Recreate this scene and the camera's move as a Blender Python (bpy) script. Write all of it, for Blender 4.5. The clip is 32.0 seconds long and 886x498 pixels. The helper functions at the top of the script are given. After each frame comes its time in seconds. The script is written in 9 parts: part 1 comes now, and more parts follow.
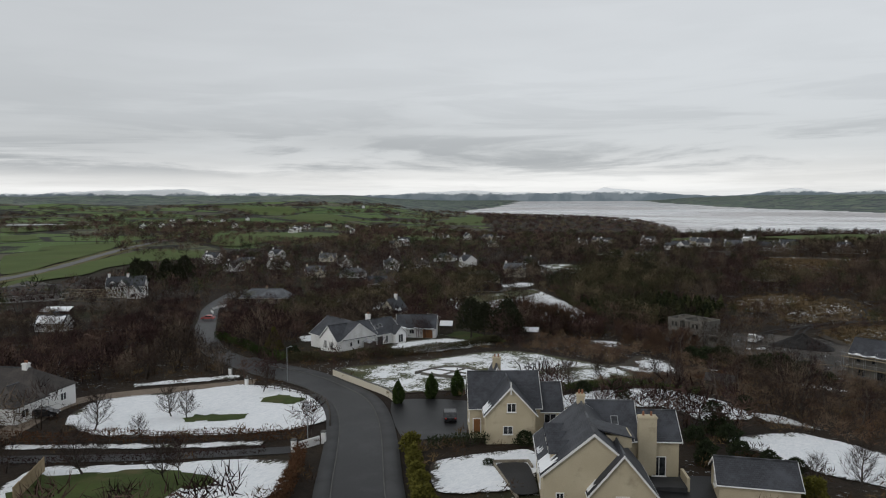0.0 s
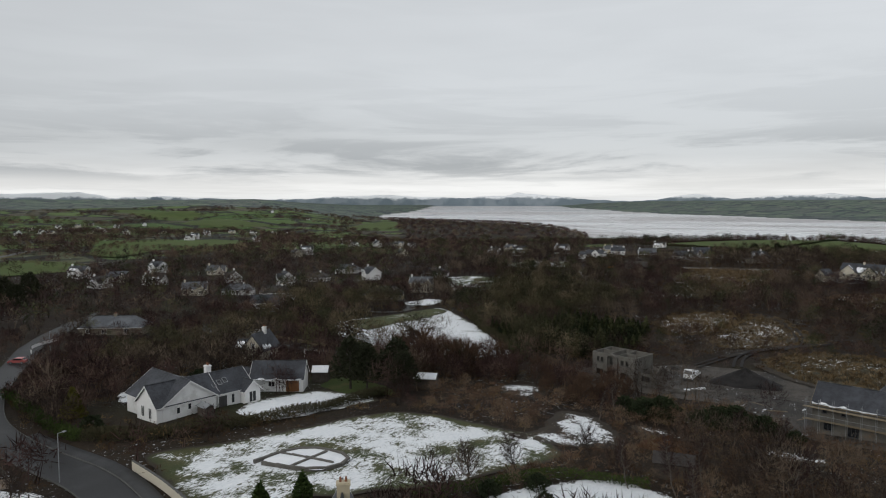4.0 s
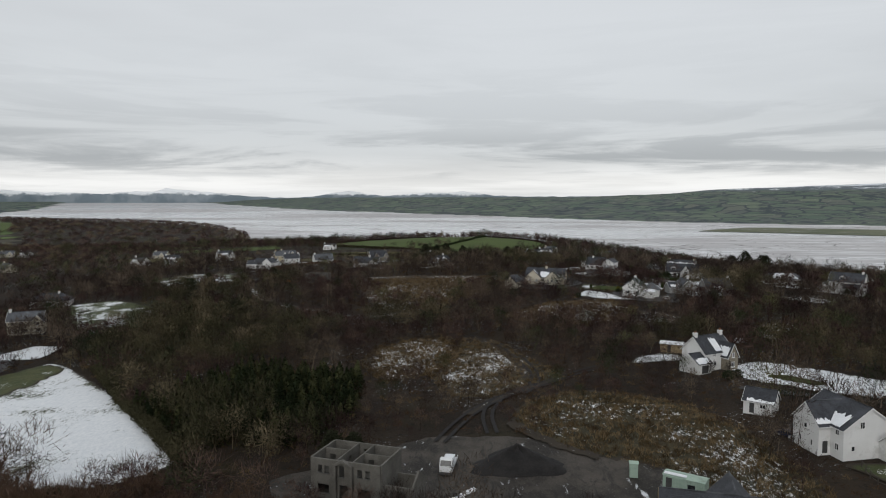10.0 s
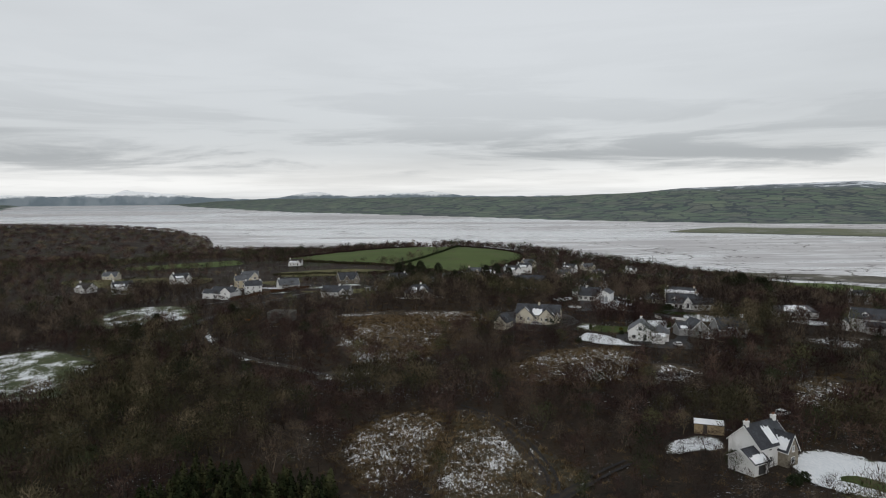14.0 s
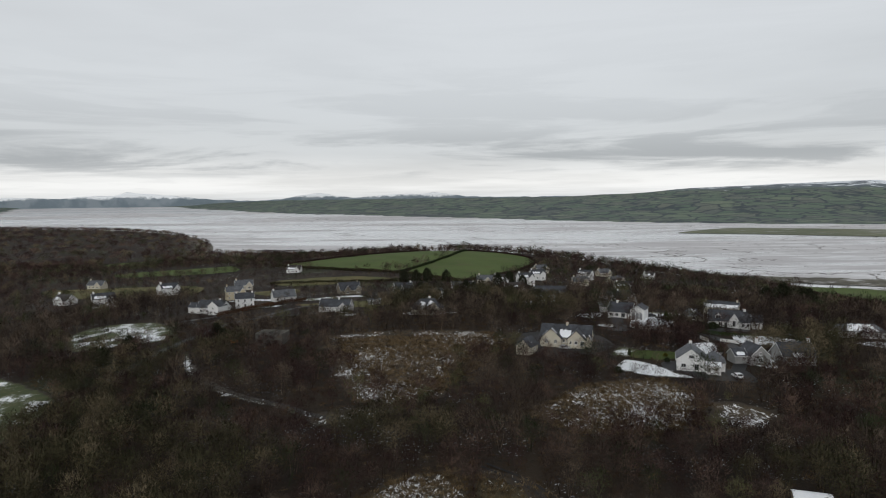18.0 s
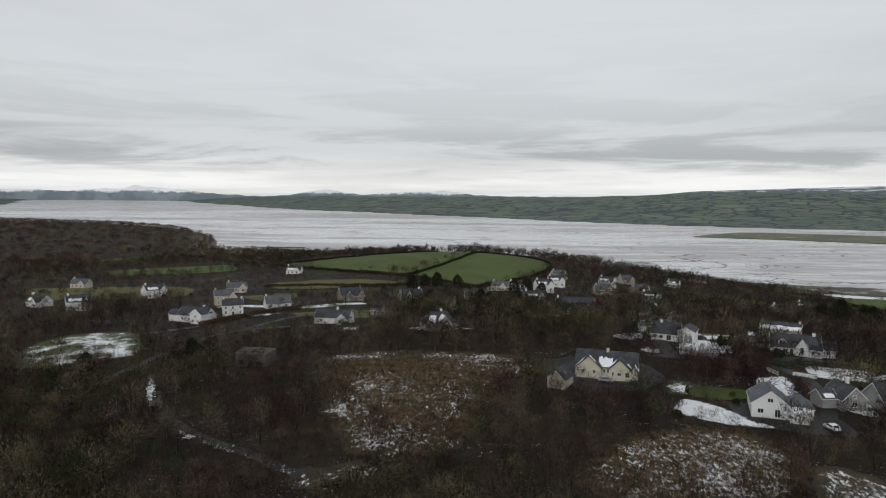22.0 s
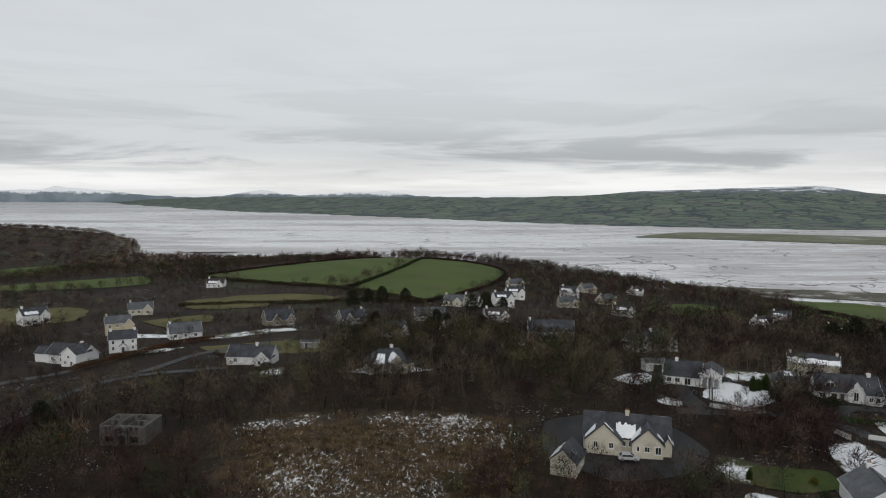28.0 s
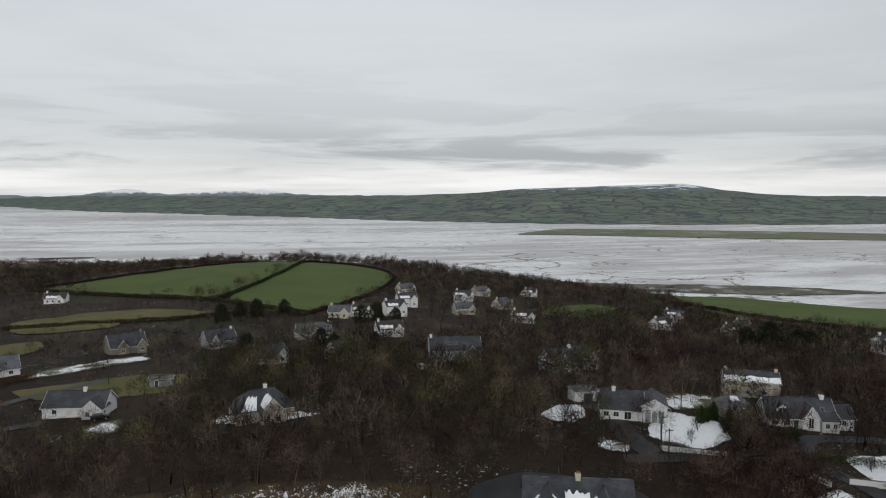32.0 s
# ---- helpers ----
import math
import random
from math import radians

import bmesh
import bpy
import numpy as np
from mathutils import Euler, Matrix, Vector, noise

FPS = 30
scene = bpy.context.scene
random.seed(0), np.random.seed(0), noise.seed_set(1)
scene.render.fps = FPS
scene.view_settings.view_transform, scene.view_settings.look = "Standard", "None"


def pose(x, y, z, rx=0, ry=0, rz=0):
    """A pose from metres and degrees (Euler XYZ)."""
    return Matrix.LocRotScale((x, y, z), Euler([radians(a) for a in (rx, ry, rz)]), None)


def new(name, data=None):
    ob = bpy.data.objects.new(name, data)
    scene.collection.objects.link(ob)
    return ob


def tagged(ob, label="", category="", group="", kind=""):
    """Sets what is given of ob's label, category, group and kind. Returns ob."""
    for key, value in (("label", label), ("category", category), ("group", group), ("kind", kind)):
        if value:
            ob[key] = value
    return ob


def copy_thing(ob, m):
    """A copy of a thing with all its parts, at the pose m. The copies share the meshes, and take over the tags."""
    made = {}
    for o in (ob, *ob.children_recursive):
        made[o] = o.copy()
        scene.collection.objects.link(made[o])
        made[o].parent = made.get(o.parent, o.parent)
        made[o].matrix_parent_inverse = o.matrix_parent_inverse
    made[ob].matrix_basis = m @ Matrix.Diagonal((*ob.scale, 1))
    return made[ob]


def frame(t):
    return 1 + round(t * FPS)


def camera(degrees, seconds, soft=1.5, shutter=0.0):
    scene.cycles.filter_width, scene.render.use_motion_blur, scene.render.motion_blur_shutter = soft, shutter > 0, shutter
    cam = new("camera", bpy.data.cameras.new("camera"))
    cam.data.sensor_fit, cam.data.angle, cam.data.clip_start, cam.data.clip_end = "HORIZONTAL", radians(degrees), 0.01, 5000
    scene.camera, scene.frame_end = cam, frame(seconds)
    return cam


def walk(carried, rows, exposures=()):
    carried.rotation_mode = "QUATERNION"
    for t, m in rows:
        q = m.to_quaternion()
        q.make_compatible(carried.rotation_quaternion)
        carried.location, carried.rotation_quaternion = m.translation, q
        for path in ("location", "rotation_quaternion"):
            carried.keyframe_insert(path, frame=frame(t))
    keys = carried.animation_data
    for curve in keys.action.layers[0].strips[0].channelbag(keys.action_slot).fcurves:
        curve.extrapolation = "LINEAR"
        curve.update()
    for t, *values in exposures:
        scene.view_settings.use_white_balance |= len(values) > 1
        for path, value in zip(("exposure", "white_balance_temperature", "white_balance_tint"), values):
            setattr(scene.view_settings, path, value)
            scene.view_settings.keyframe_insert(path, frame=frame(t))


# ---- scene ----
cam = camera(66.15, 32.0, 1.1)
# seconds, eye x y z, pitch, heading to the left, lean
PATH = [
    (0, 40.98, -87.78, 42.89, -4.245, 37.330, -0.261),
    (0.5, 40.15, -83.03, 43.29, -4.144, 37.387, -0.206),
    (1, 38.97, -78.37, 43.56, -4.169, 37.482, -0.252),
    (1.5, 37.33, -74.04, 43.67, -4.168, 37.574, -0.239),
    (2, 35.43, -69.58, 43.92, -4.137, 37.682, -0.164),
    (2.5, 33.24, -65.50, 44.18, -4.115, 37.703, -0.137),
    (4.5, 22.59, -48.06, 44.24, -3.849, 24.952, -0.074),
    (5, 19.76, -43.43, 44.27, -3.847, 19.792, -0.090),
    (5.5, 17.00, -39.03, 44.40, -3.837, 18.050, -0.171),
    (6, 14.18, -34.53, 44.59, -3.874, 14.875, -0.146),
    (6.5, 11.70, -29.89, 44.75, -3.933, 11.802, -0.115),
    (7, 9.25, -25.23, 44.90, -3.944, 8.490, -0.061),
    (7.5, 6.92, -20.41, 44.96, -3.968, 5.365, 0.004),
    (8, 4.72, -15.38, 45.10, -4.014, 2.275, 0.057),
    (8.5, 3.01, -10.33, 45.27, -4.091, 1.745, 0.036),
    (9, 1.47, -5.04, 45.62, -4.145, 1.834, 0.037),
    (9.5, 0.00, 0.00, 46.20, -4.198, 1.823, 0.032),
    (10, -1.21, 5.28, 47.20, -4.220, 1.937, 0.042),
    (10.5, -2.40, 10.07, 48.60, -4.248, 1.962, 0.078),
    (11, -3.43, 14.72, 50.27, -4.241, 2.034, 0.129),
    (11.5, -4.31, 18.98, 52.04, -4.291, 1.632, 0.087),
    (12, -5.12, 23.56, 53.92, -4.325, 0.682, -0.051),
    (12.5, -5.84, 27.90, 55.65, -4.392, -0.176, -0.147),
    (13, -6.57, 32.20, 57.35, -4.373, -0.835, -0.309),
    (13.5, -6.98, 36.43, 58.86, -4.384, -0.839, -0.385),
    (14, -7.53, 40.81, 60.03, -4.378, -0.801, -0.373),
    (14.5, -8.01, 44.94, 60.81, -4.405, -0.784, -0.550),
    (16.5, -9.60, 63.52, 60.84, -4.344, -0.624, -0.531),
    (17, -10.06, 68.23, 61.11, -4.337, -0.559, -0.486),
    (17.5, -10.29, 72.72, 61.30, -4.340, -0.541, -0.506),
    (18, -10.61, 77.86, 61.41, -4.321, -0.519, -0.571),
    (18.5, -10.75, 83.13, 61.44, -4.302, -0.426, -0.491),
    (19, -10.94, 88.50, 61.50, -4.321, -0.326, -0.355),
    (19.5, -11.26, 93.68, 61.51, -4.333, -0.259, -0.169),
    (20, -11.50, 98.85, 61.49, -4.337, -0.183, -0.074),
    (20.5, -11.83, 103.85, 61.44, -4.375, -0.108, 0.056),
    (21, -12.28, 108.80, 61.36, -4.389, -0.000, 0.211),
    (21.5, -12.61, 113.77, 61.23, -4.437, 0.063, 0.362),
    (22, -13.06, 119.02, 61.14, -4.437, 0.130, 0.454),
    (22.5, -13.44, 124.05, 61.14, -4.462, 0.201, 0.520),
    (23, -13.83, 129.21, 61.26, -4.466, 0.277, 0.543),
    (23.5, -14.10, 134.33, 61.40, -4.485, 0.339, 0.541),
    (24, -14.53, 139.51, 61.54, -4.480, 0.387, 0.489),
    (24.5, -14.78, 144.35, 61.64, -4.464, 0.457, 0.478),
    (25, -15.01, 149.14, 61.75, -4.468, 0.518, 0.410),
    (25.5, -15.17, 153.89, 61.86, -4.458, 0.591, 0.360),
    (27.5, -15.98, 174.15, 61.87, -4.378, -0.489, 0.384),
    (28, -16.19, 179.50, 61.98, -4.366, -4.905, 0.311),
    (28.5, -16.44, 184.48, 62.11, -4.413, -8.785, 0.365),
    (29, -16.51, 189.79, 62.27, -4.395, -12.689, 0.283),
    (29.5, -16.48, 194.79, 62.36, -4.463, -14.796, 0.231),
    (30, -16.29, 199.62, 62.41, -4.464, -14.808, 0.212),
    (30.5, -15.91, 204.22, 62.45, -4.471, -14.800, 0.229),
    (31, -15.44, 209.10, 62.48, -4.467, -14.821, 0.148),
    (31.5, -14.73, 213.99, 62.45, -4.512, -14.822, 0.155),
    (32, -13.86, 218.95, 62.35, -4.495, -14.800, 0.093),
]

walk(cam, [(t, pose(x, y, z, 90 + p, 0, h) @ pose(0, 0, 0, 0, 0, r)) for t, x, y, z, p, h, r in PATH])

# ---- world and light ----
SUN_ELEV, SUN_AZ = 28.0, 195.0


def build_world():
    w = bpy.data.worlds.new("overcast_sky")
    scene.world = w
    w.use_nodes = True
    nt = w.node_tree
    nt.nodes.clear()
    N, L = nt.nodes.new, nt.links.new

    def math_node(op, a, b=None, c=None, clamp=False):
        n = N("ShaderNodeMath")
        n.operation, n.use_clamp = op, clamp
        for i, v in enumerate((a, b, c)):
            if v is None:
                continue
            if isinstance(v, (int, float)):
                n.inputs[i].default_value = v
            else:
                L(v, n.inputs[i])
        return n.outputs[0]

    def ramp(fac, stops):
        n = N("ShaderNodeValToRGB")
        n.color_ramp.interpolation = "B_SPLINE" if len(stops) > 3 else "EASE"
        el = n.color_ramp.elements
        while len(el) < len(stops):
            el.new(0.5)
        for e, (p, c) in zip(el, stops):
            e.position, e.color = p, (*c, 1) if len(c) == 3 else (c[0], c[0], c[0], 1)
        L(fac, n.inputs[0])
        return n.outputs[0]

    def mix(kind, fac, a, b):
        n = N("ShaderNodeMix")
        n.data_type, n.blend_type = "RGBA", kind
        for s, v in ((n.inputs[0], fac), (n.inputs[6], a), (n.inputs[7], b)):
            if isinstance(v, (int, float)):
                s.default_value = v
            elif isinstance(v, tuple):
                s.default_value = (*v, 1)
            else:
                L(v, s)
        return n.outputs[2]

    co = N("ShaderNodeTexCoord").outputs["Generated"]
    sep = N("ShaderNodeSeparateXYZ")
    L(co, sep.inputs[0])
    x, y, z = sep.outputs
    elev = math_node("MAXIMUM", math_node("ARCSINE", z), 0.0)
    # cloud deck seen in perspective: the direction meets a flat layer
    den = math_node("ADD", math_node("MAXIMUM", z, 0.0), 0.035)
    comb = N("ShaderNodeCombineXYZ")
    L(math_node("DIVIDE", x, den), comb.inputs[0])
    L(math_node("DIVIDE", y, den), comb.inputs[1])
    comb.inputs[2].default_value = 3.7

    def cloud(scale, detail, rough, off, dist=0.0):
        mp = N("ShaderNodeMapping")
        mp.inputs["Location"].default_value = off
        L(comb.outputs[0], mp.inputs[0])
        n = N("ShaderNodeTexNoise")
        n.inputs["Scale"].default_value, n.inputs["Detail"].default_value = scale, detail
        n.inputs["Roughness"].default_value, n.inputs["Distortion"].default_value = rough, dist
        L(mp.outputs[0], n.inputs[0])
        return n.outputs[0]

    base = ramp(math_node("DIVIDE", elev, 0.5, clamp=True), [
        (0.0, (0.72, 0.74, 0.75)), (0.02, (0.84, 0.845, 0.84)), (0.05, (0.9, 0.9, 0.89)), (0.085, (0.72, 0.73, 0.735)),
        (0.13, (0.575, 0.595, 0.61)), (0.24, (0.585, 0.61, 0.63)), (0.5, (0.64, 0.665, 0.69)), (1.0, (0.58, 0.605, 0.63))])
    big = ramp(cloud(0.16, 5, 0.55, (1.3, 0.4, 0)), [(0.34, (0.88,)), (0.66, (1.06,))])
    # streaks of stratus, flat-bottomed, low over the horizon
    flat = N("ShaderNodeCombineXYZ")
    L(math_node("MULTIPLY", math_node("ARCTAN2", x, y), 5.0), flat.inputs[0])
    L(math_node("MULTIPLY", elev, 46.0), flat.inputs[1])

    def streak(scale, detail, rough, off):
        mp = N("ShaderNodeMapping")
        mp.inputs["Location"].default_value = off
        L(flat.outputs[0], mp.inputs[0])
        n = N("ShaderNodeTexNoise")
        n.inputs["Scale"].default_value, n.inputs["Detail"].default_value = scale, detail
        n.inputs["Roughness"].default_value, n.inputs["Distortion"].default_value = rough, 0.5
        L(mp.outputs[0], n.inputs[0])
        return n.outputs[0]

    belt = ramp(math_node("DIVIDE", elev, 0.20, clamp=True), [
        (0.0, (0.0,)), (0.14, (0.0,)), (0.22, (1.0,)), (0.33, (0.95,)), (0.5, (0.3,)), (1.0, (0.0,))])
    rag = ramp(streak(0.5, 12, 0.6, (2.6, 0.35, 0)), [(0.44, (0.0,)), (0.57, (1.0,))])
    dark = math_node("MULTIPLY", math_node("MULTIPLY", belt, rag), 0.95)
    wisp = math_node("MULTIPLY", ramp(streak(2.2, 6, 0.65, (7.3, 1.7, 0)), [(0.5, (0.0,)), (0.72, (1.0,))]), ramp(math_node("DIVIDE", elev, 0.1, clamp=True), [
        (0.0, (0.0,)), (0.12, (0.7,)), (0.5, (0.35,)), (1.0, (0.0,))]))
    col = mix("MULTIPLY", 1.0, base, big)
    col = mix("MIX", dark, col, (0.375, 0.395, 0.415))
    col = mix("MIX", math_node("MULTIPLY", wisp, 0.3), col, (0.42, 0.44, 0.46))
    sky = N("ShaderNodeTexSky")
    sky.sky_type, sky.sun_disc = "NISHITA", False
    sky.sun_elevation, sky.sun_rotation = radians(SUN_ELEV), radians(SUN_AZ)
    hazy = mix("MULTIPLY", 1.0, sky.outputs[0], (0.08, 0.08, 0.08))
    col = mix("MIX", 0.95, hazy, col)
    bg = N("ShaderNodeBackground")
    L(col, bg.inputs[0])
    bg.inputs[1].default_value = 1.0
    out = N("ShaderNodeOutputWorld")
    L(bg.outputs[0], out.inputs[0])


build_world()
sun = new("sun", bpy.data.lights.new("sun", "SUN"))
sun.data.energy, sun.data.angle, sun.data.color = 0.8, radians(40), (1.0, 0.97, 0.92)
sun.matrix_world = pose(0, 0, 200, 90 - SUN_ELEV, 0, 180 - SUN_AZ)
scene.view_settings.exposure = 0.08


# ---- lie of the land: heights at known spots, carried smoothly between them ----
WATER = -49.5
SPOTS = np.array([
    (-23, -30, 10.8), (13, -18, 12.7), (-63, -2, 6.2), (-155, 41, 4.0), (-209, 55, 2.2), (-3, -11, 11.7),
    (38, -33, 11.0), (44, -165, 14.3), (-132, -66, 8.8), (-68, 20, 9.0), (-70, 46, 8.1),
    (-97, 68, 5.0), (-19, 101, 3.1), (33, 94, 2.2), (59, 143, 5.1), (64, 179, 4.4),
    (99, 215, 3.9), (-6, 134, 1.1), (72, 288, 8.2), (38, 314, 8.1), (72, 354, 11.2),
    (112, 380, 7.5), (102, 343, 8.2), (84, 411, 7.2), (44, 447, 4.0), (-15, 378, 9.1),
    (-77, 333, 5.9), (-112, 432, 4.2), (-162, 244, -2.8), (165, 314, 7.2), (174, 437, 0.0)])
FAR_SPOTS = np.array([
    (0, 572, -2.6), (22, 858, -1.5), (-75, 840, -2.5), (66, 1056, -17.6), (-275, 682, -8.8), (-330, 990, -24.2),
    (275, 616, -26.4), (407, 704, -40.7), (330, 330, 0.0), (462, 462, -24.2), (-440, 330, -4.4),
    (-550, 0, -2.2), (-495, 550, -8.8), (330, 0, 15.4), (550, 165, 6.6), (330, -220, 19.8),
    (-330, -220, 11.0), (-880, 770, -13.2), (-990, 220, 0.0), (660, -330, 26.4), (-990, -550, 11.0),
    (-500, 1050, -36.0), (-880, 1050, -30.0), (-220, 1050, -29.0)])


def plate(r2):
    return 0.5 * r2 * np.log(r2 + 1e-9)


def solve_land():
    s = np.vstack([SPOTS, FAR_SPOTS]).astype(float)
    q = s[:, :2] / 100
    k = plate(((q[:, None] - q[None]) ** 2).sum(-1)) + np.eye(len(q)) * 0.06
    one = np.c_[np.ones(len(q)), q]
    a = np.block([[k, one], [one.T, np.zeros((3, 3))]])
    return q, np.linalg.solve(a, np.r_[s[:, 2], 0, 0, 0])


LAND_Q, LAND_W = solve_land()


def smooth(a, b, v):
    v = np.clip((v - a) / (b - a), 0, 1)
    return v * v * (3 - 2 * v)


def wave(x, y, seed, size):
    """Cheap smooth noise from a few sines, about -1 to 1."""
    r = np.random.RandomState(seed)
    out = 0
    for i in range(6):
        an, k, ph = r.uniform(0, 6.28), r.uniform(0.6, 1.7) * 6.28 / size, r.uniform(0, 6.28)
        out = out + np.sin((x * np.cos(an) + y * np.sin(an)) * k + ph)
    return out / 3.2


def shore_y(x):
    """The near shore: the y at which the land meets the water."""
    return np.interp(x, [-9500, -6200, -3463, -2760, -2250, -1900, -1650, -1100, -830, -680, -560, -490, -453, -338, -55, 132, 286, 440, 616, 990, 1760, 4400],
                     [17000, 10200, 5400, 3930, 3250, 2900, 2740, 2520, 2330, 2080, 1800, 1560, 1490, 1450, 1320, 1215, 1070, 935, 860, 810, 740, 220])


def far_shore_y(x):
    return np.interp(x, [-9500, -5165, -2444, -1600, -1000, -300, 72, 700, 900, 1137, 1575, 2330, 2860, 6600],
                     [19000, 12500, 7450, 6000, 5050, 4280, 3750, 3060, 2800, 2660, 2440, 2330, 2200, 1750])


def near_land(x, y):
    x, y = np.asarray(x, float), np.asarray(y, float)
    cx, cy = np.clip(x, -990, 660), np.clip(y, -550, 1050)
    d = ((np.stack([cx, cy], -1) / 100)[..., None, :] - LAND_Q) ** 2
    z = plate(d.sum(-1)) @ LAND_W[:len(LAND_Q)] + LAND_W[-3] + LAND_W[-2] * cx / 100 + LAND_W[-1] * cy / 100
    return np.clip(z, -50.5, 33)


def height(x, y):
    """The real height of the land, the bed of the water included."""
    x, y = np.asarray(x, float), np.asarray(y, float)
    z = near_land(x, y)
    r = np.hypot(x, y - 100)
    rough = 0.3 * wave(x, y, 3, 40)
    z = z + rough
    # hills that roll away to the north-west and behind
    az = np.degrees(np.arctan2(x, y - 100))
    west = smooth(-38, -47, az) * smooth(900, 2600, r)
    z = z * (1 - west) + west * (-8 + smooth(900, 5200, r) * (62 + 14 * wave(x, y, 7, 1800)) + 7 * wave(x, y, 8, 520))
    # down to the near shore and under water
    s = shore_y(x)
    bed = WATER - 1.2 - 0.006 * np.clip(r - 1500, 0, 4000)
    z = z + (bed - z) * smooth(-330, 40, y - s) * smooth(-44, -37, az)
    # the far side
    f = far_shore_y(x) + 60 * wave(x, x * 0, 11, 900)
    up = np.clip(y - f, 0, None)
    ridge = np.interp(az, [-60, -24, -18, -13, -4, 10, 17, 20, 23, 33, 36, 42, 60], [-37, -37, 4, 42, 52, 54, 88, 110, 124, 160, 104, 62, 58])
    far = WATER - 1.2 + np.clip(up / 40, 0, 1) * 3 + smooth(0, 2600, up) * (ridge + 45) + smooth(60, 900, up) * 6 * wave(x, y, 9, 700)
    return np.where(up > 0, far, z)


EYE0 = (-11.0, 110.0, 60.0)


def squash(x, y, z):
    """Real places to built ones: all within 2.4 km stays; what lies farther is drawn in along its line of sight, to end within 4.7 km."""
    dx, dy = x - EYE0[0], y - EYE0[1]
    r = np.hypot(dx, dy) + 1e-6
    d = np.where(r < 2400, r, 2400 + 2200 * (1 - np.exp(-(r - 2400) / 2200)))
    k = d / r
    return EYE0[0] + dx * k, EYE0[1] + dy * k, EYE0[2] + (z - EYE0[2]) * k


def ground_at(x, y):
    return float(height(np.array([float(x)]), np.array([float(y)]))[0])


# ---- materials ----
class Nodes:
    """A small hand for node trees."""

    def __init__(self, name, rough=0.85, spec=0.3):
        self.m = bpy.data.materials.new(name)
        self.m.use_nodes = True
        self.t = self.m.node_tree
        self.b = self.t.nodes["Principled BSDF"]
        self.b.inputs["Roughness"].default_value = rough
        self.b.inputs["Specular IOR Level"].default_value = spec
        self.co = self.t.nodes.new("ShaderNodeTexCoord").outputs["Object"]

    def put(self, sock, v):
        if isinstance(v, tuple):
            sock.default_value = (*v, 1) if len(v) == 3 and len(sock.default_value) == 4 else v
        elif isinstance(v, (int, float)):
            sock.default_value = v
        else:
            self.t.links.new(v, sock)

    def noise(self, scale, detail=4, rough=0.55, co=None, stretch=None, dist=0.0):
        co = self.co if co is None else co
        if stretch:
            mp = self.t.nodes.new("ShaderNodeMapping")
            mp.inputs["Scale"].default_value = stretch
            self.t.links.new(co, mp.inputs[0])
            co = mp.outputs[0]
        n = self.t.nodes.new("ShaderNodeTexNoise")
        n.inputs["Scale"].default_value, n.inputs["Detail"].default_value = scale, detail
        n.inputs["Roughness"].default_value, n.inputs["Distortion"].default_value = rough, dist
        self.t.links.new(co, n.inputs[0])
        return n.outputs[0]

    def voronoi(self, scale, feature="F1", co=None):
        n = self.t.nodes.new("ShaderNodeTexVoronoi")
        n.feature = feature
        n.inputs["Scale"].default_value = scale
        self.t.links.new(self.co if co is None else co, n.inputs[0])
        return n.outputs

    def math(self, op, a, b=0.0, clamp=False):
        n = self.t.nodes.new("ShaderNodeMath")
        n.operation, n.use_clamp = op, clamp
        self.put(n.inputs[0], a)
        self.put(n.inputs[1], b)
        return n.outputs[0]

    def step(self, v, lo, hi):
        n = self.t.nodes.new("ShaderNodeMapRange")
        n.interpolation_type = "SMOOTHSTEP"
        self.put(n.inputs[0], v)
        n.inputs[1].default_value, n.inputs[2].default_value = lo, hi
        return n.outputs[0]

    def mix(self, f, a, b, kind="MIX"):
        n = self.t.nodes.new("ShaderNodeMix")
        n.data_type, n.blend_type = "RGBA", kind
        self.put(n.inputs[0], f)
        self.put(n.inputs[6], a)
        self.put(n.inputs[7], b)
        return n.outputs[2]

    def attr(self, name):
        n = self.t.nodes.new("ShaderNodeAttribute")
        n.attribute_name = name
        return n.outputs

    def random(self):
        return self.t.nodes.new("ShaderNodeObjectInfo").outputs["Random"]

    def colour(self, v):
        self.put(self.b.inputs["Base Color"], v)
        return self

    def bump(self, v, strength=0.3, dist=0.05):
        n = self.t.nodes.new("ShaderNodeBump")
        n.inputs["Strength"].default_value, n.inputs["Distance"].default_value = strength, dist
        self.put(n.inputs["Height"], v)
        self.t.links.new(n.outputs[0], self.b.inputs["Normal"])
        return self


def surface(name, c1, c2, big=0.4, fine=6.0, rough=0.85, spec=0.3, bump=0.25, stain=None, stain_size=0.15, vary=0.0):
    """A plain surface with grain at two scales and, if given, stains."""
    n = Nodes(name, rough, spec)
    a, f = n.noise(big, 4), n.noise(fine, 5, 0.65)
    v = n.mix(n.step(n.math("ADD", n.math("MULTIPLY", a, 0.6), n.math("MULTIPLY", f, 0.4)), 0.36, 0.64), c1, c2)
    if stain:
        v = n.mix(n.step(n.noise(stain_size, 6, 0.7), 0.52, 0.68), v, stain)
    if vary:
        v = n.mix(n.math("MULTIPLY", n.random(), vary), v, c1, "MULTIPLY")
    n.colour(v)
    if bump:
        n.bump(f, bump)
    return n.m


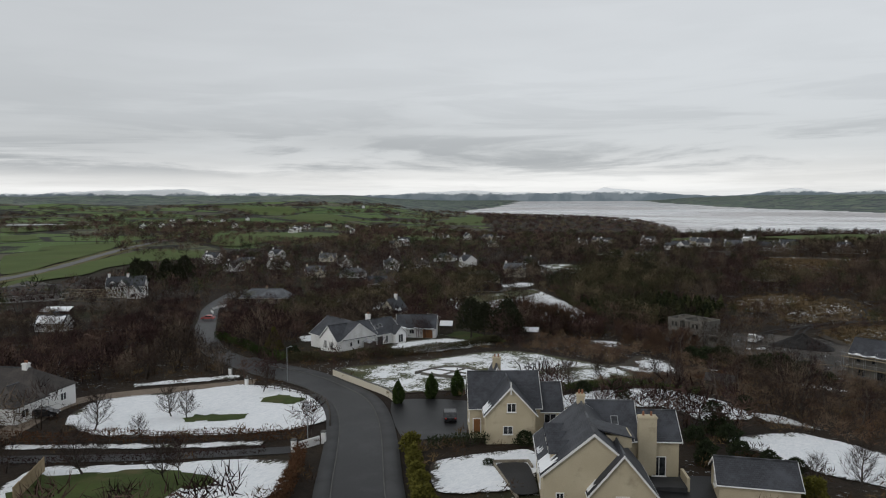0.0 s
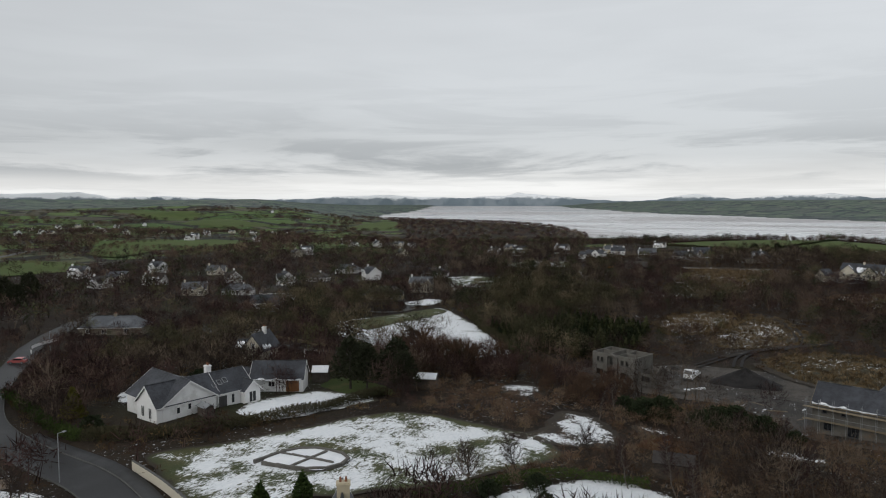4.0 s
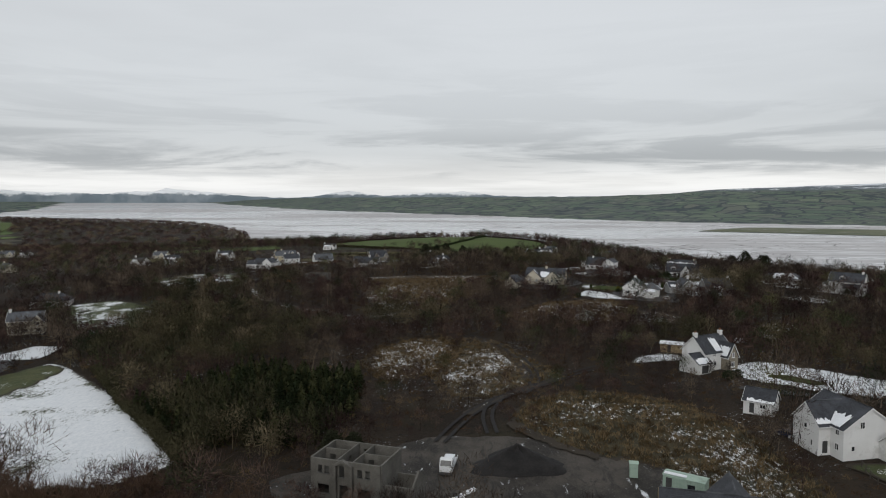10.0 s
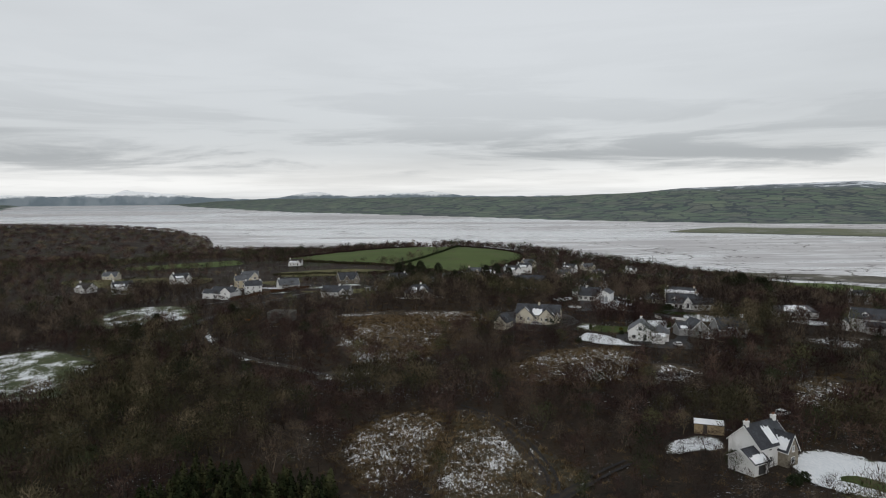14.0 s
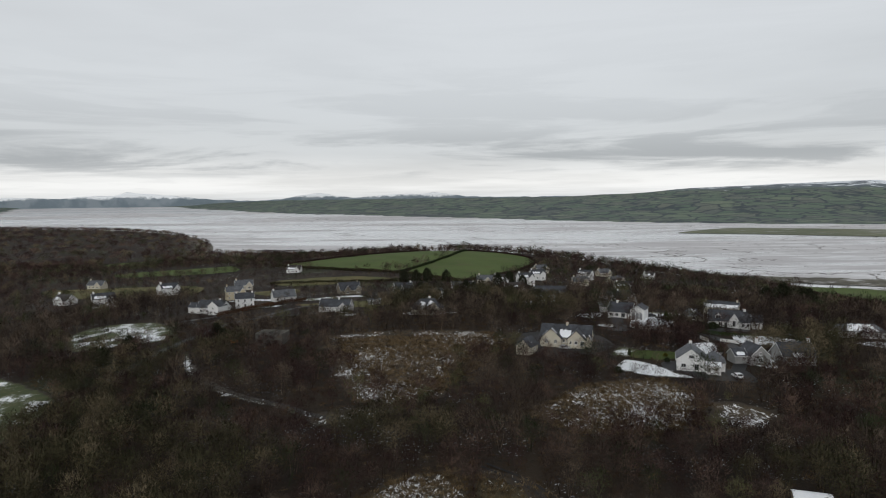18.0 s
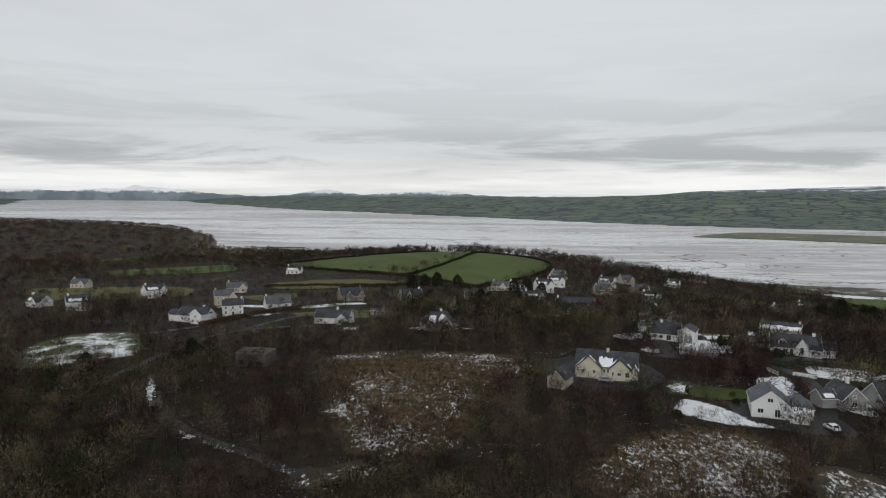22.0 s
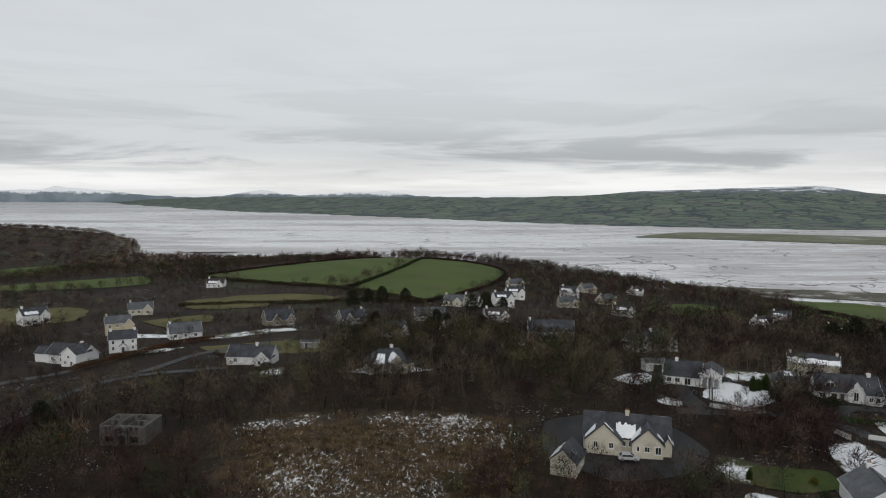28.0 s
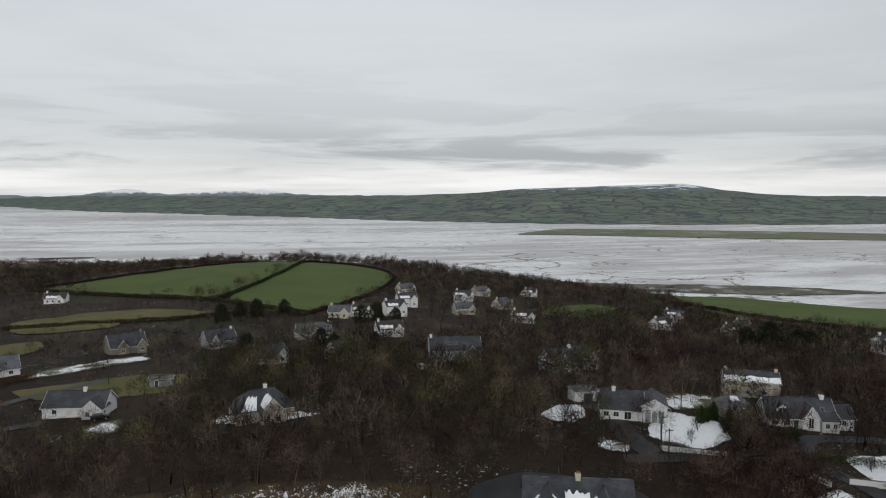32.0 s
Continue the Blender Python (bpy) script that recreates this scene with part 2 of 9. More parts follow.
def snowy(name, cover, size, grass1, grass2, flecks=3.0, share=0.45):
    """Thin snow over grass: cover is the share that lies white."""
    n = Nodes(name, 0.8, 0.25)
    g = n.mix(n.step(n.noise(0.25, 4), 0.35, 0.65), grass1, grass2)
    g = n.mix(n.step(n.noise(7, 3), 0.35, 0.7), g, tuple(c * 0.45 for c in grass1))
    big, fine = n.noise(size, 5, 0.6), n.noise(flecks, 9, 0.74, stretch=(1, 0.45, 1), dist=0.9)
    v = n.math("ADD", n.math("MULTIPLY", big, 1 - share), n.math("MULTIPLY", fine, share))
    edge = 0.5 + (0.5 - cover) * 0.34
    rim = n.attr("rim")[2]
    v = n.math("SUBTRACT", v, n.math("MULTIPLY", n.math("SUBTRACT", 1.0, rim), 0.16))
    g = n.mix(n.step(n.math("ADD", rim, n.math("MULTIPLY", n.math("SUBTRACT", fine, 0.5), 0.8)), 0.1, 0.6), (0.034, 0.026, 0.018), g)
    n.colour(n.mix(n.step(v, edge - 0.025, edge + 0.025), g, n.mix(n.step(fine, 0.3, 0.7), (0.62, 0.65, 0.68), (0.8, 0.81, 0.82))))
    n.bump(v, 0.6, 0.15)
    return n.m


M = {}
M["render_cream"] = surface("cream_render", (0.43, 0.37, 0.26), (0.5, 0.44, 0.32), 0.3, 9, 0.9, stain=(0.33, 0.28, 0.2), stain_size=0.25)
M["render_white"] = surface("white_render", (0.68, 0.68, 0.67), (0.76, 0.76, 0.755), 0.3, 9, 0.9, stain=(0.58, 0.575, 0.56), stain_size=0.25)
M["render_buff"] = surface("buff_render", (0.5, 0.46, 0.37), (0.57, 0.53, 0.44), 0.3, 9, 0.9, stain=(0.4, 0.36, 0.3), stain_size=0.25)
M["render_grey"] = surface("grey_render", (0.24, 0.24, 0.24), (0.32, 0.32, 0.31), 0.3, 9, 0.9)
M["render_blue"] = surface("pale_blue_render", (0.46, 0.54, 0.58), (0.52, 0.6, 0.64), 0.3, 9, 0.9)
M["stone"] = surface("rubble_stone", (0.16, 0.14, 0.11), (0.27, 0.24, 0.19), 2.0, 7, 0.95, bump=0.6)
M["trim"] = surface("white_paint", (0.68, 0.68, 0.67), (0.74, 0.74, 0.73), 1, 15, 0.5)
M["dark_trim"] = surface("dark_bargeboard", (0.05, 0.05, 0.05), (0.07, 0.07, 0.07), 1, 15, 0.5)
M["timber"] = surface("raw_timber", (0.15, 0.12, 0.078), (0.22, 0.178, 0.118), 1, 12, 0.8)
M["fence_wood"] = surface("weathered_fence_wood", (0.05, 0.042, 0.036), (0.09, 0.078, 0.065), 1, 12, 0.9)
M["panel_wood"] = surface("tan_fence_panels", (0.26, 0.2, 0.12), (0.34, 0.26, 0.16), 1, 12, 0.9)
M["door_wood"] = surface("brown_garage_door", (0.16, 0.075, 0.03), (0.22, 0.1, 0.04), 1, 12, 0.6)
M["concrete"] = surface("grey_concrete", (0.085, 0.08, 0.07), (0.15, 0.142, 0.128), 0.4, 6, 0.95, stain=(0.12, 0.115, 0.1), stain_size=0.5)
M["spoil"] = surface("black_spoil", (0.012, 0.011, 0.011), (0.024, 0.022, 0.021), 0.5, 4, 0.9, bump=0.8)
M["gravel"] = surface("brown_gravel", (0.14, 0.11, 0.085), (0.2, 0.16, 0.125), 0.5, 14, 0.95)
M["tarmac"] = surface("wet_tarmac", (0.008, 0.008, 0.009), (0.015, 0.015, 0.016), 0.12, 9, 0.5, 0.25, 0.2, stain=(0.026, 0.026, 0.028), stain_size=0.12)
M["footpath"] = surface("worn_footpath", (0.028, 0.028, 0.029), (0.046, 0.047, 0.048), 0.3, 9, 0.75, 0.3, 0.15, stain=(0.05, 0.05, 0.052), stain_size=0.12)
M["main_road"] = surface("worn_grey_road", (0.075, 0.075, 0.075), (0.11, 0.11, 0.11), 0.05, 2, 0.7, 0.3, 0.1)
M["kerb"] = surface("concrete_kerb", (0.07, 0.07, 0.067), (0.11, 0.11, 0.105), 0.5, 9, 0.9)
M["chim_pot"] = surface("terracotta_pot", (0.2, 0.09, 0.05), (0.26, 0.12, 0.07), 1, 9, 0.8)
M["snow"] = surface("lying_snow", (0.7, 0.72, 0.75), (0.82, 0.83, 0.84), 0.4, 3, 0.7, 0.3, 0.5)
M["lead"] = surface("grey_metal", (0.2, 0.21, 0.22), (0.27, 0.28, 0.29), 1, 10, 0.5)
M["green_box"] = surface("pale_green_metal", (0.3, 0.4, 0.33), (0.36, 0.46, 0.39), 1, 10, 0.6, stain=(0.24, 0.3, 0.25), stain_size=0.8)
M["red_plastic"] = surface("red_plastic", (0.3, 0.03, 0.03), (0.36, 0.04, 0.04), 2, 10, 0.5)
M["blue_sheet"] = surface("blue_sheeting", (0.06, 0.2, 0.42), (0.1, 0.28, 0.5), 1, 6, 0.5)
M["car_dark"] = surface("dark_car_paint", (0.012, 0.013, 0.015), (0.016, 0.017, 0.02), 1, 6, 0.2, 0.6, 0.0)
M["car_silver"] = surface("silver_car_paint", (0.42, 0.43, 0.44), (0.46, 0.47, 0.48), 1, 6, 0.25, 0.6, 0.0)
M["car_red"] = surface("red_car_paint", (0.4, 0.1, 0.1), (0.45, 0.12, 0.11), 1, 6, 0.25, 0.6, 0.0)
M["car_white"] = surface("white_vehicle_paint", (0.68, 0.69, 0.7), (0.74, 0.75, 0.76), 1, 6, 0.3, 0.5, 0.0)
M["car_blue"] = surface("dark_blue_car_paint", (0.02, 0.03, 0.06), (0.03, 0.04, 0.075), 1, 6, 0.25, 0.6, 0.0)
M["rubber"] = surface("tyre_rubber", (0.012, 0.012, 0.012), (0.02, 0.02, 0.02), 2, 9, 0.9)
M["lamp_lens"] = surface("lamp_lens", (0.5, 0.5, 0.48), (0.55, 0.55, 0.52), 2, 9, 0.2)
M["orange"] = surface("orange_machine_paint", (0.45, 0.14, 0.02), (0.5, 0.17, 0.03), 2, 9, 0.5)
M["bark"] = surface("grey_bark", (0.035, 0.03, 0.025), (0.065, 0.056, 0.046), 1.5, 9, 0.95)
M["pale_bark"] = surface("pale_birch_bark", (0.085, 0.074, 0.062), (0.13, 0.115, 0.1), 1.5, 9, 0.95)


def glass():
    n = Nodes("window_glass", 0.08, 0.5)
    n.colour(n.mix(n.step(n.noise(1.3, 2), 0.4, 0.6), (0.012, 0.014, 0.017), (0.035, 0.037, 0.04)))
    return n.m


def churned_mud():
    n = Nodes("churned_mud", 0.75, 0.3)
    big, rut, grain = n.noise(0.1, 5, 0.6), n.noise(0.5, 7, 0.7, stretch=(1, 0.3, 1), dist=1.2), n.noise(3.0, 6, 0.7)
    v = n.mix(n.step(big, 0.38, 0.62), (0.018, 0.015, 0.012), (0.066, 0.056, 0.046))
    v = n.mix(n.step(rut, 0.5, 0.68), v, (0.015, 0.013, 0.011))
    v = n.mix(n.step(grain, 0.54, 0.72), v, (0.1, 0.088, 0.072))
    v = n.mix(n.math("MULTIPLY", n.step(rut, 0.42, 0.36), n.step(big, 0.5, 0.42)), v, (0.62, 0.64, 0.66))
    n.colour(v).bump(n.math("ADD", rut, n.math("MULTIPLY", grain, 0.3)), 0.9, 0.3)
    return n.m


M["mud"] = churned_mud()
M["glass"] = glass()


def slate(name, c1, c2):
    """Courses of slates, each a little different."""
    n = Nodes(name, 0.65, 0.3)
    br = n.t.nodes.new("ShaderNodeTexBrick")
    uv = n.t.nodes.new("ShaderNodeUVMap")
    n.t.links.new(uv.outputs[0], br.inputs[0])
    br.inputs["Scale"].default_value = 1.0
    br.inputs["Brick Width"].default_value, br.inputs["Row Height"].default_value = 0.35, 0.24
    br.inputs["Mortar Size"].default_value = 0.012
    br.inputs["Color1"].default_value, br.inputs["Color2"].default_value = (*c1, 1), (*c2, 1)
    br.inputs["Mortar"].default_value = (*[c * 0.4 for c in c1], 1)
    v = n.mix(n.step(n.noise(0.35, 5, 0.65), 0.4, 0.7), br.outputs[0], tuple(c * 1.35 for c in c2))
    n.colour(v)
    n.bump(br.outputs["Fac"], -0.4, 0.02)
    return n.m


M["slate"] = slate("blue_black_slates", (0.03, 0.032, 0.038), (0.045, 0.048, 0.056))
M["slate_grey"] = slate("grey_slates", (0.07, 0.075, 0.083), (0.095, 0.1, 0.11))
M["slate_brown"] = slate("dark_brown_tiles", (0.028, 0.024, 0.022), (0.045, 0.038, 0.034))


def twigs(name, c1, c2, c3, size=0.035):
    n = Nodes(name, 0.95, 0.1)
    v = n.mix(n.step(n.noise(size, 3), 0.38, 0.62), c1, c2)
    tint = n.attr("tint")[2]
    v = n.mix(n.step(n.math("ADD", n.math("MULTIPLY", n.noise(size * 5, 3), 0.6), n.math("MULTIPLY", tint, 0.5)), 0.42, 0.75), v, c3)
    v = n.mix(n.step(tint, 0.0, 1.0), v, n.mix(1.0, v, (1.9, 1.78, 1.72), "MULTIPLY"))
    g = n.t.nodes.new("ShaderNodeNewGeometry").outputs["Random Per Island"]
    v = n.mix(n.math("MULTIPLY", g, 0.6), v, n.mix(0.6, v, (0.25, 0.25, 0.25), "MULTIPLY"))
    n.colour(v)
    return n.m


M["twigs"] = twigs("bare_brown_twigs", (0.036, 0.021, 0.02), (0.054, 0.0315, 0.0295), (0.078, 0.055, 0.045))
M["twigs_grey"] = twigs("bare_grey_brown_twigs", (0.039, 0.028, 0.024), (0.058, 0.043, 0.034), (0.093, 0.076, 0.058))
M["twigs_red"] = twigs("rust_brown_twigs", (0.09, 0.056, 0.038), (0.125, 0.08, 0.053), (0.115, 0.09, 0.064))
M["twigs_olive"] = twigs("ivy_and_olive_twigs", (0.046, 0.044, 0.024), (0.07, 0.064, 0.035), (0.098, 0.084, 0.054))
M["leaf_dark"] = twigs("dark_evergreen_leaves", (0.026, 0.036, 0.018), (0.044, 0.055, 0.026), (0.07, 0.072, 0.036))
M["leaf_green"] = twigs("evergreen_leaves", (0.035, 0.06, 0.016), (0.06, 0.085, 0.024), (0.09, 0.1, 0.03))
M["leaf_gold"] = twigs("yellow_green_leaves", (0.1, 0.095, 0.02), (0.15, 0.14, 0.03), (0.07, 0.08, 0.02))
M["beech"] = twigs("dead_beech_leaves", (0.09, 0.045, 0.024), (0.12, 0.062, 0.033), (0.06, 0.035, 0.022))
M["tussock"] = twigs("bleached_tussocks", (0.045, 0.03, 0.016), (0.09, 0.062, 0.03), (0.14, 0.11, 0.065), 0.2)
M["bracken"] = twigs("dead_bracken", (0.045, 0.028, 0.018), (0.07, 0.043, 0.024), (0.085, 0.062, 0.032))
M["leaf_spruce"] = twigs("young_spruce_needles", (0.016, 0.024, 0.01), (0.026, 0.035, 0.014), (0.04, 0.045, 0.02))
M["leaf_pine"] = twigs("sparse_pine_needles", (0.03, 0.034, 0.019), (0.042, 0.044, 0.025), (0.055, 0.046, 0.03))
M["lawn"] = surface("winter_lawn", (0.032, 0.048, 0.012), (0.055, 0.075, 0.018), 0.2, 4, 0.95, 0.2, 0.5, stain=(0.075, 0.07, 0.028), stain_size=0.12)
M["field"] = surface("green_pasture", (0.052, 0.078, 0.017), (0.072, 0.1, 0.024), 0.02, 0.8, 0.95, 0.2, 0.4, stain=(0.072, 0.08, 0.028), stain_size=0.03)
M["rough_field"] = surface("rough_pasture", (0.075, 0.075, 0.026), (0.12, 0.1, 0.042), 0.05, 1.0, 0.95, 0.2, 0.4, stain=(0.06, 0.07, 0.02), stain_size=0.04)
M["marsh"] = surface("salt_marsh_turf", (0.05, 0.045, 0.032), (0.11, 0.1, 0.072), 0.02, 0.15, 0.8, 0.3, 0.3, stain=(0.42, 0.41, 0.4), stain_size=0.025)
M["spit"] = surface("marsh_spit_grass", (0.1, 0.115, 0.07), (0.16, 0.165, 0.105), 0.008, 0.08, 0.9, 0.2, 0.2, stain=(0.3, 0.29, 0.27), stain_size=0.01)
M["snow_field"] = snowy("snow_over_pasture", 0.72, 0.05, (0.045, 0.062, 0.02), (0.085, 0.085, 0.034), 1.6)
M["snow_bramble"] = snowy("snow_among_brambles", 0.55, 0.15, (0.026, 0.02, 0.013), (0.06, 0.043, 0.025), 2.0, 0.5)
M["snow_lawn"] = snowy("snow_covered_lawn", 0.93, 0.12, (0.05, 0.07, 0.02), (0.08, 0.09, 0.03), 2.0)
M["snow_patchy"] = snowy("patchy_snow_on_grass", 0.56, 0.12, (0.055, 0.068, 0.022), (0.1, 0.095, 0.04), 2.6)
M["snow_thin"] = snowy("thin_snow_on_grass", 0.42, 0.09, (0.05, 0.068, 0.02), (0.085, 0.09, 0.035), 2.2)
M["snow_grass"] = snowy("winter_grass_with_traces_of_snow", 0.3, 0.06, (0.06, 0.075, 0.024), (0.11, 0.11, 0.045), 2.0)
M["snow_heath"] = snowy("flecks_of_snow_on_heath", 0.41, 0.09, (0.034, 0.026, 0.015), (0.085, 0.06, 0.03), 1.5, 0.7)
M["snow_moor"] = snowy("moor_grass_and_snow", 0.36, 0.07, (0.036, 0.03, 0.015), (0.095, 0.07, 0.032), 1.6, 0.6)
M["heath"] = snowy("tawny_heath", 0.325, 0.035, (0.036, 0.026, 0.014), (0.1, 0.062, 0.026), 1.4, 0.58)
M["moss_bank"] = snowy("mossy_bank", 0.31, 0.06, (0.03, 0.028, 0.012), (0.07, 0.054, 0.024), 1.5, 0.62)


def floor_material():
    """Leaf litter, bramble and moss under the trees; salt marsh low down."""
    n = Nodes("woodland_floor", 0.95, 0.15)
    v = n.mix(n.step(n.noise(0.03, 5), 0.4, 0.6), (0.02, 0.0145, 0.011), (0.032, 0.0235, 0.016))
    v = n.mix(n.step(n.noise(0.012, 4), 0.54, 0.68), v, (0.028, 0.031, 0.014))
    v = n.mix(n.step(n.noise(2.2, 4, 0.7), 0.55, 0.7), v, (0.05, 0.037, 0.023))
    v = n.mix(n.step(n.noise(0.5, 5, 0.7), 0.5, 0.72), v, (0.012, 0.01, 0.008))
    v = n.mix(n.math("MULTIPLY", n.step(n.noise(1.4, 5, 0.7), 0.6, 0.66), n.step(n.noise(0.04, 3), 0.5, 0.62)), v, (0.6, 0.62, 0.65))
    rise = n.attr("rise")[2]
    v = n.mix(n.step(rise, -38.0, -46.0), v, n.mix(n.step(n.noise(0.02, 6, 0.7), 0.45, 0.55), (0.085, 0.075, 0.05), (0.16, 0.15, 0.135)))
    n.colour(v).bump(n.noise(1.0, 5, 0.7), 0.8, 0.3)
    return n.m


def farm_material(name, dist, greens, browns, hedge, moor, snow_from, size, patch):
    """Hedged fields seen from far away."""
    n = Nodes(name, 0.95, 0.1)
    uv = n.t.nodes.new("ShaderNodeUVMap").outputs[0]
    warp = n.t.nodes.new("ShaderNodeVectorMath")
    warp.operation = "MULTIPLY_ADD"
    nz = n.t.nodes.new("ShaderNodeTexNoise")
    nz.inputs["Scale"].default_value = size * 0.5
    n.t.links.new(uv, nz.inputs[0])
    n.t.links.new(nz.outputs[1], warp.inputs[0])
    warp.inputs[1].default_value = (0.7 / size, 0.7 / size, 0)
    n.t.links.new(uv, warp.inputs[2])
    co = warp.outputs[0]
    cell = n.voronoi(size, "F1", co)[1]
    edge = n.voronoi(size, "DISTANCE_TO_EDGE", co)[0]
    sep = n.t.nodes.new("ShaderNodeSeparateColor")
    n.t.links.new(cell, sep.inputs[0])
    v = n.mix(sep.outputs[0], greens[0], greens[1])
    v = n.mix(n.step(sep.outputs[1], 0.62, 0.7), v, n.mix(sep.outputs[2], browns[0], browns[1]))
    wood = n.step(n.noise(size * 0.6, 6, 0.65, co=uv), 0.55, 0.59)
    v = n.mix(wood, v, hedge)
    ragged = n.math("ADD", edge, n.math("MULTIPLY", n.math("SUBTRACT", n.noise(size * 8, 3, 0.6, co=uv), 0.5), 0.16))
    v = n.mix(n.step(ragged, 0.075, 0.03), v, hedge)
    v = n.mix(n.step(n.noise(size * 18, 3, 0.7, co=uv), 0.66, 0.7), v, patch)
    rise = n.attr("rise")[2]
    up = n.math("ADD", rise, n.math("MULTIPLY", n.math("SUBTRACT", n.noise(size * 0.6, 4, co=uv), 0.5), 60))
    v = n.mix(n.step(up, moor[0], moor[0] + 30), v, moor[1])
    sn = n.math("ADD", rise, n.math("MULTIPLY", n.math("SUBTRACT", n.noise(size * 0.8, 6, 0.7, co=uv), 0.5), 240))
    v = n.mix(n.step(sn, snow_from, snow_from + 14), v, (0.68, 0.71, 0.74))
    n.colour(v)
    return n.m


def mud_material():
    """Tidal flat: wet mud and films of water drawn out along the shore, with creeks; sky sheen is painted into the
    colour.
    """
    n = Nodes("tidal_mud_and_painted_sheen", 0.4, 0.5)
    uv = n.t.nodes.new("ShaderNodeUVMap").outputs[0]
    a = n.noise(0.0009, 6, 0.55, co=uv, stretch=(0.5, 1.6, 1), dist=0.5)
    b = n.noise(0.007, 7, 0.66, co=uv, stretch=(0.4, 1.8, 1), dist=0.4)
    c = n.noise(0.06, 5, 0.7, co=uv, stretch=(0.3, 1.2, 1))
    mix3 = n.math("ADD", n.math("ADD", n.math("MULTIPLY", a, 0.6), n.math("MULTIPLY", b, 0.3)), n.math("MULTIPLY", c, 0.1))
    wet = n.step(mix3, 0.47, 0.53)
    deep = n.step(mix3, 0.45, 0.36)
    # mud and films coloured pale to stand in for reflected sky, films palest
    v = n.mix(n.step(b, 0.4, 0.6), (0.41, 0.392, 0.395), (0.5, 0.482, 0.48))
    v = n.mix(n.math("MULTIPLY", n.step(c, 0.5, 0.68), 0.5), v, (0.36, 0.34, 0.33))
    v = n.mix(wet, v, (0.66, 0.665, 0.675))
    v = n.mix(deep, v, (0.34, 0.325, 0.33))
    warp = n.t.nodes.new("ShaderNodeVectorMath")
    warp.operation = "MULTIPLY_ADD"
    nz = n.t.nodes.new("ShaderNodeTexNoise")
    nz.inputs["Scale"].default_value, nz.inputs["Detail"].default_value = 0.008, 6
    n.t.links.new(uv, nz.inputs[0])
    n.t.links.new(nz.outputs[1], warp.inputs[0])
    warp.inputs[1].default_value = (300, 300, 0)
    n.t.links.new(uv, warp.inputs[2])
    creek = None
    for size, wide, lo in ((0.0035, 0.01, 0.42), (0.011, 0.013, 0.5)):
        e = n.voronoi(size, "DISTANCE_TO_EDGE", warp.outputs[0])[0]
        k = n.math("MULTIPLY", n.step(e, wide, wide * 0.4), n.step(n.noise(0.0022 + size * 0.1, 4, co=uv), lo, lo + 0.08))
        creek = k if creek is None else n.math("MAXIMUM", creek, k)
    v = n.mix(creek, v, (0.15, 0.14, 0.13))
    n.colour(v)
    r = n.mix(wet, (0.5, 0.5, 0.5), (0.22, 0.22, 0.22))
    r = n.mix(creek, r, (0.8, 0.8, 0.8))
    n.t.links.new(r, n.b.inputs["Roughness"])
    return n.m


M["floor"] = floor_material()
# distance haze painted in: fields, hedges and moor greyed and shifted to blue
M["farm_far_hazed"] = farm_material("hazed_far_farmland", 3, ((0.1, 0.135, 0.108), (0.155, 0.185, 0.138)), ((0.14, 0.153, 0.13), (0.112, 0.128, 0.12)),
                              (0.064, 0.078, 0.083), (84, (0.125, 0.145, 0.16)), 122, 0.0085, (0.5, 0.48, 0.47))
M["farm_west"] = farm_material("rolling_farmland", 1, ((0.065, 0.105, 0.035), (0.11, 0.155, 0.055)), ((0.11, 0.105, 0.07), (0.075, 0.07, 0.055)),
                               (0.03, 0.03, 0.026), (60, (0.09, 0.09, 0.085)), 66, 0.0085, (0.5, 0.5, 0.5))
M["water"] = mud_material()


# ---- building aids ----
from mathutils.geometry import delaunay_2d_cdt


def mesh_of(name, verts, faces, mats, smooth=False, index=None):
    """A mesh from arrays: faces all with the same number of corners."""
    verts, faces = np.asarray(verts, np.float32), np.asarray(faces, np.int32)
    me = bpy.data.meshes.new(name)
    k = faces.shape[1]
    me.vertices.add(len(verts))
    me.vertices.foreach_set("co", verts.ravel())
    me.loops.add(faces.size)
    me.loops.foreach_set("vertex_index", faces.ravel())
    me.polygons.add(len(faces))
    me.polygons.foreach_set("loop_start", np.arange(0, faces.size, k, dtype=np.int32))
    if index is not None:
        me.polygons.foreach_set("material_index", np.asarray(index, np.int32))
    if smooth:
        me.polygons.foreach_set("use_smooth", np.ones(len(faces), bool))
    for m in mats:
        me.materials.append(m)
    me.update(calc_edges=True)
    return me


def thing(name, x, y, z, rot, label, category, group="", kind=""):
    e = new(name)
    e.empty_display_size = 0.3
    e.matrix_world = pose(x, y, z, 0, 0, rot)
    return tagged(e, label, category, group, kind)


def part(name, bm, material, parent, label=""):
    """Links a bmesh, or a mesh, as one part under its thing; its numbers are in the parent's frame."""
    if isinstance(bm, bmesh.types.BMesh):
        me = bpy.data.meshes.new(name)
        bm.to_mesh(me)
        bm.free()
        me.materials.append(material)
    else:
        me = bm
    o = new(name, me)
    o.parent = parent
    if label:
        o["label"] = label
    return o


